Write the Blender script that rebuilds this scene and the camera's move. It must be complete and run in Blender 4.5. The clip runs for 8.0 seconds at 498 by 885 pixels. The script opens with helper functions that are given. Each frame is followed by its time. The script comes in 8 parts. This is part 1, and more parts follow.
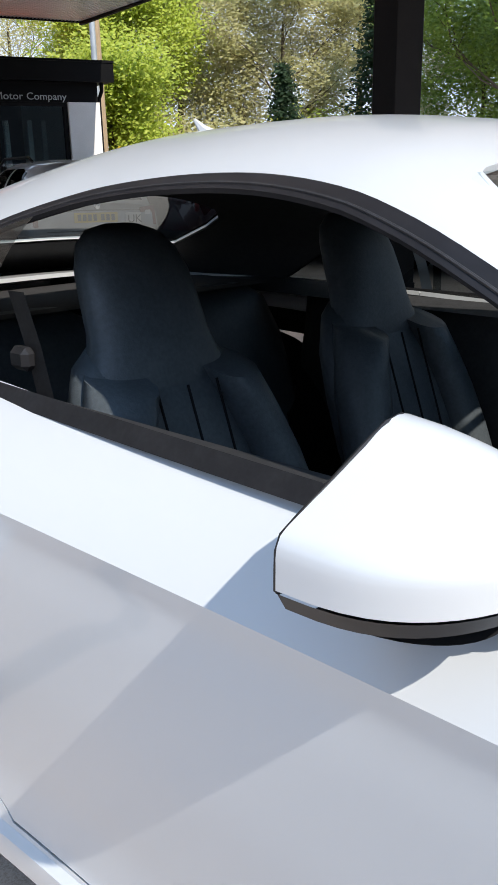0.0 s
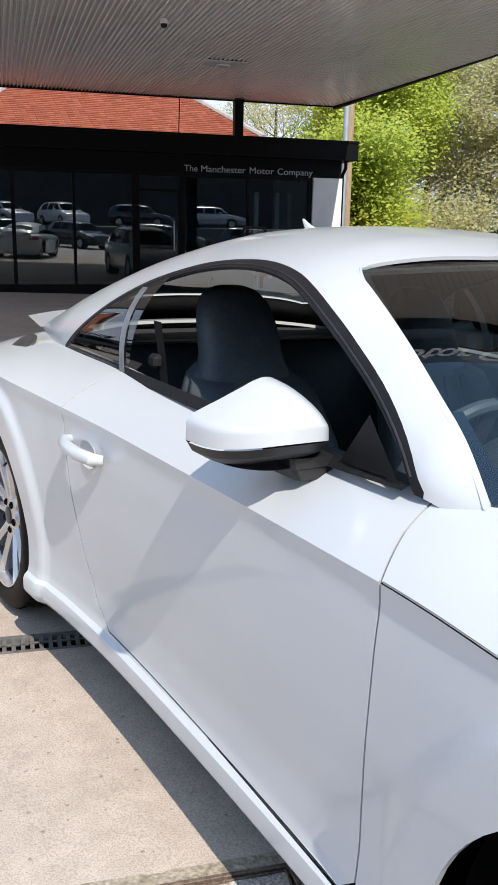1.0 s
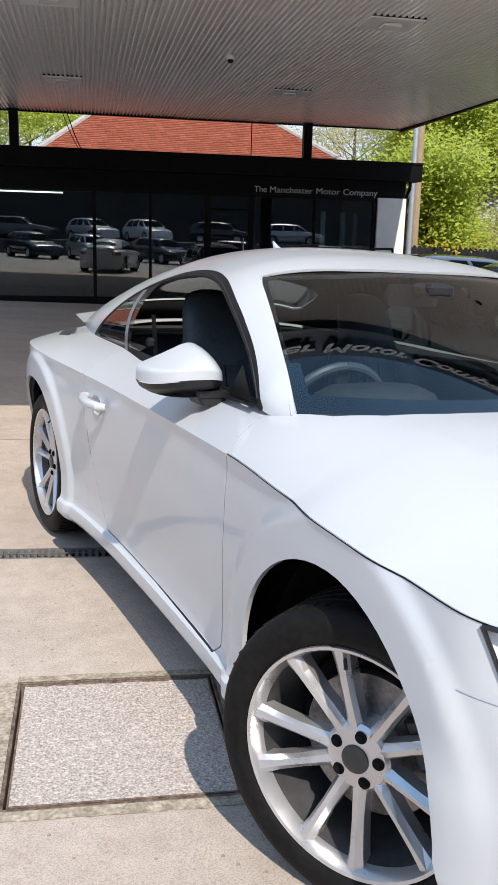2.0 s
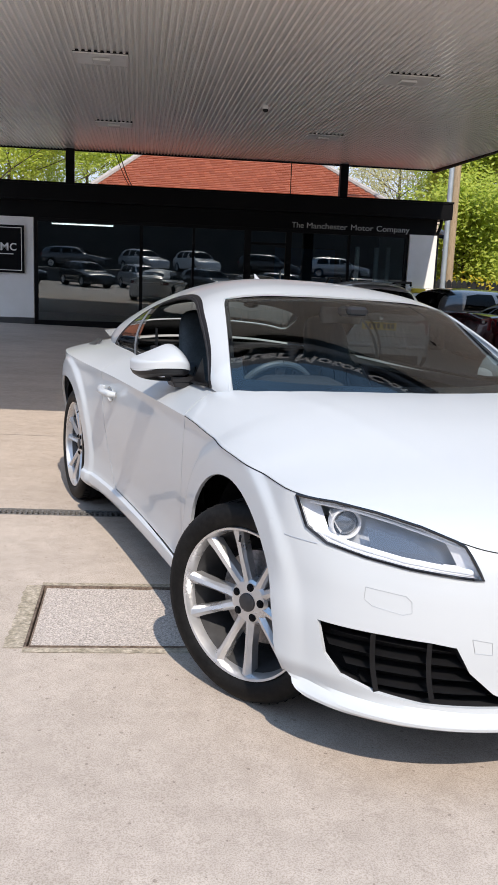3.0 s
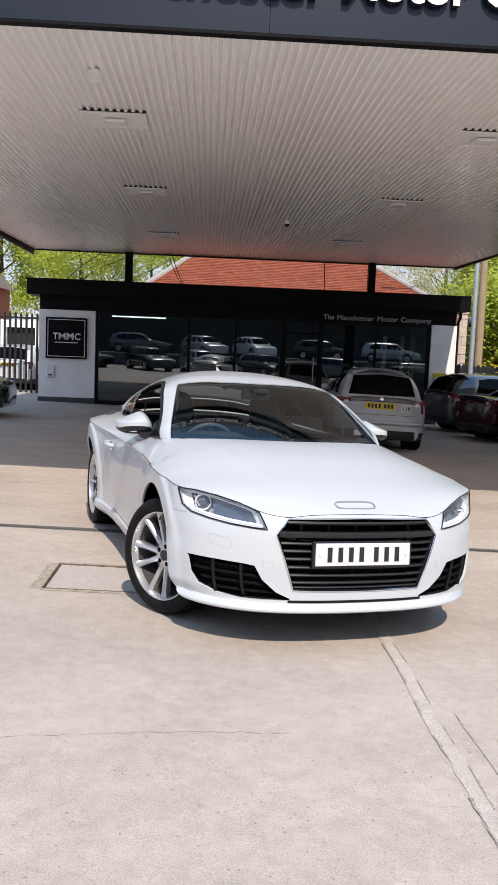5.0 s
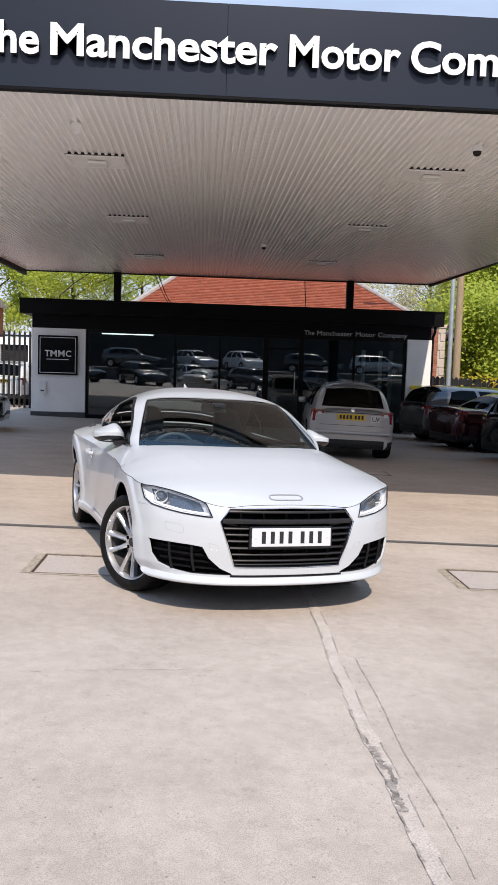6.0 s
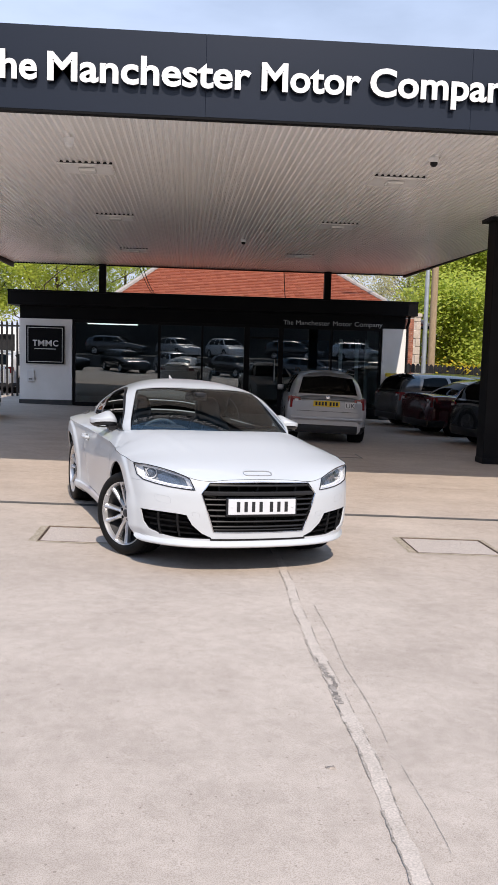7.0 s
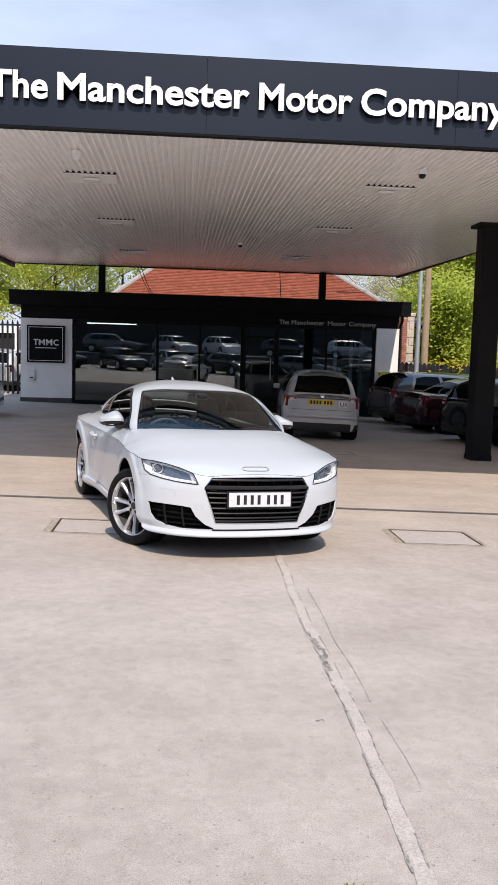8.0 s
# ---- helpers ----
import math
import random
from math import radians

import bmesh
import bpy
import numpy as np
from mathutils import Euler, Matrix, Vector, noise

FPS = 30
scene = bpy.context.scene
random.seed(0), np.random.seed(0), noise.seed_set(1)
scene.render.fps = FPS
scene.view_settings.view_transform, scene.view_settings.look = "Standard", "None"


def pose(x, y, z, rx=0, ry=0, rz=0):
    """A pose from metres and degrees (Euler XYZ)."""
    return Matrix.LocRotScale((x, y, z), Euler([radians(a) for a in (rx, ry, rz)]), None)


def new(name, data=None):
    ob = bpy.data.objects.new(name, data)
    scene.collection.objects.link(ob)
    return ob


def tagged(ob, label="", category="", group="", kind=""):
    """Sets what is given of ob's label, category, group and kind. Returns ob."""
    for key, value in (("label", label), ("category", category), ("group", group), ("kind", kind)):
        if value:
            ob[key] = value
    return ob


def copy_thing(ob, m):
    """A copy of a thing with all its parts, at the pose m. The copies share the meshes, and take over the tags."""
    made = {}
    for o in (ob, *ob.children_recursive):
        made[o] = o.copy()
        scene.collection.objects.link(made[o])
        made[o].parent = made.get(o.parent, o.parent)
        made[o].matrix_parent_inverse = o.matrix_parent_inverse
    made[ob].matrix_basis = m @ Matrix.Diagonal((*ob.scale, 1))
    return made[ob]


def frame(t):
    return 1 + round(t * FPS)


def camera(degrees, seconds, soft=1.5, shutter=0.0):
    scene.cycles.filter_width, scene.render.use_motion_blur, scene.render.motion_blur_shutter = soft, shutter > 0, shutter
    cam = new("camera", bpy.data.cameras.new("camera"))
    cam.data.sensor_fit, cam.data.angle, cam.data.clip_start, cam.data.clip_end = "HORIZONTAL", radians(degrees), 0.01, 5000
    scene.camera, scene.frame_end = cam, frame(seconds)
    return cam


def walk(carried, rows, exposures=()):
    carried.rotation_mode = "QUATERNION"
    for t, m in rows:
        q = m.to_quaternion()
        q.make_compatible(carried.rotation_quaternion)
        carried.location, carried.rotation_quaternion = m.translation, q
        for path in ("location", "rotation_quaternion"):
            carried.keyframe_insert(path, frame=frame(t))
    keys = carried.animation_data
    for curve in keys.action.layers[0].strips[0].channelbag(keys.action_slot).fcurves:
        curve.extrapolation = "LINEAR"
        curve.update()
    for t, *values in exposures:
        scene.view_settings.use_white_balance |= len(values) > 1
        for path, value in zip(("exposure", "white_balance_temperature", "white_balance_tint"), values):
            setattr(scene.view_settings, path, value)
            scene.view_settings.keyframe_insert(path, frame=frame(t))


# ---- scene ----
EXPO, SUN, SKY = 0.0, 4.2, 0.088
cam = camera(32.71, 8.0)
# seconds, eye, yaw, pitch, lean
PATH = [
    (0, 0.748, 1.485, 1.282, -31.92, -18.61, -1.26),
    (0.3, 0.742, 1.240, 1.297, -26.30, -16.57, 0.74),
    (0.5, 0.739, 1.041, 1.308, -22.76, -15.54, 1.06),
    (1, 0.763, 0.553, 1.337, -16.34, -14.29, 1.13),
    (1.5, 0.847, 0.093, 1.356, -13.02, -13.93, 1.14),
    (3, 1.097, -1.493, 1.376, -7.57, -11.38, 2.27),
    (3.5, 1.215, -1.942, 1.408, -5.84, -10.23, 2.45),
    (4, 1.392, -2.490, 1.438, -4.13, -8.73, 2.61),
    (5.5, 1.789, -4.133, 1.517, -2.78, -5.33, 2.17),
    (6, 1.895, -4.610, 1.549, -3.20, -5.17, 1.74),
    (6.5, 1.876, -5.153, 1.585, -3.85, -5.45, 1.54),
    (7, 1.894, -5.535, 1.616, -4.34, -6.05, 1.56),
    (7.5, 1.889, -5.814, 1.645, -4.58, -6.39, 1.63),
    (8, 1.828, -6.060, 1.681, -4.64, -6.25, 1.60),
]
walk(cam, [(t, pose(x, y, z, 90 + pitch, 0, yaw) @ pose(0, 0, 0, 0, 0, lean)) for t, x, y, z, yaw, pitch, lean in PATH],
     [(0.0, EXPO + 0.46, 7060, 10), (1.5, EXPO + 0.30, 7120, 11), (3.5, EXPO + 0.16, 7230, 12.4), (5.5, EXPO + 0.10, 7280, 13.8), (8.0, EXPO + 0.05, 7340, 15.2)])

# ---- light: afternoon sun from the street side, thin cloud ----
SUN_TO = Vector((0.13, -0.92, 1.0)).normalized()
elev = math.asin(SUN_TO.z)
world = bpy.data.worlds.new("sky")
scene.world = world
world.use_nodes = True
wn = world.node_tree.nodes
wl = world.node_tree.links
for n in list(wn):
    wn.remove(n)
w_out = wn.new("ShaderNodeOutputWorld")
w_bg = wn.new("ShaderNodeBackground")
w_sky = wn.new("ShaderNodeTexSky")
w_sky.sky_type = "NISHITA"
w_sky.sun_disc = False
w_sky.sun_elevation = elev
w_sky.sun_rotation = math.atan2(SUN_TO.x, SUN_TO.y)
w_sky.air_density, w_sky.dust_density, w_sky.ozone_density = 1.0, 1.6, 1.5
w_tc = wn.new("ShaderNodeTexCoord")
w_map = wn.new("ShaderNodeMapping")
w_map.inputs["Scale"].default_value = (1.0, 1.6, 3.2)
w_noise = wn.new("ShaderNodeTexNoise")
w_noise.inputs["Scale"].default_value = 2.2
w_noise.inputs["Detail"].default_value = 6
w_noise.inputs["Roughness"].default_value = 0.55
w_ramp = wn.new("ShaderNodeValToRGB")
w_ramp.color_ramp.elements[0].position, w_ramp.color_ramp.elements[0].color = 0.33, (0.55, 0.55, 0.55, 1)
w_ramp.color_ramp.elements[1].position, w_ramp.color_ramp.elements[1].color = 0.66, (0.95, 0.95, 0.95, 1)
w_mix = wn.new("ShaderNodeMix")
w_mix.data_type = "RGBA"
w_sep = wn.new("ShaderNodeSeparateXYZ")
w_high = wn.new("ShaderNodeValToRGB")
w_high.color_ramp.elements[0].position, w_high.color_ramp.elements[0].color = 0.1, (8.6, 10.2, 13.6, 1)
w_high.color_ramp.elements[1].position, w_high.color_ramp.elements[1].color = 0.9, (4.0, 8.4, 15.6, 1)
wl.new(w_tc.outputs["Generated"], w_sep.inputs["Vector"])
wl.new(w_sep.outputs["Z"], w_high.inputs["Fac"])
wl.new(w_high.outputs["Color"], w_mix.inputs["B"])
wl.new(w_tc.outputs["Generated"], w_map.inputs["Vector"])
wl.new(w_map.outputs["Vector"], w_noise.inputs["Vector"])
wl.new(w_noise.outputs["Fac"], w_ramp.inputs["Fac"])
wl.new(w_ramp.outputs["Color"], w_mix.inputs["Factor"])
wl.new(w_sky.outputs["Color"], w_mix.inputs["A"])
wl.new(w_mix.outputs["Result"], w_bg.inputs["Color"])
w_bg.inputs["Strength"].default_value = SKY
wl.new(w_bg.outputs["Background"], w_out.inputs["Surface"])

sun_data = bpy.data.lights.new("sun", "SUN")
sun_data.energy, sun_data.angle, sun_data.color = SUN, radians(0.53), (1.0, 0.962, 0.915)
sun = new("sun", sun_data)
sun.rotation_euler = SUN_TO.to_track_quat("Z", "Y").to_euler()


# ---- materials ----
def mat(name, c1, c2=None, scale=8.0, rough=0.5, metal=0.0, bump=0.0, bscale=60.0, fine=0.0, fscale=120.0,
        coat=0.0, spec=0.5, rvar=0.0, streak=None, dist=0.004, vary=0.0, trans=0.0, ior=1.45, emit=None, eforce=0.0, alpha=1.0):
    """Two-scale noise colour, roughness variation and bump, in object metres."""
    m = bpy.data.materials.new(name)
    m.use_nodes = True
    nt = m.node_tree
    b = nt.nodes["Principled BSDF"]
    N, L = nt.nodes.new, nt.links.new
    b.inputs["Metallic"].default_value = metal
    b.inputs["Roughness"].default_value = rough
    b.inputs["Specular IOR Level"].default_value = spec
    b.inputs["Coat Weight"].default_value = coat
    b.inputs["Coat Roughness"].default_value = 0.03
    b.inputs["Transmission Weight"].default_value = trans
    b.inputs["IOR"].default_value = ior
    b.inputs["Alpha"].default_value = alpha
    b.inputs["Base Color"].default_value = (*c1, 1)
    if emit:
        b.inputs["Emission Color"].default_value = (*emit, 1)
        b.inputs["Emission Strength"].default_value = eforce
    tc = N("ShaderNodeTexCoord")
    vec = tc.outputs["Object"]
    if streak:
        mp = N("ShaderNodeMapping")
        mp.inputs["Scale"].default_value = streak
        L(vec, mp.inputs["Vector"])
        vec = mp.outputs["Vector"]
    if c2:
        n1 = N("ShaderNodeTexNoise")
        n1.inputs["Scale"].default_value = scale
        n1.inputs["Detail"].default_value = 5
        L(vec, n1.inputs["Vector"])
        r1 = N("ShaderNodeValToRGB")
        r1.color_ramp.elements[0].position, r1.color_ramp.elements[0].color = 0.3, (*c1, 1)
        r1.color_ramp.elements[1].position, r1.color_ramp.elements[1].color = 0.7, (*c2, 1)
        L(n1.outputs["Fac"], r1.inputs["Fac"])
        col = r1.outputs["Color"]
        if fine:
            n2 = N("ShaderNodeTexNoise")
            n2.inputs["Scale"].default_value = fscale
            n2.inputs["Detail"].default_value = 3
            L(vec, n2.inputs["Vector"])
            r2 = N("ShaderNodeMapRange")
            r2.inputs["From Min"].default_value, r2.inputs["From Max"].default_value = 0.3, 0.7
            r2.inputs["To Min"].default_value, r2.inputs["To Max"].default_value = 1 - fine, 1 + fine
            L(n2.outputs["Fac"], r2.inputs["Value"])
            mul = N("ShaderNodeMix")
            mul.data_type, mul.blend_type = "RGBA", "MULTIPLY"
            mul.inputs["Factor"].default_value = 1.0
            L(col, mul.inputs["A"])
            L(r2.outputs["Result"], mul.inputs["B"])
            col = mul.outputs["Result"]
        if vary:
            oi = N("ShaderNodeObjectInfo")
            r3 = N("ShaderNodeMapRange")
            r3.inputs["To Min"].default_value, r3.inputs["To Max"].default_value = 1 - vary, 1 + vary
            L(oi.outputs["Random"], r3.inputs["Value"])
            mul2 = N("ShaderNodeMix")
            mul2.data_type, mul2.blend_type = "RGBA", "MULTIPLY"
            mul2.inputs["Factor"].default_value = 1.0
            L(col, mul2.inputs["A"])
            L(r3.outputs["Result"], mul2.inputs["B"])
            col = mul2.outputs["Result"]
        L(col, b.inputs["Base Color"])
        if rvar:
            r4 = N("ShaderNodeMapRange")
            r4.inputs["From Min"].default_value, r4.inputs["From Max"].default_value = 0.3, 0.7
            r4.inputs["To Min"].default_value, r4.inputs["To Max"].default_value = max(0.02, rough - rvar), rough + rvar
            L(n1.outputs["Fac"], r4.inputs["Value"])
            L(r4.outputs["Result"], b.inputs["Roughness"])
    if bump:
        n3 = N("ShaderNodeTexNoise")
        n3.inputs["Scale"].default_value = bscale
        n3.inputs["Detail"].default_value = 4
        L(vec, n3.inputs["Vector"])
        bp = N("ShaderNodeBump")
        bp.inputs["Strength"].default_value = bump
        bp.inputs["Distance"].default_value = dist
        L(n3.outputs["Fac"], bp.inputs["Height"])
        L(bp.outputs["Normal"], b.inputs["Normal"])
    return m


def glass(name, tint=(1, 1, 1), rough=0.0, gloss=0.08, film=1.0, base=0.03):
    """Thin pane: tinted see-through mixed with a mirror by the angle, alike from both sides, so that it needs no refraction."""
    m = bpy.data.materials.new(name)
    m.use_nodes = True
    nt = m.node_tree
    nt.nodes.clear()
    N, L = nt.nodes.new, nt.links.new
    out = N("ShaderNodeOutputMaterial")
    tr = N("ShaderNodeBsdfTransparent")
    tr.inputs["Color"].default_value = (*tint, 1)
    gl = N("ShaderNodeBsdfGlossy")
    gl.inputs["Roughness"].default_value = rough
    gl.inputs["Color"].default_value = (1, 1, 1, 1)
    fr = N("ShaderNodeLayerWeight")
    fr.inputs["Blend"].default_value = 0.5
    po = N("ShaderNodeMath")
    po.operation = "POWER"
    po.inputs[1].default_value = 5.0
    L(fr.outputs["Facing"], po.inputs[0])
    sc = N("ShaderNodeMath")
    sc.operation = "MULTIPLY_ADD"
    sc.inputs[1].default_value = 0.96 * film
    sc.inputs[2].default_value = base + 0.04 * film
    sc.use_clamp = True
    L(po.outputs["Value"], sc.inputs[0])
    mx = N("ShaderNodeMixShader")
    L(sc.outputs["Value"], mx.inputs["Fac"])
    L(tr.outputs["BSDF"], mx.inputs[1])
    L(gl.outputs["BSDF"], mx.inputs[2])
    L(mx.outputs["Shader"], out.inputs["Surface"])
    return m


def concrete_mat():
    """Pale trowelled concrete: broad stains, blotches, dark specks and pits."""
    m = bpy.data.materials.new("forecourt_concrete")
    m.use_nodes = True
    nt = m.node_tree
    b = nt.nodes["Principled BSDF"]
    N, L = nt.nodes.new, nt.links.new
    tc = N("ShaderNodeTexCoord")

    def noise_at(scale, detail=5, stretch=None, rough=0.55):
        n = N("ShaderNodeTexNoise")
        n.inputs["Scale"].default_value, n.inputs["Detail"].default_value, n.inputs["Roughness"].default_value = scale, detail, rough
        if stretch:
            mp = N("ShaderNodeMapping")
            mp.inputs["Scale"].default_value = stretch
            L(tc.outputs["Object"], mp.inputs["Vector"])
            L(mp.outputs["Vector"], n.inputs["Vector"])
        else:
            L(tc.outputs["Object"], n.inputs["Vector"])
        return n.outputs["Fac"]

    def ramp(src, p0, c0, p1, c1):
        r = N("ShaderNodeValToRGB")
        r.color_ramp.elements[0].position, r.color_ramp.elements[0].color = p0, (*c0, 1)
        r.color_ramp.elements[1].position, r.color_ramp.elements[1].color = p1, (*c1, 1)
        L(src, r.inputs["Fac"])
        return r.outputs["Color"]

    def times(a, c):
        mx = N("ShaderNodeMix")
        mx.data_type, mx.blend_type = "RGBA", "MULTIPLY"
        mx.inputs["Factor"].default_value = 1
        L(a, mx.inputs["A"])
        L(c, mx.inputs["B"])
        return mx.outputs["Result"]

    col = ramp(noise_at(0.55, 6), 0.32, (0.440, 0.372, 0.318), 0.68, (0.510, 0.438, 0.378))
    col = times(col, ramp(noise_at(1.7, 7, (0.8, 1.2, 1)), 0.36, (0.91, 0.905, 0.90), 0.60, (1.03, 1.03, 1.03)))
    col = times(col, ramp(noise_at(13, 8, None, 0.7), 0.36, (0.90, 0.89, 0.88), 0.62, (1.05, 1.05, 1.05)))
    col = times(col, ramp(noise_at(230, 3), 0.36, (0.75, 0.73, 0.71), 0.56, (1.05, 1.05, 1.05)))
    col = times(col, ramp(noise_at(40, 6, None, 0.8), 0.26, (0.72, 0.70, 0.68), 0.40, (1.0, 1.0, 1.0)))
    col = times(col, ramp(noise_at(5.5, 4, None, 0.75), 0.25, (0.78, 0.76, 0.74), 0.33, (1, 1, 1)))
    vo = N("ShaderNodeTexVoronoi")
    vo.inputs["Scale"].default_value = 34
    L(tc.outputs["Object"], vo.inputs["Vector"])
    sep = N("ShaderNodeSeparateColor")
    L(vo.outputs["Color"], sep.inputs["Color"])
    lim = N("ShaderNodeMath")
    lim.operation = "MULTIPLY_ADD"
    lim.inputs[1].default_value, lim.inputs[2].default_value = 0.42, -0.22
    L(sep.outputs["Red"], lim.inputs[0])
    spot = N("ShaderNodeMath")
    spot.operation = "LESS_THAN"
    L(vo.outputs["Distance"], spot.inputs[0])
    L(lim.outputs["Value"], spot.inputs[1])
    col = times(col, ramp(spot.outputs["Value"], 0.0, (1, 1, 1), 1.0, (0.66, 0.64, 0.62)))
    L(col, b.inputs["Base Color"])
    b.inputs["Roughness"].default_value = 0.82
    bp = N("ShaderNodeBump")
    bp.inputs["Strength"].default_value, bp.inputs["Distance"].default_value = 0.35, 0.004
    L(noise_at(120, 5), bp.inputs["Height"])
    L(bp.outputs["Normal"], b.inputs["Normal"])
    return m


M_CONC = concrete_mat()
M_HATCH = mat("exposed_aggregate", (0.36, 0.312, 0.277), (0.52, 0.455, 0.41), 95, rough=0.9, fine=0.45, fscale=170, bump=0.8, bscale=90, dist=0.006)
M_CRUMBLE = mat("crumbled_hatch_bedding", (0.25, 0.215, 0.155), (0.44, 0.375, 0.30), 26, rough=0.95, fine=0.35, fscale=90, bump=0.8, bscale=70, dist=0.006)
M_RUST = mat("rusty_steel_edge", (0.09, 0.060, 0.045), (0.24, 0.18, 0.14), 30, rough=0.75, metal=0.3, fine=0.3, bump=0.4)
M_GRATE = mat("drain_grating_iron", (0.13, 0.125, 0.12), (0.22, 0.21, 0.20), 40, rough=0.6, metal=0.3, bump=0.2)
M_DARKGAP = mat("dark_void", (0.012, 0.012, 0.013), (0.02, 0.02, 0.02), 10, rough=0.9)
M_MORTAR = mat("joint_filler", (0.535, 0.462, 0.402), (0.44, 0.378, 0.325), 11, rough=0.9, fine=0.22, bump=0.5, bscale=60)
M_TAR = mat("black_joint_sealant", (0.13, 0.112, 0.10), (0.38, 0.33, 0.29), 20, rough=0.85, fine=0.4, fscale=70, bump=0.5)
M_WEAR = mat("weathered_gap_dirt", (0.24, 0.207, 0.18), (0.46, 0.395, 0.34), 24, rough=0.9, fine=0.35, fscale=70, bump=0.4)
M_SOFFIT = mat("galvanised_soffit_sheet", (0.93, 0.915, 0.90), (0.97, 0.955, 0.94), 0.35, rough=0.32, metal=0.04, spec=0.5, coat=0.6, streak=(1.6, 0.5, 1))
M_SOFFIT.node_tree.nodes["Principled BSDF"].inputs["Coat Roughness"].default_value = 0.16
M_SOFFIT.node_tree.nodes["Principled BSDF"].inputs["Coat IOR"].default_value = 1.75
M_FASCIA = mat("slate_fascia_panel", (0.0085, 0.0130, 0.024), (0.0100, 0.0150, 0.027), 0.8, rough=0.30, fine=0.05)
M_BLACK = mat("black_cladding", (0.004, 0.0042, 0.005), (0.006, 0.0062, 0.007), 1.5, rough=0.5, fine=0.1, spec=0.12)
M_FRAME = mat("black_aluminium_frame", (0.005, 0.005, 0.006), (0.008, 0.008, 0.009), 3, rough=0.45, spec=0.15)
M_RENDER = mat("white_painted_render", (0.80, 0.79, 0.77), (0.87, 0.86, 0.85), 2.0, rough=0.75, fine=0.05, bump=0.25, bscale=180)
M_PLINTH = mat("grey_plinth", (0.055, 0.055, 0.058), (0.085, 0.083, 0.08), 4, rough=0.8, fine=0.2, bump=0.3)
M_WHITE = mat("white_acrylic", (0.82, 0.82, 0.83), (0.86, 0.86, 0.86), 4, rough=0.3)
M_LETSIDE = mat("dark_letter_return", (0.012, 0.014, 0.02), (0.018, 0.02, 0.026), 4, rough=0.5)
M_TRIMW = mat("white_plastic", (0.72, 0.72, 0.72), (0.78, 0.78, 0.78), 6, rough=0.4)
M_YEL = mat("yellow_plastic", (0.75, 0.55, 0.03), (0.8, 0.6, 0.05), 6, rough=0.4)
M_LAMPG = mat("lamp_diffuser", (0.75, 0.75, 0.73), (0.82, 0.82, 0.80), 6, rough=0.25)
M_COLUMN = mat("black_painted_steel", (0.006, 0.006, 0.007), (0.010, 0.010, 0.011), 2.5, rough=0.55, fine=0.15, bump=0.05, spec=0.15)
M_WINDOW = glass("shopfront_glass", (0.66, 0.75, 0.77), 0.0, film=1.5, base=0.05)
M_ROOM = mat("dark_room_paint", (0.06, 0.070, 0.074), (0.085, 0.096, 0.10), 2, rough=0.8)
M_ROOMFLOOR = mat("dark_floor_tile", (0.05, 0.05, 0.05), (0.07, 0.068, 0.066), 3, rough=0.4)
M_TUBE = mat("fluorescent_tube", (0.9, 0.92, 0.95), emit=(0.92, 0.96, 1.0), eforce=2.5)
M_BRICK = mat("red_brick", (0.30, 0.105, 0.065), (0.42, 0.17, 0.105), 7, rough=0.85, fine=0.25, fscale=90, bump=0.4, vary=0.2)
M_STONE = mat("pale_quoin_stone", (0.46, 0.38, 0.30), (0.58, 0.50, 0.42), 6, rough=0.85, fine=0.2, bump=0.4)
M_TILE = mat("clay_roof_tile", (0.36, 0.115, 0.06), (0.52, 0.19, 0.10), 3.0, rough=0.8, fine=0.3, fscale=25, bump=0.3, vary=0.16)
M_HIP = mat("grey_hip_tile", (0.30, 0.27, 0.25), (0.42, 0.38, 0.35), 8, rough=0.85, fine=0.25, bump=0.3)
M_FENCE = mat("black_fence_paint", (0.012, 0.012, 0.013), (0.02, 0.02, 0.021), 5, rough=0.45, metal=0.2)
M_WOODPOLE = mat("weathered_timber_pole", (0.27, 0.19, 0.115), (0.40, 0.30, 0.19), 4, rough=0.85, fine=0.3, bump=0.5, streak=(14, 14, 1))
M_GALV = mat("galvanised_pole", (0.36, 0.40, 0.42), (0.46, 0.50, 0.52), 4, rough=0.45, metal=0.5, fine=0.1)
M_BARK = mat("bark", (0.075, 0.058, 0.042), (0.15, 0.12, 0.09), 9, rough=0.95, fine=0.4, bump=0.8, streak=(3, 3, 1))
M_GRASS = mat("grass_verge", (0.055, 0.10, 0.022), (0.10, 0.155, 0.04), 3, rough=0.9, fine=0.5, fscale=60, bump=0.8)


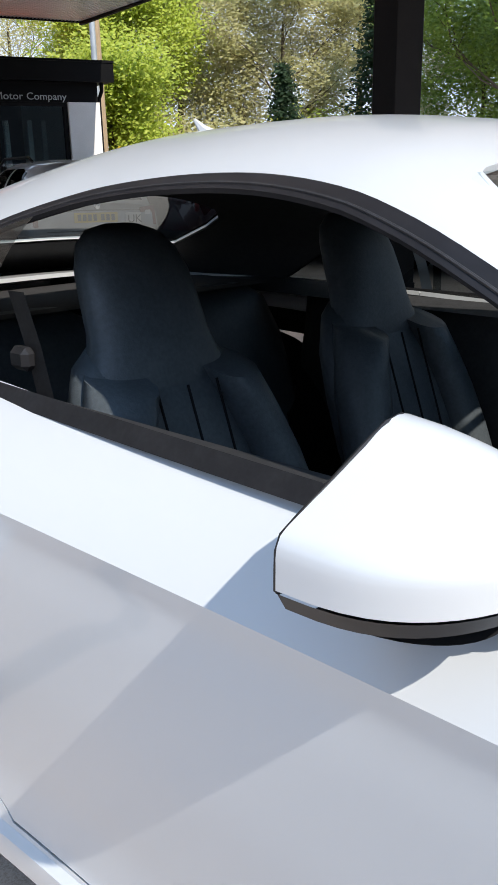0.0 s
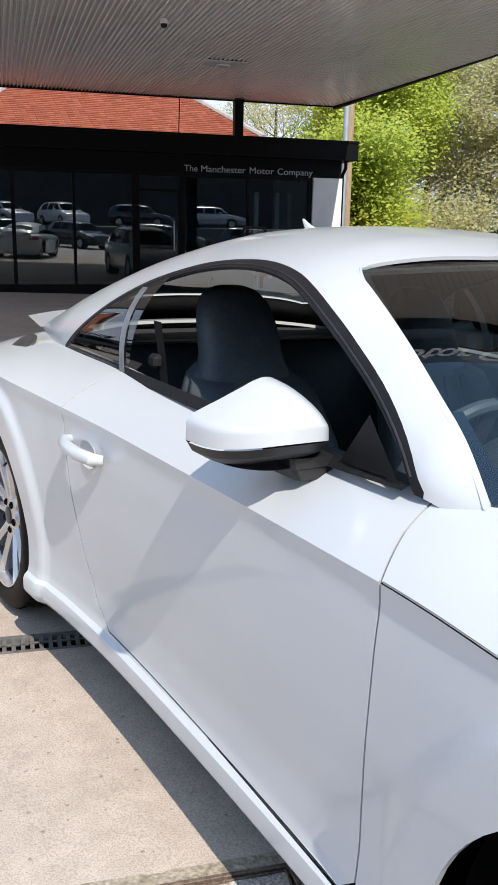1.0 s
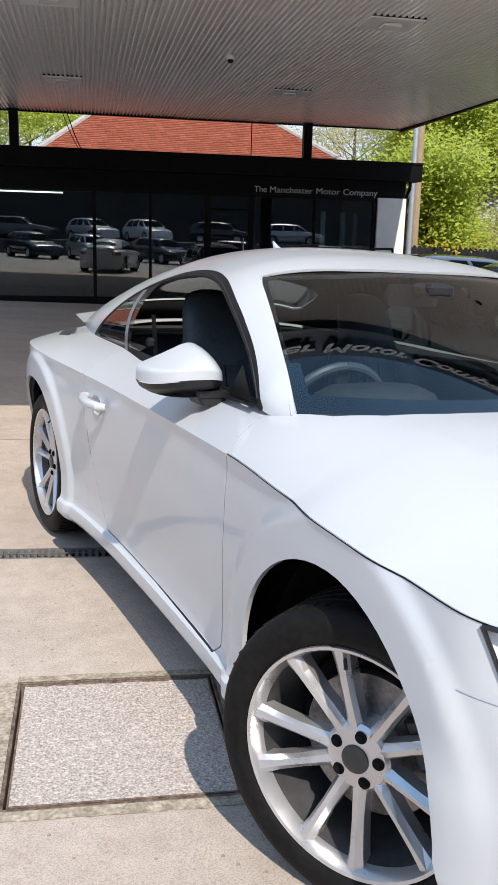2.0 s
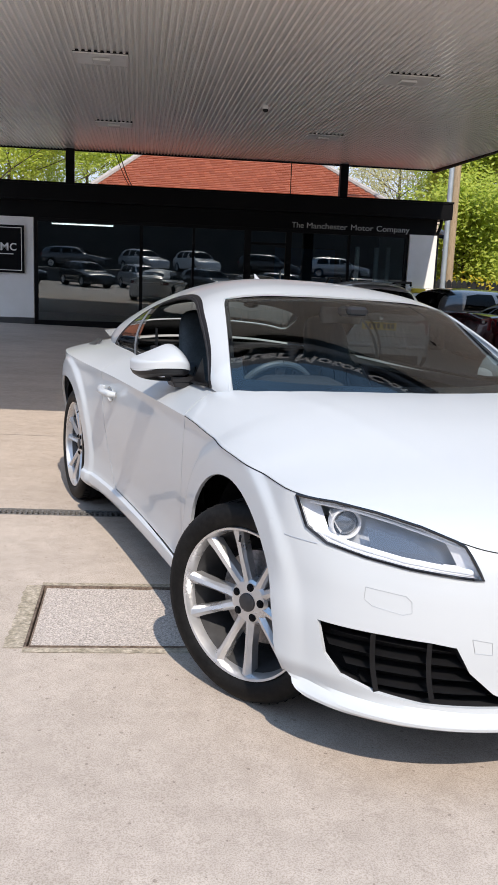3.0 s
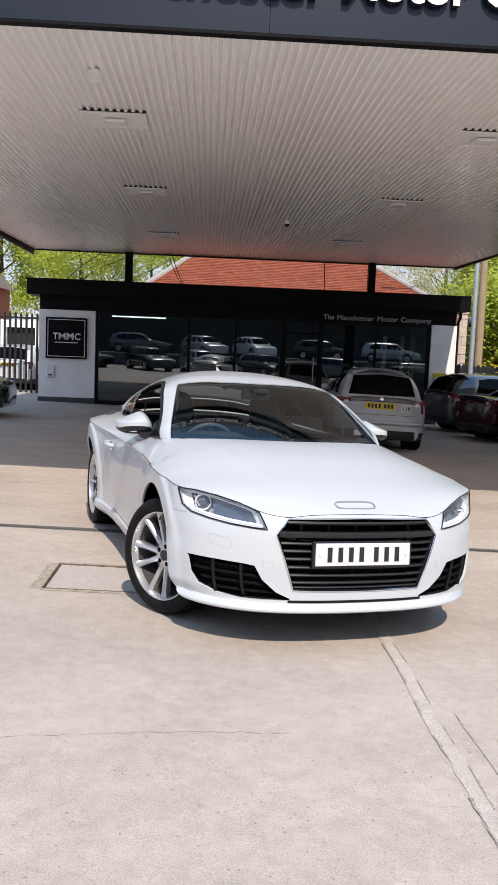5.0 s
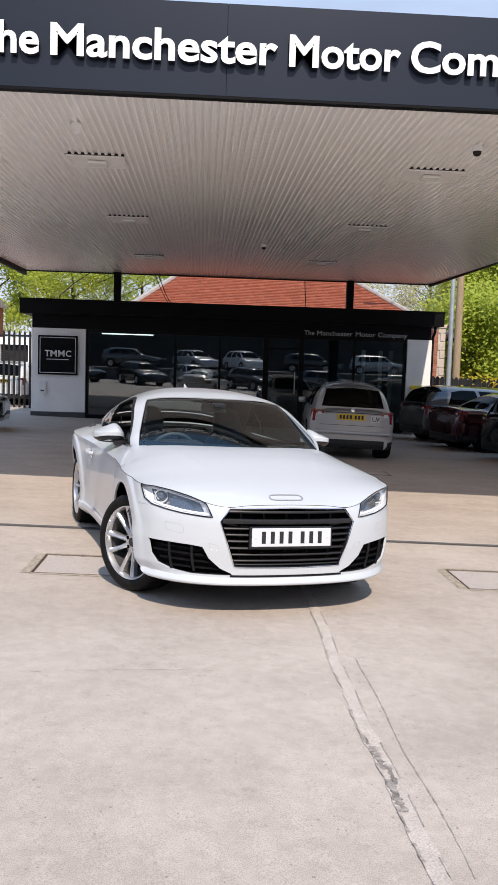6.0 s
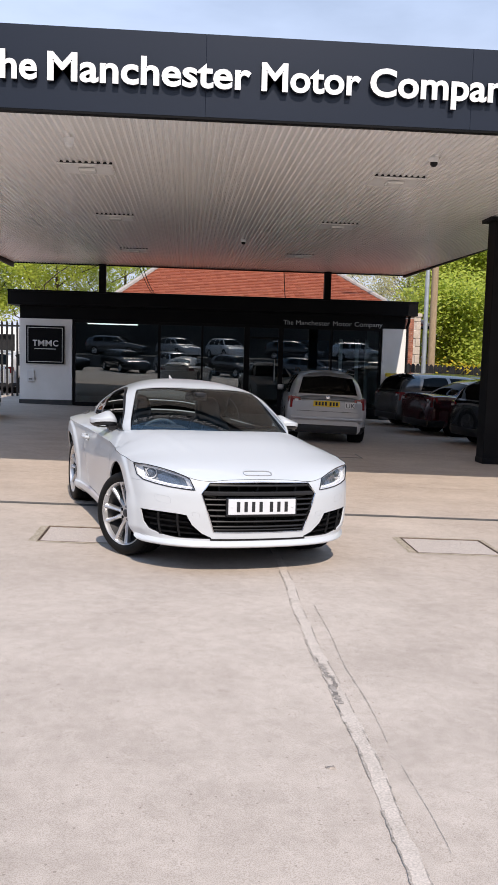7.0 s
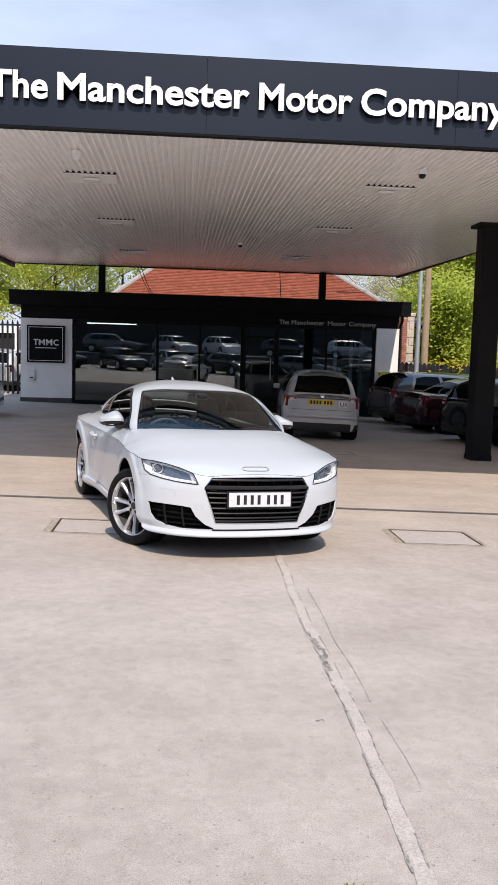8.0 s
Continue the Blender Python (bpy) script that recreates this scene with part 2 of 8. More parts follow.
def leaf_mat(name, c1, c2):
    m = bpy.data.materials.new(name)
    m.use_nodes = True
    nt = m.node_tree
    b = nt.nodes["Principled BSDF"]
    N, L = nt.nodes.new, nt.links.new
    g = N("ShaderNodeNewGeometry")
    r = N("ShaderNodeValToRGB")
    r.color_ramp.elements[0].color, r.color_ramp.elements[1].color = (*c1, 1), (*c2, 1)
    L(g.outputs["Random Per Island"], r.inputs["Fac"])
    L(r.outputs["Color"], b.inputs["Base Color"])
    b.inputs["Roughness"].default_value = 0.55
    t = N("ShaderNodeBsdfTranslucent")
    L(r.outputs["Color"], t.inputs["Color"])
    mx = N("ShaderNodeMixShader")
    mx.inputs["Fac"].default_value = 0.5
    L(b.outputs["BSDF"], mx.inputs[1])
    L(t.outputs["BSDF"], mx.inputs[2])
    L(mx.outputs["Shader"], nt.nodes["Material Output"].inputs["Surface"])
    return m


M_LEAF_SPRING = leaf_mat("spring_leaf", (0.36, 0.45, 0.055), (0.58, 0.64, 0.12))
M_LEAF_GREEN = leaf_mat("green_leaf", (0.14, 0.23, 0.035), (0.32, 0.43, 0.08))
M_LEAF_OLIVE = leaf_mat("budding_leaf", (0.40, 0.39, 0.17), (0.60, 0.55, 0.29))
M_LEAF_DARK = leaf_mat("conifer_needles", (0.02, 0.05, 0.022), (0.05, 0.095, 0.04))
M_LEAF_YEL = leaf_mat("yellow_blossom", (0.50, 0.36, 0.02), (0.65, 0.50, 0.04))


# ---- building helpers ----
def part(name, bm, material, parent=None, label="", smooth=False, angle=32):
    """Links a bmesh as one mesh object under a thing or a part."""
    me = bpy.data.meshes.new(name)
    bm.normal_update()
    if smooth:
        lim = radians(angle)
        for f in bm.faces:
            f.smooth = True
        for e in bm.edges:
            if len(e.link_faces) == 2 and e.calc_face_angle(0) > lim:
                e.smooth = False
    bm.to_mesh(me)
    bm.free()
    for m in (material if isinstance(material, (list, tuple)) else [material]):
        me.materials.append(m)
    ob = new(name, me)
    if parent is not None:
        ob.parent = parent
    if label:
        ob["label"] = label
    return ob


def empty(name, label, category, m=None, group="", kind=""):
    e = new(name)
    e.empty_display_size = 0.1
    if m is not None:
        e.matrix_basis = m
    return tagged(e, label, category, group, kind)


def box_bm(x0, x1, y0, y1, z0, z1, bevel=0.0, bm=None, seg=1):
    own = bm is None
    b = bmesh.new()
    r = bmesh.ops.create_cube(b, size=1)
    bmesh.ops.scale(b, vec=(x1 - x0, y1 - y0, z1 - z0), verts=b.verts)
    bmesh.ops.translate(b, vec=((x0 + x1) / 2, (y0 + y1) / 2, (z0 + z1) / 2), verts=b.verts)
    if bevel:
        bmesh.ops.bevel(b, geom=list(b.edges), offset=bevel, segments=seg, affect="EDGES", profile=0.5)
    if own:
        return b
    return merge(bm, b)


def merge(bm, other, m=None):
    """Adds the faces of other, moved by m, to bm."""
    if m is not None:
        other.transform(m)
    me = bpy.data.meshes.new("tmp")
    other.to_mesh(me)
    other.free()
    bm.from_mesh(me)
    bpy.data.meshes.remove(me)
    return bm


def cyl_bm(p0, p1, r0, r1=None, seg=16, caps=True):
    b = bmesh.new()
    p0, p1 = Vector(p0), Vector(p1)
    d = p1 - p0
    bmesh.ops.create_cone(b, cap_ends=caps, segments=seg, radius1=r0, radius2=r0 if r1 is None else r1, depth=d.length)
    b.transform(Matrix.Translation((p0 + p1) / 2) @ d.to_track_quat("Z", "Y").to_matrix().to_4x4())
    return b


def lathe_bm(profile, seg=48, axis="Y", close=False):
    """Turns a profile of (radius, along) about the axis."""
    b = bmesh.new()
    rings = []
    for r, h in profile:
        ring = []
        for i in range(seg):
            a = 2 * math.pi * i / seg
            c, s = math.cos(a) * r, math.sin(a) * r
            ring.append(b.verts.new({"Y": (c, h, s), "Z": (c, s, h), "X": (h, c, s)}[axis]))
        rings.append(ring)
    pairs = list(zip(rings, rings[1:]))
    if close:
        pairs.append((rings[-1], rings[0]))
    for r0, r1 in pairs:
        for i in range(seg):
            j = (i + 1) % seg
            b.faces.new((r0[i], r0[j], r1[j], r1[i]))
    bmesh.ops.recalc_face_normals(b, faces=b.faces)
    return b


def tube_bm(points, radius, seg=8, caps=True, radii=None):
    """A round tube through points."""
    b = bmesh.new()
    pts = [Vector(p) for p in points]
    rings = []
    for i, p in enumerate(pts):
        d = (pts[min(i + 1, len(pts) - 1)] - pts[max(i - 1, 0)]).normalized()
        u = d.orthogonal().normalized() if i == 0 else (u - d * u.dot(d)).normalized()
        v = d.cross(u)
        r = radii[i] if radii else radius
        rings.append([b.verts.new(p + (u * math.cos(2 * math.pi * k / seg) + v * math.sin(2 * math.pi * k / seg)) * r) for k in range(seg)])
    for r0, r1 in zip(rings, rings[1:]):
        for k in range(seg):
            b.faces.new((r0[k], r0[(k + 1) % seg], r1[(k + 1) % seg], r1[k]))
    if caps:
        b.faces.new(rings[0][::-1])
        b.faces.new(rings[-1])
    return b


def grid_bm(fn, us, vs, wrap=False):
    """A sheet of quads through fn(u, v)."""
    b = bmesh.new()
    rows = [[b.verts.new(fn(u, v)) for v in vs] for u in us]
    for r0, r1 in zip(rows, rows[1:]):
        for k in range(len(vs) - 1):
            b.faces.new((r0[k], r1[k], r1[k + 1], r0[k + 1]))
    return b


def spline(xs, ys):
    """A smooth curve through (x, y) that does not overshoot."""
    n = len(xs)
    d = [(ys[i + 1] - ys[i]) / (xs[i + 1] - xs[i]) for i in range(n - 1)]
    m = [d[0]] + [0 if d[i - 1] * d[i] <= 0 else 2 * d[i - 1] * d[i] / (d[i - 1] + d[i]) for i in range(1, n - 1)] + [d[-1]]

    def f(x):
        if x <= xs[0]:
            return ys[0]
        if x >= xs[-1]:
            return ys[-1]
        i = max(k for k in range(n - 1) if xs[k] <= x)
        h = xs[i + 1] - xs[i]
        t = (x - xs[i]) / h
        return ((2 * t**3 - 3 * t**2 + 1) * ys[i] + (t**3 - 2 * t**2 + t) * h * m[i] + (-2 * t**3 + 3 * t**2) * ys[i + 1] + (t**3 - t**2) * h * m[i + 1])
    return f


def text_bm(words, size, depth, bold=0.0):
    """Built-in font, standing in the xz plane, facing -y, from x = 0."""
    cu = bpy.data.curves.new("tmp_text", "FONT")
    cu.body, cu.size, cu.extrude, cu.resolution_u, cu.offset = words, size, depth / 2, 4, bold
    ob = bpy.data.objects.new("tmp_text", cu)
    scene.collection.objects.link(ob)
    bpy.context.view_layer.update()
    me = bpy.data.meshes.new_from_object(ob.evaluated_get(bpy.context.evaluated_depsgraph_get()))
    b = bmesh.new()
    b.from_mesh(me)
    bpy.data.objects.remove(ob)
    bpy.data.curves.remove(cu)
    bpy.data.meshes.remove(me)
    b.transform(Matrix.Rotation(radians(90), 4, "X"))
    bmesh.ops.remove_doubles(b, verts=b.verts, dist=1e-5)
    return b


def islands(b):
    seen, out = set(), []
    for f in b.faces:
        if f in seen:
            continue
        stack, isl = [f], []
        seen.add(f)
        while stack:
            g = stack.pop()
            isl.append(g)
            for e in g.edges:
                for h in e.link_faces:
                    if h not in seen:
                        seen.add(h)
                        stack.append(h)
        out.append(isl)
    return out


def ground_z(x, y):
    """The forecourt falls gently to the right and away from the street."""
    return -0.0246 * (min(max(x, -14), 22) - 2.25) - 0.0075 * (min(max(y, -25), 30) - 1.28)


# ---- ground ----
HATCHES = [(0.70, 1.30, 1.38, 2.00), (3.88, 4.64, 1.42, 2.04)]
DRAIN = (3.075, 3.195)


def build_ground():
    xs = sorted({-900, -250, -80, -40, -24, 30, 60, 200, 900, -3.2, *[v for h in HATCHES for v in h[:2]], *[x * 1.0 for x in range(-14, 23, 2)]})
    ys = sorted({-700, -200, -60, -25, -15, 45, 80, 250, 900, *DRAIN, *[v for h in HATCHES for v in h[2:]], *[y * 1.0 for y in range(-10, 31, 2)]})
    b = bmesh.new()
    rows = [[b.verts.new((x, y, ground_z(x, y))) for y in ys] for x in xs]
    for i in range(len(xs) - 1):
        for j in range(len(ys) - 1):
            cx, cy = (xs[i] + xs[i + 1]) / 2, (ys[j] + ys[j + 1]) / 2
            if any(h[0] < cx < h[1] and h[2] < cy < h[3] for h in HATCHES):
                continue
            if DRAIN[0] < cy < DRAIN[1] and -14 < cx < 22:
                continue
            b.faces.new((rows[i][j], rows[i + 1][j], rows[i + 1][j + 1], rows[i][j + 1]))
    return tagged(part("ground", b, M_CONC), "pale worn concrete forecourt running out to the road", "ground", kind="structure")


ground = build_ground()


def slope_pose(x, y):
    """A pose on the forecourt, leaning with it."""
    n = Vector((0.0246, 0.0075, 1)).normalized()
    q = Vector((0, 0, 1)).rotation_difference(n)
    return Matrix.Translation((x, y, ground_z(x, y))) @ q.to_matrix().to_4x4()


def strip_bm(x_of, y0, y1, n, width, lift, jitter, rnd):
    """An uneven strip along y on the ground."""
    b = bmesh.new()
    last = None
    for i in range(n + 1):
        y = y0 + (y1 - y0) * i / n
        x = x_of(y)
        a = x - width / 2 - rnd.random() * jitter
        c = x + width / 2 + rnd.random() * jitter
        row = [b.verts.new((a, y, ground_z(a, y) + lift)), b.verts.new((c, y, ground_z(c, y) + lift))]
        if last:
            b.faces.new((last[0], last[1], row[1], row[0]))
        last = row
    return b


def build_joints():
    rnd = random.Random(5)
    j = empty("expansion_joint", "patched expansion joint in pale concrete with crumbled filler", "joint", kind="structure")
    wob = lambda y: 2.64 + 0.012 * math.sin(y * 2.1) + 0.003 * math.sin(y * 7.3)
    part("filler", strip_bm(wob, -9.0, 3.07, 200, 0.050, 0.003, 0.016, rnd), M_MORTAR, j)
    # dark broken lengths where the filler has come out
    for y0, y1, w, off in ((-1.82, -1.58, 0.034, -0.014), (-1.62, -1.46, 0.024, 0.006), (-1.50, -1.30, 0.032, -0.014), (-1.28, -1.20, 0.014, -0.022)):
        part("patch", strip_bm(lambda y: wob(y) + off, y0, y1, 16, w * 0.25, 0.0055, w * 0.6, rnd), M_TAR, j)
    # thin ragged gaps along both edges of the filler
    for side in (-1, 1):
        y = -8.8
        while y < 2.9:
            run = rnd.uniform(0.08, 0.45)
            part("gap", strip_bm(lambda v: wob(v) + side * 0.031, y, y + run, max(4, int(run / 0.03)), 0.0008, 0.0055, 0.0085 if side < 0 else 0.005, rnd), M_WEAR, j)
            y += run + rnd.uniform(0.03, 0.30)
    part("crack", strip_bm(lambda y: 2.76 + 0.010 * math.sin(y * 1.7) + 0.006 * math.sin(y * 6), -2.2, -0.2, 60, 0.0002, 0.003, 0.0045, rnd), M_WEAR, j)
    part("crack", strip_bm(lambda y: 2.765 + 0.012 * math.sin(y * 1.7) + 0.006 * math.sin(y * 6), -3.0, -2.40, 24, 0.0001, 0.003, 0.0022, rnd), M_WEAR, j)
    k = empty("cross_joint", "thin cross joint in the concrete slabs", "joint", kind="structure")
    for yy, x0, x1 in ((5.35, -14, 22),):
        b = bmesh.new()
        last = None
        for i in range(121):
            x = x0 + (x1 - x0) * i / 120
            y = yy + 0.006 * math.sin(x * 3.1) + rnd.random() * 0.004
            row = [b.verts.new((x, y, ground_z(x, y) + 0.0025)), b.verts.new((x, y + 0.006 + rnd.random() * 0.006, ground_z(x, y) + 0.0025))]
            if last:
                b.faces.new((last[0], row[0], row[1], last[1]))
            last = row
        part("seam", b, M_TAR, k)


build_joints()


def build_crack(points, width, seed, label):
    """A thin wandering crack across a slab."""
    rnd = random.Random(seed)
    c = empty("concrete_crack", label, "crack", kind="structure")
    b = bmesh.new()
    last = None
    for (xa, ya), (xb, yb) in zip(points, points[1:]):
        n = max(4, int(math.hypot(xb - xa, yb - ya) / 0.03))
        l = math.hypot(xb - xa, yb - ya)
        nx_, ny_ = -(yb - ya) / l, (xb - xa) / l
        for i in range(n):
            t = i / n
            j = rnd.uniform(-0.008, 0.008)
            w = width * rnd.uniform(0.15, 1.0)
            x, y = xa + (xb - xa) * t + nx_ * j, ya + (yb - ya) * t + ny_ * j
            row = [b.verts.new((x + nx_ * w, y + ny_ * w, ground_z(x, y) + 0.0022)), b.verts.new((x - nx_ * w, y - ny_ * w, ground_z(x, y) + 0.0022))]
            if last:
                b.faces.new((last[0], last[1], row[1], row[0]))
            last = row
    bmesh.ops.recalc_face_normals(b, faces=b.faces)
    for f in b.faces:
        if f.normal.z < 0:
            f.normal_flip()
    part("fissure", b, M_WEAR, c)


def build_scrap(x, y):
    """A flattened dark scrap on the concrete."""
    s = empty("debris", "small dark flattened scrap lying on pale concrete", "debris", slope_pose(x, y) @ pose(0, 0, 0, 0, 0, -20))
    b = bmesh.new()
    rim = [(-0.022, -0.006), (-0.012, -0.013), (0.006, -0.009), (0.024, -0.003), (0.016, 0.007), (0.0, 0.006), (-0.014, 0.011)]
    low = [b.verts.new((u, v, 0.001)) for u, v in rim]
    high = [b.verts.new((u * 0.7, v * 0.7, 0.007 + 0.004 * math.sin(u * 90))) for u, v in rim]
    for k in range(len(rim)):
        b.faces.new((low[k], low[(k + 1) % len(rim)], high[(k + 1) % len(rim)], high[k]))
    b.faces.new(high)
    part("scrap", b, M_TAR, s)


build_scrap(2.48, -2.43)
build_crack([(0.70, -0.66), (1.02, -0.58), (1.53, -0.50), (2.06, -0.46)], 0.0018, 7, "thin dark crack across the pale concrete")


def build_hatch(x0, x1, y0, y1, label):
    cx, cy = (x0 + x1) / 2, (y0 + y1) / 2
    h = empty("inspection_hatch", label, "access cover", slope_pose(cx, cy))
    w, d = (x1 - x0) / 2, (y1 - y0) / 2
    fr = bmesh.new()
    for a in ((-w, w, -d, -d + 0.010), (-w, w, d - 0.010, d), (-w, -w + 0.010, -d + 0.010, d - 0.010), (w - 0.010, w, -d + 0.010, d - 0.010)):
        box_bm(*a, -0.05, 0.004, 0.0015, fr)
    part("frame", fr, M_RUST, h, "rusty steel frame")
    iw, idp = w - 0.017, d - 0.017
    tray = bmesh.new()
    for a in ((-iw, iw, -idp, -idp + 0.005), (-iw, iw, idp - 0.005, idp), (-iw, -iw + 0.005, -idp + 0.005, idp - 0.005), (iw - 0.005, iw, -idp + 0.005, idp - 0.005)):
        box_bm(*a, -0.05, 0.003, 0.001, tray)
    part("tray", tray, M_RUST, h, "rusty recessed tray edge")
    rnd = random.Random(int(cx * 100))
    nx, ny = 26, 26
    g = grid_bm(lambda u, v: (-iw + 0.005 + u * (2 * iw - 0.010), -idp + 0.005 + v * (2 * idp - 0.010), -0.002 + rnd.uniform(-0.0016, 0.0016)), [i / nx for i in range(nx + 1)], [i / ny for i in range(ny + 1)])
    part("infill", g, M_HATCH, h, "coarse concrete infill", smooth=True, angle=80)
    part("pit", box_bm(-w, w, -d, d, -0.09, -0.052), M_DARKGAP, h)
    # crumbled mortar lip outside the frame
    lip = bmesh.new()
    out = 0.040
    for (ax, ay, bx, by) in ((-w, -d, -w, d), (-w, d, w, d), (w, d, w, -d), (w, -d, -w, -d)):
        n = 22
        nx_, ny_ = (-1 if ax == bx and ax < 0 else 1 if ax == bx else 0), (-1 if ay == by and ay < 0 else 1 if ay == by else 0)
        last = None
        for i in range(n + 1):
            t = i / n
            px, py = ax + (bx - ax) * t, ay + (by - ay) * t
            o = (0.075 if nx_ < 0 else out) * rnd.uniform(0.80, 1.0)
            row = [lip.verts.new((px, py, 0.0035)), lip.verts.new((px + nx_ * o, py + ny_ * o, 0.0022))]
            if last:
                lip.faces.new((last[0], row[0], row[1], last[1]))
            last = row
    bmesh.ops.recalc_face_normals(lip, faces=lip.faces)
    part("mortar_edge", lip, M_CRUMBLE, h, "crumbled dirty bedding round the frame")
    return h


for i, hb in enumerate(HATCHES):
    build_hatch(*hb, "square concrete-filled access cover in a rusty steel frame")


def build_shade_cover():
    h = empty("manhole_cover", "small dark square drain cover in the shaded concrete", "access cover", slope_pose(4.62, 8.9))
    part("rim", box_bm(-0.3, 0.3, -0.3, 0.3, -0.02, 0.004, 0.002), M_GRATE, h)
    part("lid", box_bm(-0.26, 0.26, -0.26, 0.26, -0.02, 0.008, 0.003), M_CONC, h)


build_shade_cover()


def build_drain():
    d = empty("channel_drain", "slotted iron channel drain across the forecourt", "drain", kind="structure")
    y0, y1 = DRAIN
    ym = (y0 + y1) / 2
    b = bmesh.new()
    for x0, x1 in ((-14, 22),):
        vs = [b.verts.new((x, y, ground_z(x, ym) + z)) for x in (x0, x1) for y, z in ((y0, 0), (y0, -0.08), (y1, -0.08), (y1, 0))]
        for k in range(3):
            b.faces.new((vs[k], vs[k + 1], vs[k + 5], vs[k + 4]))
    part("channel", b, M_DARKGAP, d)
    for side in (0, 1):
        rail = bmesh.new()
        ya, yb = (y0, y0 + 0.016) if side == 0 else (y1 - 0.016, y1)
        vs = [rail.verts.new((x, y, ground_z(x, ym) + z)) for x in (-14, 22) for y, z in ((ya, -0.03), (ya, 0.001), (yb, 0.001), (yb, -0.03))]
        for k in range(3):
            rail.faces.new((vs[k], vs[k + 4], vs[k + 5], vs[k + 1]))
        part("rail", rail, M_GRATE, d)
    bars = bmesh.new()
    n = 900
    for i in range(n):
        x = -10 + 26 * i / n
        z = ground_z(x, ym) - 0.002
        w = 0.0065
        vs = [bars.verts.new((x + sx * w, y, z + dz)) for dz in (-0.015, 0) for sx, y in ((-1, y0 + 0.016), (1, y0 + 0.016), (1, y1 - 0.016), (-1, y1 - 0.016))]
        bars.faces.new(vs[4:])
        bars.faces.new((vs[0], vs[1], vs[5], vs[4]))
        bars.faces.new((vs[3], vs[0], vs[4], vs[7]))
        bars.faces.new((vs[1], vs[2], vs[6], vs[5]))
    g = part("grating", bars, M_GRATE, d)
    g["kind"] = "stuff"
    spine = bmesh.new()
    vs = [spine.verts.new((x, y, ground_z(x, ym) + 0.0005)) for x in (-14, 22) for y in (ym - 0.006, ym + 0.006)]
    spine.faces.new((vs[0], vs[2], vs[3], vs[1]))
    part("spine", spine, M_GRATE, d)


build_drain()

# ---- canopy ----
CX0, CX1, CXW = -3.25, 8.40, 14.5
CY0, CY1, CYS = 3.10, 20.2, 12.95


def soffit_z(y):
    return 3.92 + 0.0085 * (y - CY0)


def rib_profile(x0, x1, pitch=0.0775):
    out, x = [], x0
    while x < x1 - 1e-6:
        for f, z in ((0.0, 0.0), (0.36, 0.0), (0.50, 0.028), (0.86, 0.028)):
            if x + f * pitch < x1:
                out.append((x + f * pitch, z))
        x += pitch
    out.append((x1, 0.0))
    return out


def build_canopy():
    c = empty("canopy", "wide flat forecourt canopy with a ribbed metal underside and slate-blue fascia", "canopy", kind="structure")
    b = bmesh.new()
    for x0, x1, y0, y1 in ((CX0 + 0.06, CX1, CY0 + 0.06, CY1 - 0.05), (CX1, CXW, CY0 + 0.06, CYS - 0.05)):
        prof = rib_profile(x0, x1)
        r0 = [b.verts.new((x, y0, soffit_z(y0) + z)) for x, z in prof]
        r1 = [b.verts.new((x, y1, soffit_z(y1) + z)) for x, z in prof]
        for i in range(len(prof) - 1):
            b.faces.new((r0[i], r1[i], r1[i + 1], r0[i + 1]))
    tagged(part("ceiling", b, M_SOFFIT), "ribbed silver metal underside of the canopy", "ceiling", kind="structure")
    # front fascia in long panels with thin joints
    edges = [CX0, -0.62, 2.03, 4.68, 7.33, 9.98, 12.6, CXW]
    for a, e in zip(edges, edges[1:]):
        part("fascia_panel", box_bm(a + 0.0004, e - 0.0004, CY0 - 0.025, CY0 + 0.035, 3.895, 4.675, 0.002), M_FASCIA, c)
    part("drip_trim", box_bm(CX0, CXW, CY0 - 0.03, CY0 + 0.06, 3.872, 3.893), M_BLACK, c, "black drip trim")
    for nm, a in (("side_fascia", (CX0 - 0.03, CX0 + 0.05, CY0 + 0.06, CY1, 3.93, 4.5)),
                  ("side_fascia", (CX1 - 0.01, CX1 + 0.06, CYS, CY1, 4.0, 4.5)),
                  ("side_fascia", (CXW - 0.03, CXW + 0.04, CY0 + 0.06, CYS, 3.9, 4.5)),
                  ("back_fascia", (CX0 - 0.03, CX1 + 0.06, CY1 - 0.05, CY1 + 0.03, 4.045, 4.5)),
                  ("back_fascia", (CX1 + 0.06, CXW, CYS - 0.05, CYS + 0.03, 3.985, 4.5))):
        part(nm, box_bm(*a, 0.002), M_COLUMN, c)
    roof = bmesh.new()
    box_bm(CX0, CX1, CY0 + 0.035, CY1 - 0.05, 4.42, 4.46, 0, roof)
    box_bm(CX1, CXW - 0.03, CY0 + 0.035, CYS - 0.05, 4.42, 4.46, 0, roof)
    part("roof_deck", roof, M_COLUMN, c)
    return c


canopy = build_canopy()


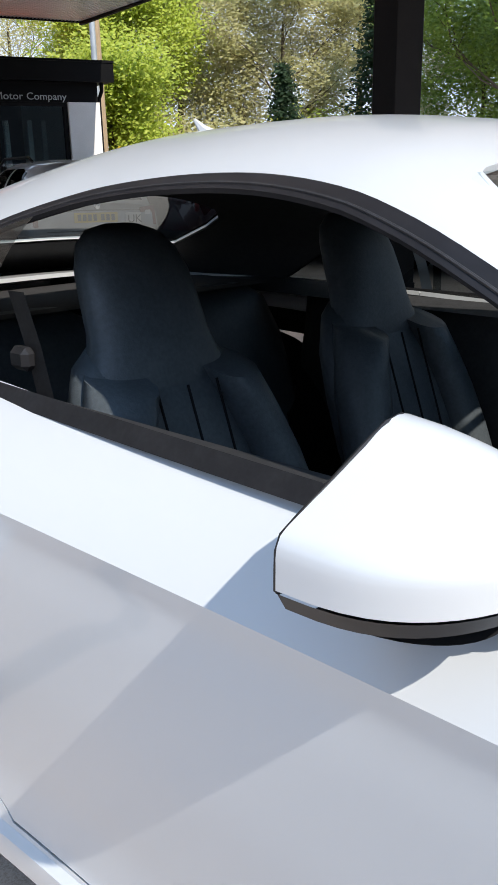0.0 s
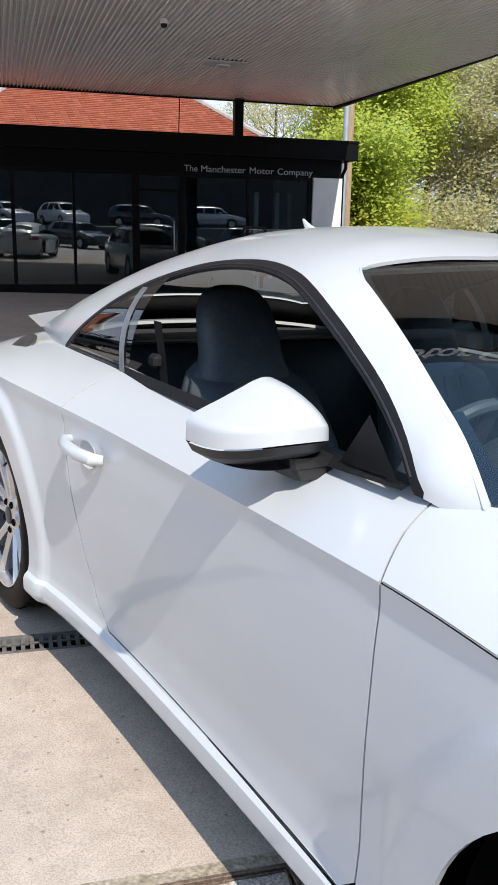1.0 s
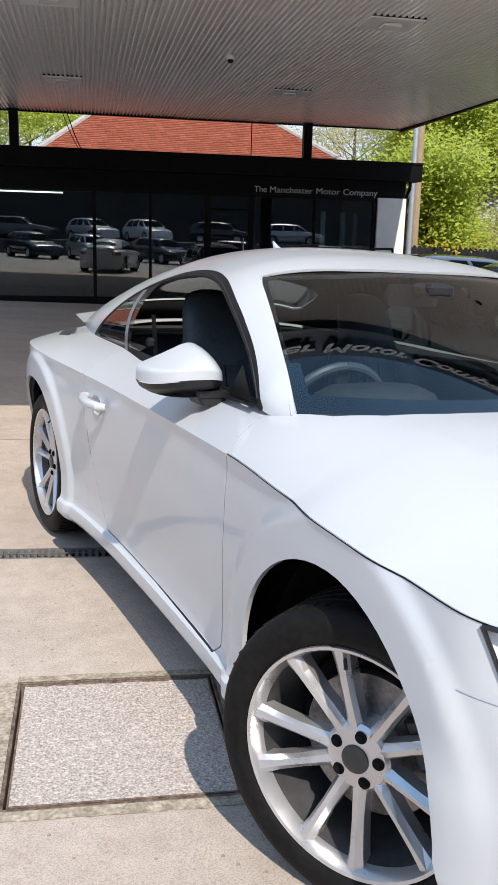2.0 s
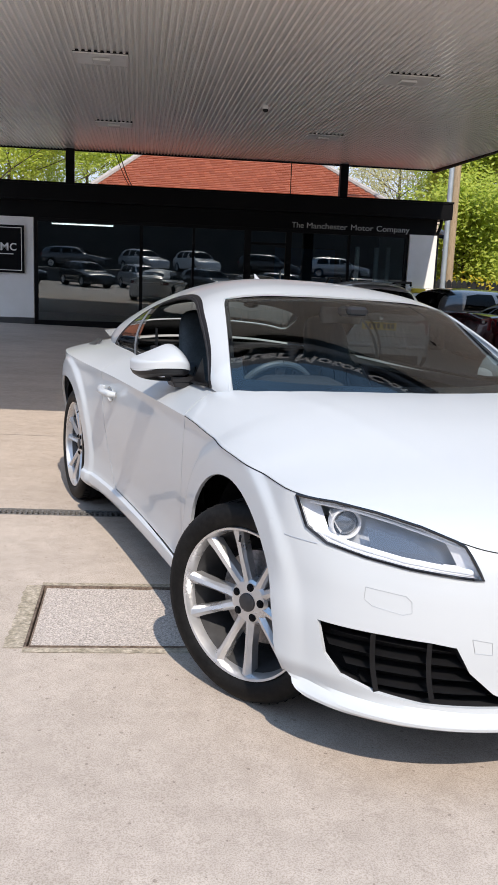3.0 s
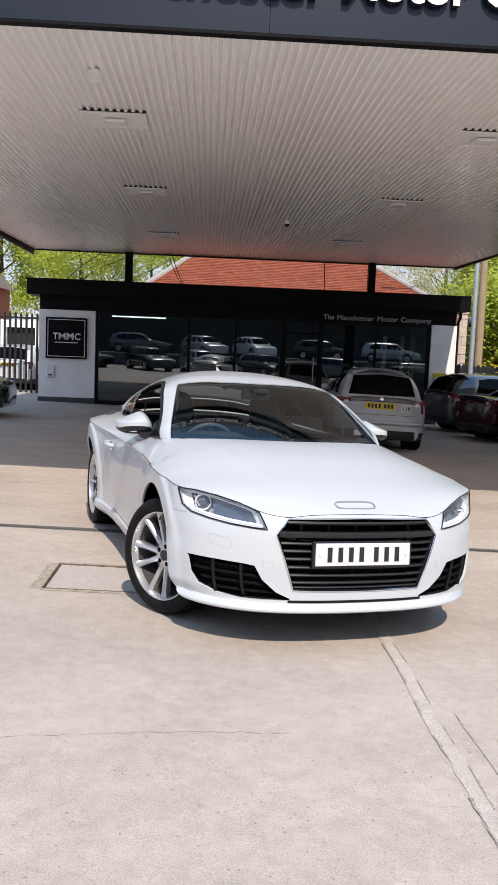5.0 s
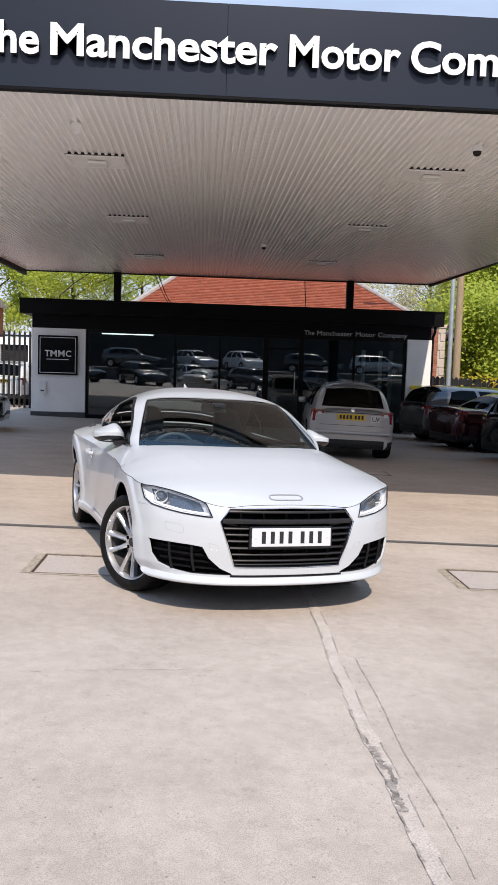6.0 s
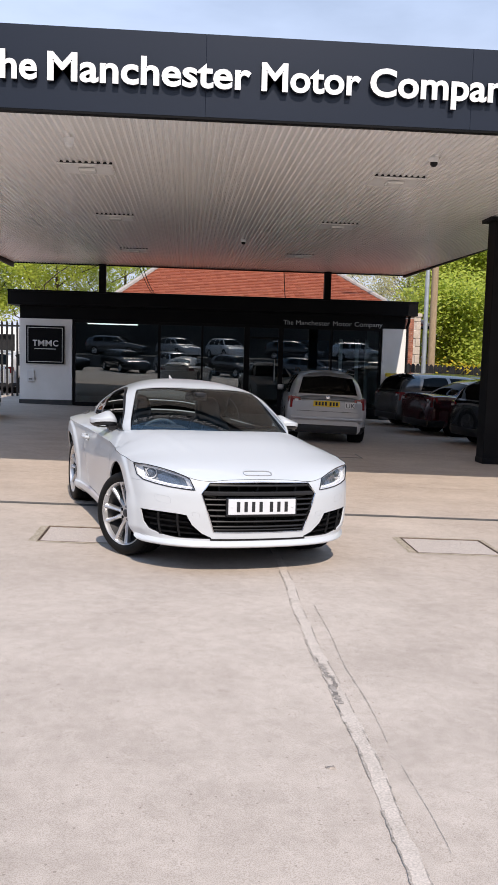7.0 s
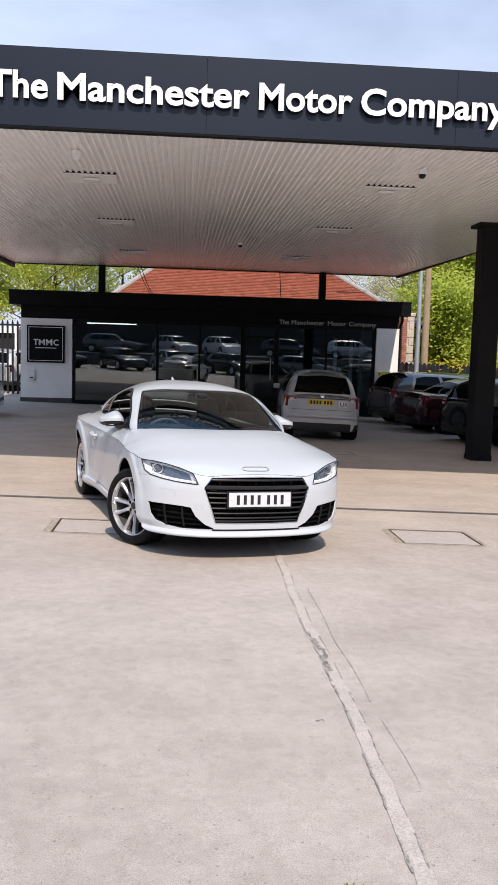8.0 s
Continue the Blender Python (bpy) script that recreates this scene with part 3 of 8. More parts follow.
def build_sign(words, y, zcap, cap, depth, mats, label, name, stand=0.016, bold=0.024):
    """Words as (text, x_left, x_right), each letter a part; capital height from zcap down."""
    s = empty(name, label, "sign", Matrix.Translation((words[0][1], y, zcap - cap)))
    for w, xa, xb in words:
        b = text_bm(w, 1.0, 0.2, bold)
        ys = [v.co.x for v in b.verts]
        ref = text_bm("M", 1.0, 0.2)
        h = max(v.co.z for v in ref.verts) - min(v.co.z for v in ref.verts)
        ref.free()
        x0, x1 = min(ys), max(ys)
        sx, sz = (xb - xa) / (x1 - x0), cap / h
        for v in b.verts:
            v.co = Vector(((v.co.x - x0) * sx + xa - words[0][1], v.co.y / 0.2 * depth - depth / 2 - stand, v.co.z * sz))
        b.normal_update()
        groups = islands(b)
        for isl in sorted(groups, key=lambda g: min(v.co.x for f in g for v in f.verts)):
            nb = bmesh.new()
            vm = {}
            for f in isl:
                nf = nb.faces.new([vm.setdefault(v, nb.verts.new(v.co)) if v not in vm else vm[v] for v in f.verts])
                nf.material_index = 0 if f.normal.y < -0.7 else 1
            for v in [v for v in nb.verts if not v.link_faces]:
                nb.verts.remove(v)
            part("letter", nb, mats, s)
        b.free()
    return s


build_sign((("The", -0.17, 0.42), ("Manchester", 0.515, 2.47), ("Motor", 2.57, 3.55), ("Company", 3.64, 5.20)), CY0 - 0.025, 4.412, 0.252, 0.045,
           [M_WHITE, M_LETSIDE], "white raised lettering with dark sides on the slate-blue canopy fascia", "fascia_sign")


def build_soffit_lamp(x, y):
    z = soffit_z(y)
    l = empty("canopy_floodlight", "shallow recessed floodlight with a pale diffuser in the ribbed soffit", "ceiling light", Matrix.Translation((x, y, z)), "canopy lights")
    tray = bmesh.new()
    w, d = 0.345, 0.30
    for a in ((-w, w, d - 0.03, d), (-w, -w + 0.03, -d + 0.03, d - 0.03), (w - 0.03, w, -d + 0.03, d - 0.03), (-w, w, -d, -d + 0.03)):
        box_bm(*a, -0.018, 0.012, 0.003, tray)
    part("frame", tray, M_SOFFIT, l)
    # sloping face towards the street with a bright diffuser
    pl = bmesh.new()
    vs = [pl.verts.new(p) for p in ((-w + 0.03, -d + 0.03, 0.004), (w - 0.03, -d + 0.03, 0.004), (w - 0.03, d - 0.03, -0.016), (-w + 0.03, d - 0.03, -0.016))]
    pl.faces.new(vs)
    part("backplate", pl, M_TRIMW, l)
    part("diffuser", box_bm(-0.11, 0.11, -0.09, 0.13, -0.045, -0.012, 0.008), M_LAMPG, l, "pale lamp diffuser")
    # near-black strip that draws the shadow along the lamp's front edge
    part("painted_shade_strip", box_bm(-w, w, -d - 0.03, -d - 0.002, -0.004, 0.018), M_DARKGAP, l)


for ly in (5.95, 10.3, 15.75):
    for lx in (0.56, 4.62):
        build_soffit_lamp(lx, ly)


def build_dome(x, y, dark=True):
    d = empty("dome_camera", "small white dome security camera under the canopy", "security camera", Matrix.Translation((x, y, soffit_z(y))), "security cameras")
    part("base", lathe_bm([(0.0, 0.0), (0.055, 0.0), (0.055, -0.05), (0.05, -0.06), (0.0, -0.06)], 20, "Z"), M_TRIMW, d, smooth=True)
    part("lens", lathe_bm([(0.045, -0.06), (0.042, -0.085), (0.025, -0.105), (0.0, -0.11)], 20, "Z"), M_DARKGAP if dark else M_TRIMW, d, "dark dome" if dark else "white dome", smooth=True)


build_dome(0.55, 4.30, False)
build_dome(4.72, 4.45)
build_dome(3.05, 12.8)


def build_column(x, y, w, z0, z1, label, cap=True):
    c = empty("steel_column", label, "column", Matrix.Translation((x, y, z0)), "canopy columns")
    part("shaft", box_bm(-w / 2, w / 2, -w / 2, w / 2, 0, z1 - z0, 0.012, seg=2), M_COLUMN, c)
    if cap:
        part("head_plate", box_bm(-w / 2 - 0.10, w / 2 + 0.04, -w / 2 - 0.05, w / 2 + 0.05, z1 - z0 - 0.06, z1 - z0, 0.004), M_COLUMN, c)
        part("foot", box_bm(-w / 2 - 0.01, w / 2 + 0.01, -w / 2 - 0.01, w / 2 + 0.01, 0, 0.12, 0.006), M_COLUMN, c)


build_column(7.16, 8.72, 0.36, ground_z(7.16, 8.72) - 0.02, soffit_z(8.7), "thick square black steel canopy column on the concrete")
build_column(-0.60, 19.95, 0.20, 3.20, soffit_z(19.95), "slim black canopy column rising from the kiosk roof", False)
build_column(6.05, 19.95, 0.20, 3.20, soffit_z(19.95), "slim black canopy column rising from the kiosk roof", False)


# ---- kiosk ----
KX0, KX1, KY0, KY1 = -2.87, 8.33, 19.27, 24.0


def build_kiosk():
    k = empty("kiosk", "low black flat-roofed sales kiosk with white end walls and dark glazing", "building", kind="structure")
    zb = -0.25
    part("fascia_box", box_bm(-3.16, 8.61, 19.08, KY1 + 0.2, 2.80, 3.20, 0.006), M_BLACK, k)
    part("fascia_trim", box_bm(-3.17, 8.62, 19.06, 19.08, 3.17, 3.215), M_BLACK, k)
    part("header", box_bm(KX0 + 0.01, KX1 - 0.02, 19.30, 19.5, 2.42, 2.80), M_BLACK, k)
    part("end_wall", box_bm(KX0, -1.39, KY0, 19.5, 0.11, 2.42), M_RENDER, k, "white rendered wall")
    part("plinth", box_bm(KX0 - 0.012, -1.385, KY0 - 0.012, 19.5, zb, 0.11), M_PLINTH, k, "grey plinth")
    part("end_wall", box_bm(7.64, KX1, KY0, 19.5, -0.02, 2.42), M_RENDER, k, "white rendered pier")
    part("plinth", box_bm(7.635, KX1 + 0.01, KY0 - 0.012, 19.5, -0.45, -0.02), M_PLINTH, k, "grey plinth")
    part("side_wall", box_bm(KX0, KX0 + 0.2, 19.5, KY1, zb, 2.8), M_RENDER, k)
    part("side_wall", box_bm(KX1 - 0.2, KX1, 19.5, KY1, -0.45, 2.8), M_RENDER, k)
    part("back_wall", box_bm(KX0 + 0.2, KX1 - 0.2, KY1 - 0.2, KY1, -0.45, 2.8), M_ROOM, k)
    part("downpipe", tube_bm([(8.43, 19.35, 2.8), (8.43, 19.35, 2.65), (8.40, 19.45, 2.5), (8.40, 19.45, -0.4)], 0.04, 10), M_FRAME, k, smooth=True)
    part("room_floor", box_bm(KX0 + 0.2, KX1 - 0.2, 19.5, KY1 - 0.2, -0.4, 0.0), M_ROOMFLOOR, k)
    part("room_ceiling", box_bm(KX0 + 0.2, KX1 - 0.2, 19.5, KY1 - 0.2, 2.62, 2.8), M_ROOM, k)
    # shopfront frames
    def bar(x0, x1, z0, z1, y0=19.32, y1=19.42):
        part("frame_bar", box_bm(x0, x1, y0, y1, z0, z1, 0.003), M_FRAME, k)
    bar(-1.38, 7.63, 2.34, 2.42)
    bar(-1.38, 7.63, -0.2, 0.06)
    xs = [(-1.38, -1.30), (1.06, 1.14), (2.31, 2.37), (3.56, 3.72), (4.57, 4.71), (6.11, 6.17), (7.55, 7.63)]
    for a, e in xs:
        bar(a, e, 0.06, 2.34)
    bar(3.72, 4.57, 2.02, 2.08)
    for (a, e), (c, d) in zip(xs, xs[1:]):
        g = part("pane", box_bm(e, c, 19.36, 19.372, 0.06, 2.34), M_WINDOW, k, "dark reflecting pane")
        g.visible_shadow = False
    part("door_pull", tube_bm([(4.46, 19.30, 0.8), (4.46, 19.26, 0.82), (4.46, 19.26, 1.4), (4.46, 19.30, 1.42)], 0.015, 8), M_GALV, k, smooth=True)
    return k


kiosk = build_kiosk()
build_sign((("The", 4.69, 4.98), ("Manchester", 5.06, 6.06), ("Motor", 6.15, 6.71), ("Company", 6.79, 7.62)), 19.30, 2.59, 0.13, 0.01,
           [M_GALV, M_GALV], "small pale grey lettering along the black kiosk header", "header_sign", 0.004, 0.0)


def build_logo_sign():
    s = empty("wall_sign", "square black wall sign with a thin silver border", "sign", Matrix.Translation((-2.14, KY0, 1.68)))
    part("board", box_bm(-0.54, 0.54, -0.06, 0.0, -0.54, 0.54, 0.004), M_BLACK, s)
    br = bmesh.new()
    for a in ((-0.49, 0.49, 0.475, 0.49), (-0.49, 0.49, -0.49, -0.475), (-0.49, -0.475, -0.475, 0.475), (0.475, 0.49, -0.475, 0.475)):
        box_bm(a[0], a[1], -0.066, -0.058, a[2], a[3], 0, br)
    part("border", br, M_TRIMW, s, "thin silver border")
    for letter, x, w in (("T", -0.35, 0.13), ("M", -0.20, 0.18), ("M", 0.01, 0.18), ("C", 0.22, 0.15)):
        b = text_bm(letter, 1.0, 0.2, 0.02)
        xs, zs = [v.co.x for v in b.verts], [v.co.z for v in b.verts]
        for v in b.verts:
            v.co = Vector((x + (v.co.x - min(xs)) / (max(xs) - min(xs)) * w, -0.062 + v.co.y * 0.03, -0.04 + (v.co.z - min(zs)) / (max(zs) - min(zs)) * 0.175))
        part("letter", b, M_TRIMW, s, "raised pale letter")
    part("strapline", box_bm(-0.3, 0.3, -0.064, -0.058, -0.125, -0.105), M_TRIMW, s, "thin pale line of writing")


build_logo_sign()


def build_wall_box():
    s = empty("meter_box", "small white plastic key-safe box on the white wall", "wall box", Matrix.Translation((-2.55, KY0, 0.79)))
    part("case", box_bm(-0.10, 0.10, -0.07, 0.0, -0.16, 0.16, 0.012, seg=2), M_TRIMW, s)
    part("label_bar", box_bm(-0.05, 0.05, -0.073, -0.068, -0.11, -0.08), M_DARKGAP, s)
    part("panel", box_bm(-0.07, 0.07, -0.073, -0.068, 0.02, 0.12, 0.002), M_TRIMW, s)


build_wall_box()


def build_yellow_box():
    s = empty("grit_box", "yellow-topped white plastic box fixed to the white pier", "wall box", Matrix.Translation((7.92, KY0, 1.0)))
    part("bin", box_bm(-0.16, 0.16, -0.16, 0.0, -0.17, 0.02, 0.012), M_TRIMW, s)
    part("lid", box_bm(-0.17, 0.17, -0.17, 0.0, 0.02, 0.13, 0.02, seg=2), M_YEL, s, "yellow lid")


build_yellow_box()


def build_strip_light():
    s = empty("strip_light", "lit fluorescent strip light hanging inside the kiosk", "ceiling light", Matrix.Translation((-0.35, 20.6, 2.36)))
    part("tube", box_bm(-0.75, 0.75, -0.03, 0.03, -0.02, 0.01, 0.006), M_TUBE, s, "glowing tube")
    part("body", box_bm(-0.77, 0.77, -0.05, 0.05, 0.01, 0.08, 0.006), M_TRIMW, s)
    for x in (-0.6, 0.6):
        part("hanger", tube_bm([(x, 0, 0.08), (x, 0, 0.26)], 0.006, 6), M_FRAME, s)


build_strip_light()


def build_showroom_bits():
    for x in (6.55, 7.05, 7.35):
        p = empty("white_pillar", "slim white post inside the kiosk glazing", "post", Matrix.Translation((x, 20.1, 0)), "white posts")
        part("post", box_bm(-0.05, 0.05, -0.05, 0.05, 0, 2.1, 0.004), M_TRIMW, p)
    d = empty("service_counter", "dark sales counter inside the kiosk", "counter", Matrix.Translation((2.4, 21.6, 0)))
    part("carcass", box_bm(-1.4, 1.4, -0.3, 0.3, 0, 0.95, 0.01), M_ROOM, d)
    part("worktop", box_bm(-1.45, 1.45, -0.35, 0.35, 0.95, 0.99, 0.006), M_PLINTH, d)
    b = empty("display_board", "dull blue display board on the kiosk back wall", "board", Matrix.Translation((5.9, 23.79, 1.5)))
    part("panel", box_bm(-0.9, 0.9, -0.04, 0, -0.6, 0.6, 0.006), mat("blue_board", (0.03, 0.10, 0.2), (0.04, 0.13, 0.25), 3, rough=0.6), b)


build_showroom_bits()


def build_weed(x, y, seed):
    rnd = random.Random(seed)
    w = empty("weed", "small tuft of green weed in a concrete joint", "weed", Matrix.Translation((x, y, ground_z(x, y))), "weeds in the joint")
    b = bmesh.new()
    for k in range(46):
        a, r = rnd.uniform(0, 6.28), rnd.uniform(0.0, 0.05)
        c = Vector((math.cos(a) * r * 1.6, math.sin(a) * r * 0.6, 0))
        d = Vector((rnd.uniform(-1, 1), rnd.uniform(-1, 1), rnd.uniform(0.8, 2))).normalized() * rnd.uniform(0.012, 0.03)
        s_ = d.orthogonal().normalized() * 0.004
        b.faces.new([b.verts.new(p) for p in (c - s_, c + s_, c + d * 0.6 + s_ * 1.3, c + d, c + d * 0.6 - s_ * 1.3)])
    part("leaves", b, M_LEAF_GREEN, w)


for wx, wy, ws in ((2.36, -3.66, 1), (2.27, -3.69, 2), (2.44, -3.70, 3)):
    build_weed(wx, wy, ws)
# ---- beyond the kiosk ----
def build_house():
    h = empty("brick_house", "red brick house with a clay-tiled hipped roof behind the kiosk", "house", kind="structure")
    ey, ez = 25.6, 2.75
    xl, xr = -1.85, 10.8
    ry, rz = 31.0, 5.9
    rl, rr = 1.8, 6.65
    by = 36.4
    base = bmesh.new()
    box_bm(xl + 0.3, xr - 0.3, ey + 0.35, by - 0.35, -0.6, ez, 0, base)
    part("wall", base, M_BRICK, h)
    under = bmesh.new()
    P = [Vector(p) for p in ((xl, ey, ez), (xr, ey, ez), (xr, by, ez), (xl, by, ez), (rl, ry, rz), (rr, ry, rz))]
    vs = [under.verts.new(p - Vector((0, 0, 0.05))) for p in P]
    for f in ((0, 1, 5, 4), (1, 2, 5), (2, 3, 4, 5), (3, 0, 4), (3, 2, 1, 0)):
        under.faces.new([vs[i] for i in f])
    roof = part("roof", under, M_TILE, h, "orange-red clay tile roof")
    # courses of plain tiles on the slope towards the forecourt
    tiles = bmesh.new()
    rnd = random.Random(3)
    rows = 46
    up = (Vector((0, ry - ey, rz - ez)))
    nrm = Vector((0, -(rz - ez), ry - ey)).normalized()
    for r in range(rows):
        t0, t1 = r / rows, (r + 1.12) / rows
        xa, xb = xl + (rl - xl) * t0, xr + (rr - xr) * t0
        n = int((xb - xa) / 0.20)
        off = 0.1 if r % 2 else 0
        for i in range(n):
            x = xa + off + i * 0.20
            if x + 0.19 > xb:
                continue
            lift = 0.028 + rnd.random() * 0.012
            p = [Vector((x, ey, ez)) + up * t0 + nrm * lift, Vector((x + 0.185, ey, ez)) + up * t0 + nrm * (lift + rnd.uniform(-0.006, 0.006)),
                 Vector((x + 0.185, ey, ez)) + up * t1 + nrm * 0.006, Vector((x, ey, ez)) + up * t1 + nrm * 0.006]
            q = [tiles.verts.new(v) for v in p]
            tiles.faces.new(q)
            e = [tiles.verts.new(p[0] - nrm * lift), tiles.verts.new(p[1] - nrm * lift)]
            tiles.faces.new((e[0], e[1], q[1], q[0]))
    t = part("tiles", tiles, M_TILE_ISL, roof)
    t["kind"] = "stuff"
    for a, b_ in ((0, 4), (1, 5), (4, 5)):
        n = 26
        for i in range(n):
            p, q = P[a].lerp(P[b_], i / n), P[a].lerp(P[b_], (i + 1.06) / n)
            part("hip_tile", tube_bm([p + Vector((0, 0, 0.02)), q + Vector((0, 0, 0.035))], 0.10, 8), M_HIP, roof)
    part("gutter", tube_bm([(xl, ey - 0.05, ez - 0.04), (xr, ey - 0.05, ez - 0.04)], 0.06, 8), M_FRAME, h)
    return h


M_TILE_ISL = leaf_mat("tile_courses", (0.42, 0.135, 0.075), (0.56, 0.21, 0.12))
build_house()


def brick_face(parent, x0, x1, y, z0, z1):
    """Courses of single bricks on a wall that faces the street."""
    rnd = random.Random(9)
    me = None
    r = 0
    z = z0
    while z < z1:
        x = x0 - (0.11 if r % 2 else 0)
        while x < x1:
            a, e = max(x, x0), min(x + 0.215, x1)
            if e - a > 0.05:
                part("brick", box_bm(a, e, y - 0.012 - rnd.random() * 0.004, y + 0.05, z, z + 0.065), M_BRICK, parent)
            x += 0.225
        z += 0.075
        r += 1


def build_brick_pier():
    p = empty("brick_end_wall", "end of a red brick wall with pale stone quoins beside the kiosk", "wall", kind="structure")
    y = 25.2
    part("core", box_bm(9.75, 10.36, y, y + 0.35, -0.5, 3.05), M_MORTAR, p)
    brick_face(p, 9.74, 10.14, y, 0.6, 3.0)
    z, r = -0.4, 0
    while z < 2.95:
        w = 0.24 if r % 2 else 0.16
        part("quoin", box_bm(10.38 - w, 10.40, y - 0.03, y + 0.34, z, z + 0.29, 0.012), M_STONE, p, "pale worn quoin stone")
        z += 0.30
        r += 1
    part("coping", box_bm(9.70, 10.44, y - 0.06, y + 0.38, 3.05, 3.2, 0.03), M_STONE, p)


build_brick_pier()


def build_gable_house():
    h = empty("gable_house", "red brick gabled house with pale bargeboards beyond the fence", "house", kind="structure")
    x1, y0 = -7.75, 28.0
    w = bmesh.new()
    vs = [(x1, y0, -0.3), (x1, y0, 4.15), (x1 - 3.2, y0, 7.7), (x1 - 6.4, y0, 4.15), (x1 - 6.4, y0, -0.3)]
    f0 = [w.verts.new(v) for v in vs]
    f1 = [w.verts.new((v[0], v[1] + 9, v[2])) for v in vs]
    w.faces.new(f0[::-1])
    w.faces.new(f1)
    for i in range(5):
        w.faces.new((f0[i], f0[(i + 1) % 5], f1[(i + 1) % 5], f1[i]))
    bmesh.ops.recalc_face_normals(w, faces=w.faces)
    part("wall", w, M_BRICK, h)
    for s in (0, 1):
        a = Vector((x1 + 0.25, y0 - 0.25, 3.87)) if s == 0 else Vector((x1 - 6.65, y0 - 0.25, 3.87))
        c = Vector((x1 - 3.2, y0 - 0.25, 7.8))
        b = bmesh.new()
        q = [b.verts.new(p) for p in (a, c, c + Vector((0, 9.5, 0)), a + Vector((0, 9.5, 0)))]
        b.faces.new(q if s else q[::-1])
        bmesh.ops.solidify(b, geom=b.faces[:], thickness=0.12)
        part("roof", b, M_HIP, h, "grey roof slope")
        part("bargeboard", tube_bm([a + Vector((0, -0.03, 0.02)), c + Vector((0, -0.03, 0.02))], 0.09, 6), M_TRIMW, h, "white bargeboard")


build_gable_house()


def build_palisade(x0, x1, y, z0, z1, step, label, name="palisade_fence", half=0.034):
    f = empty(name, label, "fence", kind="structure")
    z_ = lambda x: ground_z(x, y) + z0
    for zz in (0.22, z1 - z0 - 0.28):
        part("rail", box_bm(x0, x1, y, y + 0.045, z_((x0 + x1) / 2) + zz, z_((x0 + x1) / 2) + zz + 0.06), M_FENCE, f)
    n = int((x1 - x0) / step)
    for i in range(n + 1):
        x = x0 + i * step
        b = bmesh.new()
        zt = z_(x) + z1 - z0
        for yy in (y - 0.02, y):
            b.faces.new([b.verts.new(p) for p in ((x - half, yy, z_(x)), (x + half, yy, z_(x)), (x + half, yy, zt - 0.08), (x + half * 0.3, yy, zt), (x - half * 0.3, yy, zt), (x - half, yy, zt - 0.08))])
        b.verts.ensure_lookup_table()
        for i0 in range(6):
            j0 = (i0 + 1) % 6
            b.faces.new((b.verts[i0], b.verts[j0], b.verts[j0 + 6], b.verts[i0 + 6]))
        bmesh.ops.recalc_face_normals(b, faces=b.faces)
        part("pale", b, M_FENCE, f)
    for i in range(0, n + 1, 14):
        x = x0 + i * step
        part("post", box_bm(x - 0.05, x + 0.05, y + 0.045, y + 0.14, z_(x), z_(x) + z1 - z0 - 0.1), M_FENCE, f)


build_palisade(-12.4, -2.95, 23.0, 0.0, 2.45, 0.165, "tall black steel palisade fence beside the kiosk")
build_palisade(9.2, 24.0, 24.6, 0.0, 1.75, 0.165, "dark boarded fence along the back of the forecourt", "board_fence", 0.078)


def build_garage():
    g = empty("white_garage", "plain white garage wall with a dark doorway beyond the fence", "building", kind="structure")
    part("wall", box_bm(-7.6, -5.45, 26.6, 26.9, -0.2, 2.3, 0.01), M_RENDER, g)
    part("jamb", box_bm(-4.45, -4.30, 26.6, 26.9, -0.2, 2.3, 0.01), M_RENDER, g)
    part("lintel", box_bm(-5.45, -4.45, 26.6, 26.9, 2.05, 2.3), M_RENDER, g)
    part("doorway", box_bm(-5.45, -4.45, 26.78, 26.9, -0.2, 2.05), M_DARKGAP, g)
    part("side_wall", box_bm(-4.30, -2.6, 26.7, 26.9, -0.2, 2.2, 0.01), M_PLINTH, g)


build_garage()


def build_pole(x, y, h, r, material, label, name, arm=False):
    p = empty(name, label, "pole", Matrix.Translation((x, y, ground_z(x, y))))
    part("shaft", tube_bm([(0, 0, -0.1), (0, 0, h * 0.5), (0, 0, h)], r, 12, radii=[r, r * 0.88, r * 0.75]), material, p, smooth=True)
    if arm:
        part("arm", tube_bm([(0, 0, h - 0.05), (-0.3, -0.1, h + 0.12), (-1.1, -0.2, h + 0.2)], 0.035, 8), material, p, smooth=True)
        part("lantern", box_bm(-1.6, -1.05, -0.3, -0.1, h + 0.13, h + 0.24, 0.03), M_GALV, p)


build_pole(10.76, 24.9, 8.5, 0.14, M_WOODPOLE, "brown weathered timber telegraph pole", "telegraph_pole")
build_pole(10.12, 23.6, 9.0, 0.085, M_GALV, "grey galvanised lamp post", "street_lamp", True)
build_pole(17.5, 31.0, 6.4, 0.07, M_GALV, "pale grey lamp post among the trees", "street_lamp", True)


def build_cables():
    c = empty("hanging_cable", "thin slack black cable between canopy and roof", "cable")
    pts = lambda a, b, s: [Vector(a).lerp(Vector(b), t / 10) - Vector((0, 0, s * math.sin(math.pi * t / 10))) for t in range(11)]
    part("wire", tube_bm(pts((0.55, 20.1, 4.05), (1.1, 21.5, 3.25), 0.25), 0.012, 6), M_FENCE, c)
    part("wire", tube_bm(pts((0.45, 20.1, 4.05), (0.9, 21.0, 3.22), 0.1), 0.010, 6), M_FENCE, c)
    d = empty("hanging_cable", "thin slack black cable between canopy and roof", "cable")
    part("wire", tube_bm(pts((4.75, 20.1, 4.05), (4.95, 21.2, 3.25), 0.1), 0.012, 6), M_FENCE, d)


build_cables()


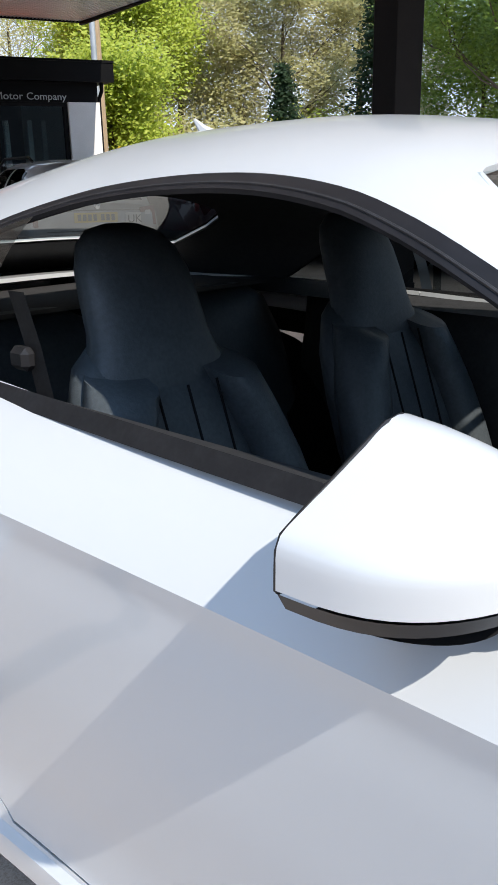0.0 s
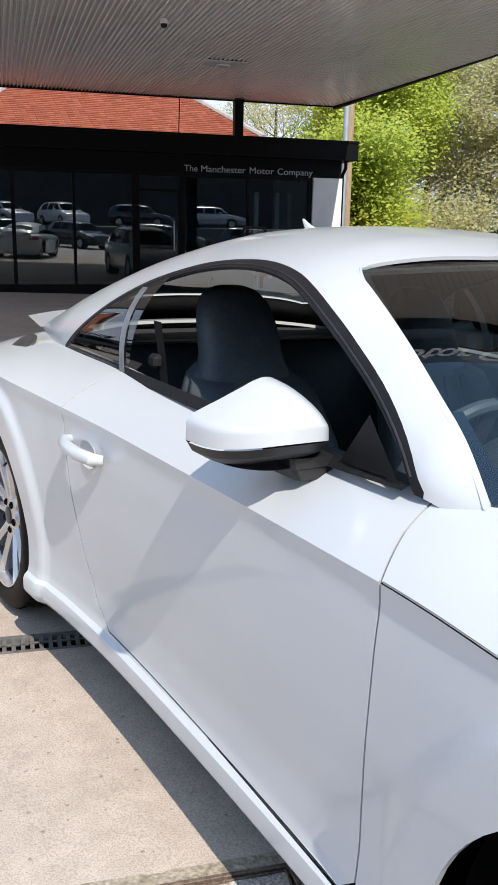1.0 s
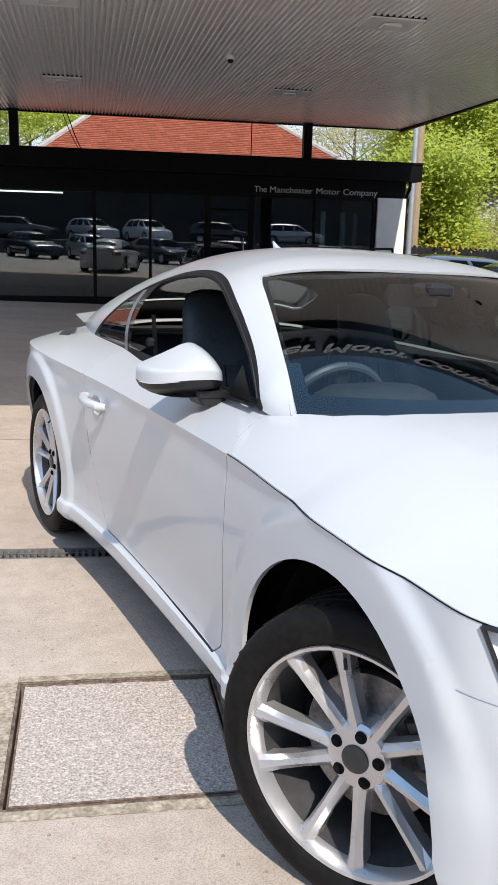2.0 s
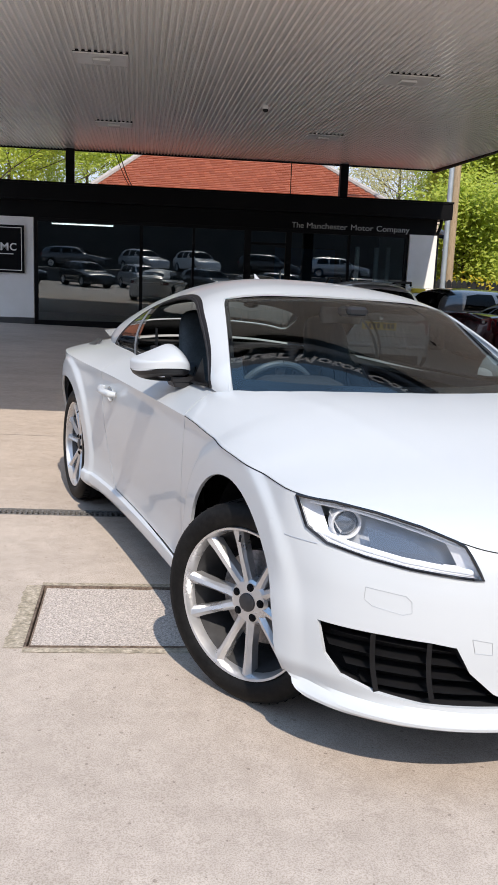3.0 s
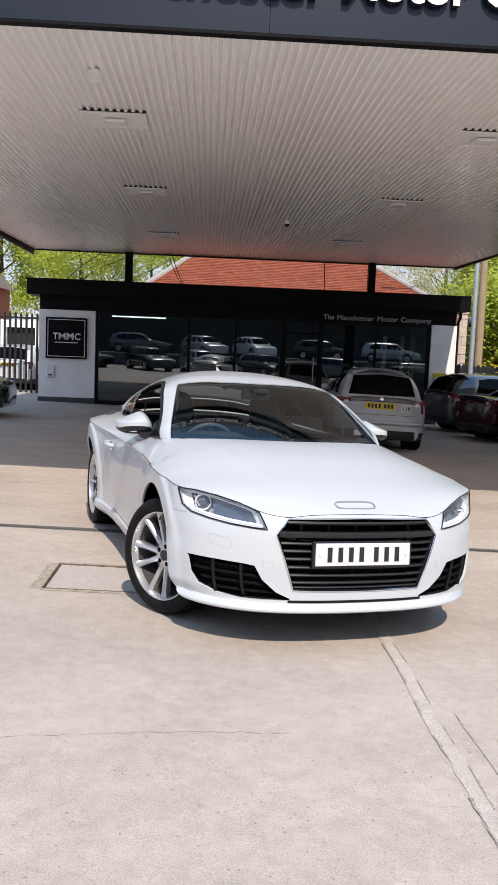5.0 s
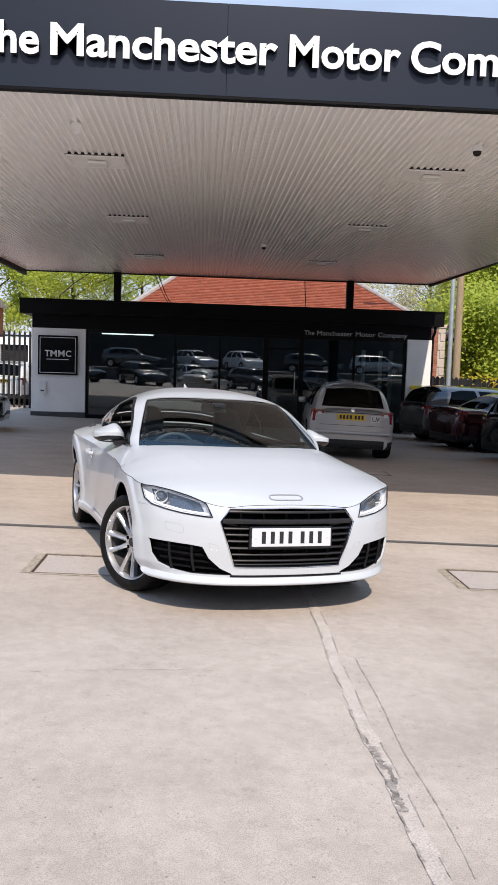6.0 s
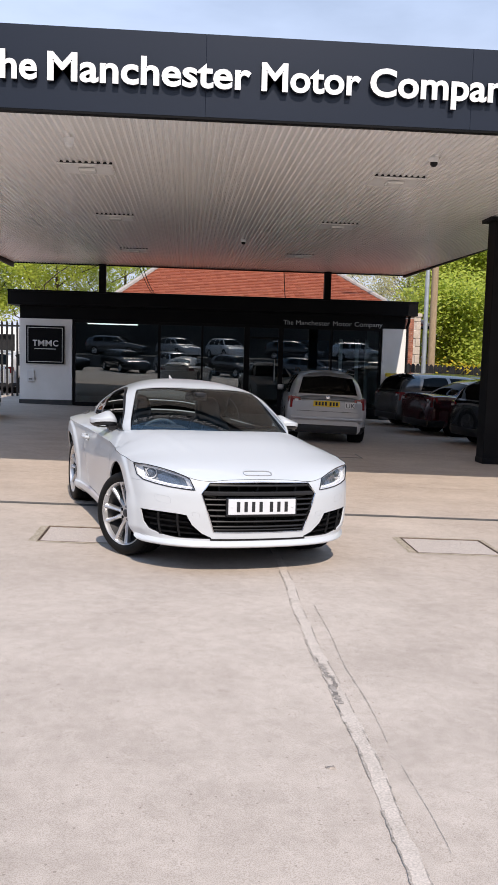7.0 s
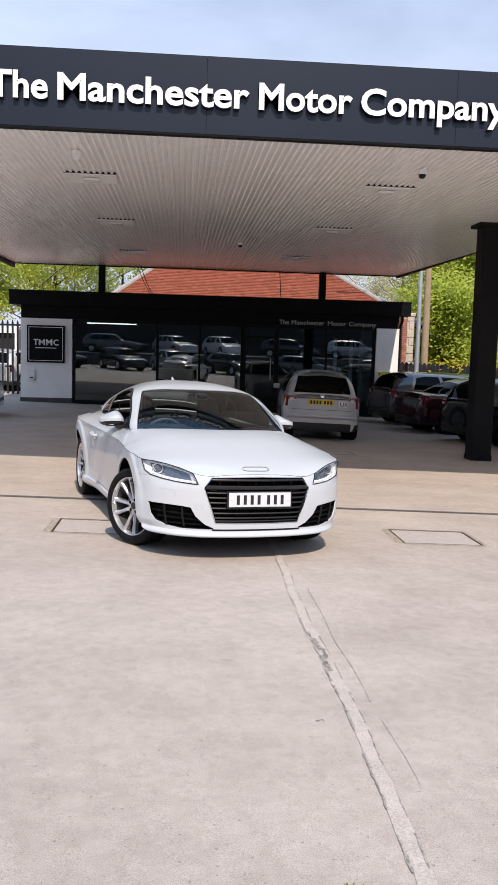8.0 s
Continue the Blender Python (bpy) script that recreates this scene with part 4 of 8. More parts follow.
# ---- trees ----
def leaf_quads(verts, faces, c, spread, n, size, rnd):
    for _ in range(n):
        p = Vector((rnd.gauss(0, 1), rnd.gauss(0, 1), rnd.gauss(0, 0.75))) * spread + c
        a = Vector((rnd.uniform(-1, 1), rnd.uniform(-1, 1), rnd.uniform(-0.7, 0.7))).normalized()
        b = a.orthogonal().normalized()
        s = size * rnd.uniform(0.6, 1.35)
        i = len(verts)
        verts += [p - a * s, p + b * s * 0.55, p + a * s, p - b * s * 0.55]
        faces.append((i, i + 1, i + 2, i + 3))


def build_tree(x, y, h, spread, leaf, seed, label, leaves=26, size=0.12, bare=0.0, low=0.25, clump=0.42):
    rnd = random.Random(seed)
    t = empty("tree", label, "tree", Matrix.Translation((x, y, ground_z(x, y) - 0.05)), "trees round the forecourt")
    wood = bmesh.new()
    verts, faces = [], []
    trunk_top = h * 0.45
    r0 = 0.035 * h ** 1.0 * 0.75
    lean = Vector((rnd.uniform(-0.2, 0.2), rnd.uniform(-0.2, 0.2), 0))
    trunk = [Vector((0, 0, 0)), Vector((0, 0, trunk_top * 0.5)) + lean * 0.4, Vector((0, 0, trunk_top)) + lean, Vector((0, 0, h * 0.8)) + lean * 1.6]
    part("trunk", tube_bm(trunk, r0, 9, radii=[r0, r0 * 0.8, r0 * 0.55, r0 * 0.18]), M_BARK, t, smooth=True)

    def limb(p, d, length, rad, depth):
        pts = [p]
        for k in range(3):
            d = (d + Vector((rnd.uniform(-0.3, 0.3), rnd.uniform(-0.3, 0.3), rnd.uniform(-0.1, 0.28)))).normalized()
            pts.append(pts[-1] + d * length / 3)
        merge(wood, tube_bm(pts, rad, 5, False, [rad, rad * 0.8, rad * 0.6, rad * 0.4]))
        if depth == 0:
            for q in pts[1:]:
                if rnd.random() > bare:
                    leaf_quads(verts, faces, q, clump, leaves, size, rnd)
            return
        for k in range(3 if depth > 1 else 3):
            q = pts[1 + k % 3]
            a = rnd.uniform(0, 2 * math.pi)
            nd = (d * 0.5 + Vector((math.cos(a), math.sin(a), rnd.uniform(0.0, 0.6))) * 0.75).normalized()
            limb(q, nd, length * rnd.uniform(0.5, 0.72), rad * 0.5, depth - 1)

    n = 9
    for i in range(n):
        f = low + (0.95 - low) * i / (n - 1)
        a = i * 2.4 + rnd.uniform(-0.3, 0.3)
        z = h * (0.18 + 0.62 * f)
        base = Vector((0, 0, z)) + lean * f
        wide = spread * (1.0 - 0.55 * abs(f - 0.45))
        limb(base, Vector((math.cos(a), math.sin(a), 0.35 + 0.5 * f)).normalized(), wide * rnd.uniform(0.75, 1.1), r0 * 0.32 * (1.15 - f), 2)
    part("branchwork", wood, M_BARK, t)
    me = bpy.data.meshes.new("crown")
    me.from_pydata([tuple(v) for v in verts], [], faces)
    me.materials.append(leaf)
    c = new("crown", me)
    c.parent = t
    return t


def build_conifer(x, y, h, r, seed, label):
    rnd = random.Random(seed)
    t = empty("conifer_tree", label, "tree", Matrix.Translation((x, y, ground_z(x, y) - 0.05)), "trees round the forecourt")
    part("trunk", tube_bm([(0, 0, 0), (0.05, 0, h * 0.5), (0, 0.03, h)], 0.13, 8, radii=[0.14, 0.09, 0.02]), M_BARK, t, smooth=True)
    wood = bmesh.new()
    verts, faces = [], []
    for i in range(70):
        f = i / 69
        z = h * (0.12 + 0.87 * f)
        a = i * 2.399
        l = r * (1 - f * 0.93) * rnd.uniform(0.75, 1.15)
        d = Vector((math.cos(a), math.sin(a), -0.12))
        merge(wood, tube_bm([(0, 0, z), Vector((0, 0, z)) + d * l], 0.02, 4, False, [0.025, 0.006]))
        for k in range(7):
            leaf_quads(verts, faces, Vector((0, 0, z - 0.02 * k)) + d * l * (0.25 + 0.75 * k / 6), 0.14, 14, 0.085, rnd)
    part("branchwork", wood, M_BARK, t)
    me = bpy.data.meshes.new("crown")
    me.from_pydata([tuple(v) for v in verts], [], faces)
    me.materials.append(M_LEAF_DARK)
    c = new("crown", me)
    c.parent = t


build_tree(-4.9, 40.0, 8.8, 4.4, M_LEAF_SPRING, 11, "tall spring tree with fresh yellow-green leaves beyond the fence", 170, 0.075, 0.0, 0.0, 0.40)
build_tree(-9.0, 41.0, 9.4, 4.4, M_LEAF_SPRING, 13, "spring tree with dark limbs beyond the fence", 150, 0.08, 0.0, 0.0, 0.40)
build_tree(-1.6, 43.0, 8.0, 3.4, M_LEAF_SPRING, 12, "spring tree with open branches behind the kiosk", 80, 0.075, 0.2, 0.05, 0.34)
build_tree(14.2, 31.0, 7.8, 3.2, M_LEAF_SPRING, 21, "bright yellow-green spring tree behind the parked cars", 230, 0.066)
build_tree(17.6, 33.5, 8.6, 3.4, M_LEAF_OLIVE, 22, "budding olive-brown tree at the back of the forecourt", 190, 0.062, 0.05, 0.0)
build_tree(20.3, 30.0, 8.4, 3.3, M_LEAF_OLIVE, 23, "budding olive-brown tree at the back of the forecourt", 190, 0.062, 0.05, 0.0)
build_tree(24.5, 30.5, 9.4, 3.6, M_LEAF_OLIVE, 24, "budding olive-brown tree at the back of the forecourt", 180, 0.066, 0.05)
build_tree(23.5, 20.8, 8.4, 3.2, M_LEAF_GREEN, 25, "leafy green tree beside the forecourt", 220, 0.068)
build_tree(26.5, 15.0, 9.0, 3.4, M_LEAF_GREEN, 26, "leafy green tree beside the forecourt", 220, 0.068)
build_tree(15.5, 47.0, 10.5, 4.0, M_LEAF_OLIVE, 27, "pale thinly leaved tree far behind the house", 90, 0.07, 0.15)
build_tree(12.6, 28.2, 4.6, 1.9, M_LEAF_SPRING, 28, "young yellow-green tree by the back fence", 125, 0.075, 0, 0.05)
build_tree(27.6, 26.8, 6.8, 3.2, M_LEAF_GREEN, 29, "low leafy green tree behind the back fence", 170, 0.075, 0, 0.0)
build_tree(30.2, 23.6, 7.2, 3.2, M_LEAF_GREEN, 30, "low leafy green tree behind the back fence", 170, 0.075, 0, 0.0)
build_conifer(21.6, 26.2, 7.6, 1.7, 31, "dark green conifer behind the parked cars")
build_conifer(19.3, 28.4, 5.0, 1.5, 32, "small dark green conifer behind the parked cars")


def build_bush(x, y, r, leaf, seed, label, n=1400, name="bush"):
    rnd = random.Random(seed)
    t = empty(name, label, "bush", Matrix.Translation((x, y, ground_z(x, y))), "bushes by the fence")
    wood = bmesh.new()
    verts, faces = [], []
    for i in range(22):
        a = rnd.uniform(0, 6.28)
        e = Vector((math.cos(a) * rnd.uniform(0.3, 1), math.sin(a) * rnd.uniform(0.3, 1), rnd.uniform(0.6, 1.3))) * r
        merge(wood, tube_bm([(0, 0, 0), e * 0.5 + Vector((0, 0, 0.1)), e], 0.02, 4, False, [0.03, 0.02, 0.006]))
        leaf_quads(verts, faces, e, r * 0.24, n // 44, 0.07, rnd)
        leaf_quads(verts, faces, e * 0.6, r * 0.26, n // 44, 0.07, rnd)
    part("stems", wood, M_BARK, t)
    me = bpy.data.meshes.new("foliage")
    me.from_pydata([tuple(v) for v in verts], [], faces)
    me.materials.append(leaf)
    c = new("foliage", me)
    c.parent = t


for i, (bx, by, br, lf, lb) in enumerate(((12.2, 25.6, 1.3, M_LEAF_YEL, "yellow-flowering shrub behind the back fence"), (14.6, 26.2, 1.2, M_LEAF_GREEN, "green shrub behind the back fence"),
                                          (17.2, 26.4, 1.5, M_LEAF_OLIVE, "olive shrub behind the back fence"), (20.0, 25.6, 1.5, M_LEAF_GREEN, "green shrub behind the back fence"),
                                          (22.6, 23.4, 1.5, M_LEAF_OLIVE, "olive shrub behind the back fence"),
                                          (13.6, 29.4, 2.1, M_LEAF_SPRING, "tall yellow-green shrub behind the back fence"), (16.0, 29.6, 2.3, M_LEAF_OLIVE, "tall olive shrub behind the back fence"),
                                          (18.4, 30.6, 2.3, M_LEAF_OLIVE, "tall olive shrub behind the back fence"), (21.4, 28.8, 2.3, M_LEAF_SPRING, "tall yellow-green shrub behind the back fence"),
                                          (23.6, 26.6, 2.3, M_LEAF_OLIVE, "tall olive shrub behind the back fence"), (25.4, 23.4, 2.2, M_LEAF_GREEN, "tall green shrub behind the back fence"), (24.5, 18.5, 1.6, M_LEAF_GREEN, "green shrub beside the forecourt"),
                                          (-4.6, 29.2, 1.2, M_LEAF_SPRING, "yellow-green shrub beyond the fence"))):
    build_bush(bx, by, br, lf, 50 + i, lb, 1400 if br < 2 else 9000)
# ---- the white coupe: x forward from the front axle, y to its left, z up from the ground ----
M_PAINT = mat("white_car_paint", (0.500, 0.530, 0.556), (0.514, 0.544, 0.570), 0.7, rough=0.30, coat=0.6, bump=0.012, bscale=350, dist=0.001)
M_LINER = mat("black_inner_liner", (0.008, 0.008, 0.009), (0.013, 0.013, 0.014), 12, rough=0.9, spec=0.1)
M_TRIM = mat("satin_black_trim", (0.016, 0.016, 0.018), (0.022, 0.022, 0.024), 20, rough=0.42, spec=0.35)
M_RUBBER = mat("black_rubber_seal", (0.018, 0.018, 0.020), (0.030, 0.030, 0.033), 25, rough=0.6, fine=0.2)
M_SEAL = mat("window_surround_rubber", (0.009, 0.009, 0.011), (0.013, 0.013, 0.016), 25, rough=0.5, spec=0.25)
M_GLOSSBLK = mat("gloss_black", (0.008, 0.008, 0.010), rough=0.12, coat=0.6)
M_TYRE = mat("tyre_rubber", (0.006, 0.006, 0.0065), (0.011, 0.0105, 0.010), 9, rough=0.6, fine=0.3, fscale=60, bump=0.15, bscale=120, spec=0.16)
M_ALLOY = mat("silver_alloy", (0.56, 0.56, 0.57), (0.64, 0.64, 0.65), 14, rough=0.30, metal=0.75, rvar=0.05, coat=0.5)
M_STEEL = mat("brushed_disc_steel", (0.22, 0.21, 0.21), (0.34, 0.31, 0.30), 30, rough=0.45, metal=0.8, fine=0.2)
M_CHROME = mat("chrome", (0.75, 0.75, 0.77), rough=0.12, metal=1.0)
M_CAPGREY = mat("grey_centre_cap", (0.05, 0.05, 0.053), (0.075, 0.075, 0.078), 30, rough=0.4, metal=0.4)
M_LENS = glass("clear_lamp_cover", (0.96, 0.97, 0.99), 0.0, film=1.0, base=0.02)
M_LAMPIN = mat("lamp_reflector", (0.70, 0.71, 0.73), (0.78, 0.79, 0.81), 12, rough=0.34, metal=0.12)
M_LAMPGREY = mat("lamp_bezel_grey", (0.36, 0.38, 0.41), (0.46, 0.48, 0.51), 15, rough=0.3, metal=0.35)
M_PROJ = mat("projector_lens", (0.10, 0.12, 0.15), rough=0.03, coat=1.0, metal=0.4)
M_LED = mat("white_light_guide", (0.82, 0.84, 0.87), (0.88, 0.89, 0.9), 30, rough=0.2)
M_AMBER = mat("amber_reflector", (0.55, 0.2, 0.03), rough=0.2, coat=0.5)
M_SCREEN = glass("windscreen_glass", (0.60, 0.72, 0.75), 0.0, film=1.2, base=0.0)
M_SIDEG = glass("tinted_side_glass", (0.32, 0.37, 0.38), 0.0, film=1.0, base=0.01)
M_LEATHER = mat("black_leather", (0.045, 0.056, 0.064), (0.062, 0.074, 0.084), 16, rough=0.45, fine=0.15, bump=0.35, bscale=300, dist=0.0015, spec=0.45)
M_DASH = mat("dark_dash_plastic", (0.022, 0.023, 0.025), (0.032, 0.033, 0.036), 40, rough=0.6, fine=0.2, bump=0.2, bscale=400, dist=0.001)
M_CLOTH = mat("dark_headlining", (0.02, 0.02, 0.022), (0.028, 0.028, 0.03), 60, rough=0.95)
M_PLATEW = mat("white_number_plate", (0.58, 0.59, 0.61), (0.62, 0.63, 0.65), 12, rough=0.35)
M_PLATEB = mat("plate_black", (0.02, 0.02, 0.022), rough=0.4)
M_TAILRED = mat("red_tail_lens", (0.15, 0.006, 0.008), (0.20, 0.008, 0.010), 20, rough=0.12, coat=0.8)
M_MIRRORG = mat("mirror_glass", (0.8, 0.82, 0.84), rough=0.01, metal=1.0)

CAR_AT = slope_pose(2.233, 1.28) @ pose(0, 0, 0, 0, 0, -74.43)
coupe = empty("white_coupe", "white two-door sports coupe parked on pale concrete, front wheels turned", "car", CAR_AT)

OUT_X = [.800, .797, .785, .757, .708, .625, .510, .390, .25, .05, -.25, -.6, -1.1, -1.6, -2.0, -2.3, -2.6, -2.85, -3.02, -3.13, -3.19, -3.22, -3.225]
OUT_Y = [0, .12, .27, .425, .560, .695, .812, .868, .885, .892, .890, .877, .866, .868, .890, .908, .908, .862, .770, .625, .43, .2, 0]
acc = [0.0]
for i in range(1, len(OUT_X)):
    acc.append(acc[-1] + math.hypot(OUT_X[i] - OUT_X[i - 1], OUT_Y[i] - OUT_Y[i - 1]))


def catmull(ts, vs):
    n = len(ts)
    m = [(vs[1] - vs[0]) / (ts[1] - ts[0])] + [(vs[i + 1] - vs[i - 1]) / (ts[i + 1] - ts[i - 1]) for i in range(1, n - 1)] + [(vs[-1] - vs[-2]) / (ts[-1] - ts[-2])]

    def f(t):
        t = min(max(t, ts[0]), ts[-1])
        i = min(max(k for k in range(n) if ts[k] <= t), n - 2)
        h = ts[i + 1] - ts[i]
        u = (t - ts[i]) / h
        return (2 * u**3 - 3 * u**2 + 1) * vs[i] + (u**3 - 2 * u**2 + u) * h * m[i] + (-2 * u**3 + 3 * u**2) * vs[i + 1] + (u**3 - u**2) * h * m[i + 1]
    return f


fx, fy = catmull(acc, OUT_X), catmull(acc, OUT_Y)
PERIM = acc[-1]


def plan(s):
    """Point and outward normal of the widest outline, car's right side (y < 0)."""
    x, y = fx(s), fy(s)
    e = 0.004
    dx, dy = fx(min(s + e, PERIM)) - fx(max(s - e, 0)), fy(min(s + e, PERIM)) - fy(max(s - e, 0))
    l = math.hypot(dx, dy) or 1
    n = (-dy / l, dx / l)
    if n[0] * (x + 1.2) + n[1] * y < 0:
        n = (-n[0], -n[1])
    return x, y, n


def sm(a, b, x):
    t = min(max((x - a) / (b - a), 0), 1)
    return t * t * (3 - 2 * t)


side_in = spline([.14, .17, .205, .225, .262, .270, .30, .36, .45, .60, .72, .79, .83, .9], [.10, .06, .010, .0, .0, .012, .019, .020, .014, .004, .002, .004, .0, .0])
front_in = spline([.185, .198, .208, .220, .236, .252, .31, .45, .55, .62, .67, .70, .8], [.09, .02, -.010, -.013, -.004, .014, .012, .004, .008, .020, .037, .055, .09])
rear_in = spline([.18, .22, .28, .35, .6, .8, .9, .95], [.09, .03, .005, 0, 0, .02, .05, .08])
TOP_X = [-3.23, -3.0, -2.5, -2.0, -1.2, -.545, -.25, 0, .2, .32, .41, .525, .62, .675, .715, .745, .765, .785, .80]
TOP_Z = [.868, .860, .850, .836, .826, .827, .815, .803, .788, .777, .770, .761, .743, .721, .699, .683, .677, .690, .697]
top_of = spline(TOP_X, TOP_Z)
WHEELS = (0.0, -2.505)
WZ, ARCH, FRONT_R = 0.335, 0.392, 0.350


def flare(x, z):
    out = 0
    for w in WHEELS:
        d = math.hypot((x - w) * (ARCH / FRONT_R if w == 0 and x > 0 else 1), z - WZ)
        out = max(out, 0.016 * sm(0.514, 0.472, d) + 0.007 * sm(0.66, 0.45, d))
    return out


def wall(s, z):
    x, y, n = plan(s)
    f, r = sm(0.32, 0.62, x), sm(-2.75, -3.05, x)
    low = sm(0.60, 0.45, z)
    f = f * (1 - low) + sm(0.05, 0.33, x) * low
    off = (1 - f - r) * side_in(z) + f * front_in(z) + r * rear_in(z)
    off += 0.026 * sm(0.05, 0.33, x) * sm(0.72, 0.46, x) * sm(0.31, 0.225, z)
    fl = flare(x, z) * (1 - sm(0.34, 0.50, x)) * (1 - r)
    return Vector((x - n[0] * (off - fl * 0.2), -(y - n[1] * off + abs(n[1]) * fl), z))


def junction(q):
    """Upper edge of the body wall, where bonnet and shoulders begin."""
    return wall(q, top_of(fx(q)))


def edge_at(x):
    """Half-width and height of the body at its upper edge."""
    lo, hi = 0.0, PERIM
    for _ in range(40):
        m = (lo + hi) / 2
        lo, hi = (m, hi) if junction(m).x > x else (lo, m)
    p = junction(lo)
    return -p.y, p.z


ZC = spline([-3.23, -3.05, -2.7, -2.0, -1.0, -.55, -.25, 0, .3, .5, .66, .745], [.880, .935, .972, .97, .965, .968, .952, .915, .842, .788, .733, .697])
PP = spline([-3.2, -2.8, -2.3, -1.8, -1.0, -.55, -.2, .1, .4, .7], [2.4, 2.6, 4.0, 5.5, 5.8, 5.8, 4.2, 3.1, 2.6, 2.4])
edge_table = {}


def upper(x, y):
    """Bonnet, shoulders and deck as one height over the plan."""
    k = round(x, 4)
    if k not in edge_table:
        edge_table[k] = edge_at(x)
    ye, ze = edge_table[k]
    zc = ZC(x)
    q = min(abs(y) / ye, 1.0) if ye > 1e-4 else 1
    # two raised lines run forward along the bonnet
    ridge = 0.0040 * math.exp(-((abs(y) - (0.56 - 0.28 * (x + 0.3))) / 0.016) ** 2) * sm(-0.35, -0.1, x) * sm(0.5, 0.1, x)
    return zc - (zc - ze) * q ** PP(x) + ridge * (1 - q ** 6)


ROOF = spline([-3.1, -2.95, -2.7, -2.4, -2.1, -1.8, -1.5, -1.2, -1.0, -.8, -.5, -.2, -.13], [.90, .985, 1.085, 1.20, 1.288, 1.336, 1.344, 1.323, 1.284, 1.222, 1.085, .958, .930])
YB = spline([-3.1, -2.75, -2.39, -1.83, -1.2, -.62, -.507, -.4, -.29, -.20, -.155, -.13], [.52, .62, .687, .712, .741, .758, .724, .70, .69, .68, .67, .66])
ZB = spline([-3.1, -2.75, -2.39, -1.83, -.62, -.507, -.4, -.3, -.2, -.13], [.915, .925, .925, .925, .922, .892, .87, .87, .87, .87])
NN = spline([-3.1, -2.4, -1.9, -1.5, -1.05, -.9, -.75, -.6, -.5, -.13], [2.6, 2.3, 2.3, 2.6, 3.2, 2.9, 2.6, 2.3, 2.2, 2.2])


def cabin(x, a):
    """Greenhouse skin: a from 0 at the belt to 1 at the centre line; car's right side."""
    n = NN(x)
    t = a * math.pi / 2
    c, s = max(math.cos(t), 0) ** (2 / n), math.sin(t) ** (2 / n)
    return Vector((x, -YB(x) * c, ZB(x) + (ROOF(x) - ZB(x)) * s))


def in_poly(poly, u, v):
    c = False
    j = len(poly) - 1
    for i in range(len(poly)):
        (xi, yi), (xj, yj) = poly[i], poly[j]
        if (yi > v) != (yj > v) and u < (xj - xi) * (v - yi) / (yj - yi) + xi:
            c = not c
        j = i
    return c


def grow(poly, d):
    """The polygon moved outwards by d."""
    area = sum(poly[i][0] * poly[(i + 1) % len(poly)][1] - poly[(i + 1) % len(poly)][0] * poly[i][1] for i in range(len(poly)))
    sg = 1 if area > 0 else -1
    out = []
    n = len(poly)
    for i in range(n):
        p0, p1, p2 = Vector(poly[i - 1]), Vector(poly[i]), Vector(poly[(i + 1) % n])
        a, b = (p1 - p0).normalized(), (p2 - p1).normalized()
        na, nb = Vector((a.y, -a.x)) * sg, Vector((b.y, -b.x)) * sg
        m = (na + nb)
        m = m / max(m.length_squared, 0.4) * 2
        q = p1 + m * d
        out.append((q.x, q.y))
    return out


AX = {"side": (0, 2), "front": (1, 2), "top": (0, 1)}


def cut(b, poly, proj, keep=None):
    """Scores the outline of poly, seen along one axis, into the mesh."""
    i, j = AX[proj]
    n = len(poly)
    for k in range(n):
        p, q = poly[k], poly[(k + 1) % n]
        d = (q[0] - p[0], q[1] - p[1])
        l = math.hypot(*d)
        if l < 1e-6:
            continue
        no = [0, 0, 0]
        no[i], no[j] = d[1] / l, -d[0] / l
        co = [0, 0, 0]
        co[i], co[j] = p
        lo = (min(p[0], q[0]) - 0.02, min(p[1], q[1]) - 0.02)
        hi = (max(p[0], q[0]) + 0.02, max(p[1], q[1]) + 0.02)
        fs = []
        for f in b.faces:
            us, vs = [v.co[i] for v in f.verts], [v.co[j] for v in f.verts]
            if max(us) >= lo[0] and min(us) <= hi[0] and max(vs) >= lo[1] and min(vs) <= hi[1] and (keep is None or keep(f.calc_center_median())):
                fs.append(f)
        geom = set(fs)
        for f in fs:
            geom.update(f.edges)
            geom.update(f.verts)
        bmesh.ops.bisect_plane(b, geom=list(geom), dist=1e-6, plane_co=co, plane_no=no)


def take(b, pred):
    """Moves the faces that pred picks by their centre into a mesh of their own."""
    nb = bmesh.new()
    vm = {}
    gone = []
    for f in b.faces:
        c = f.calc_center_median()
        if pred(c):
            vs = []
            for v in f.verts:
                if v not in vm:
                    vm[v] = nb.verts.new(v.co)
                vs.append(vm[v])
            try:
                nb.faces.new(vs).material_index = f.material_index
            except ValueError:
                pass
            gone.append(f)
    bmesh.ops.delete(b, geom=gone, context="FACES")
    return nb


def outward(b, centre=(-1.2, 0, 0.55)):
    """Turns all faces away from the car's middle line."""
    b.normal_update()
    for f in b.faces:
        c = f.calc_center_median()
        ref = Vector((min(max(c.x, -2.7), 0.2), 0, 0.55))
        if f.normal.dot(c - ref) < 0:
            f.normal_flip()
    b.normal_update()


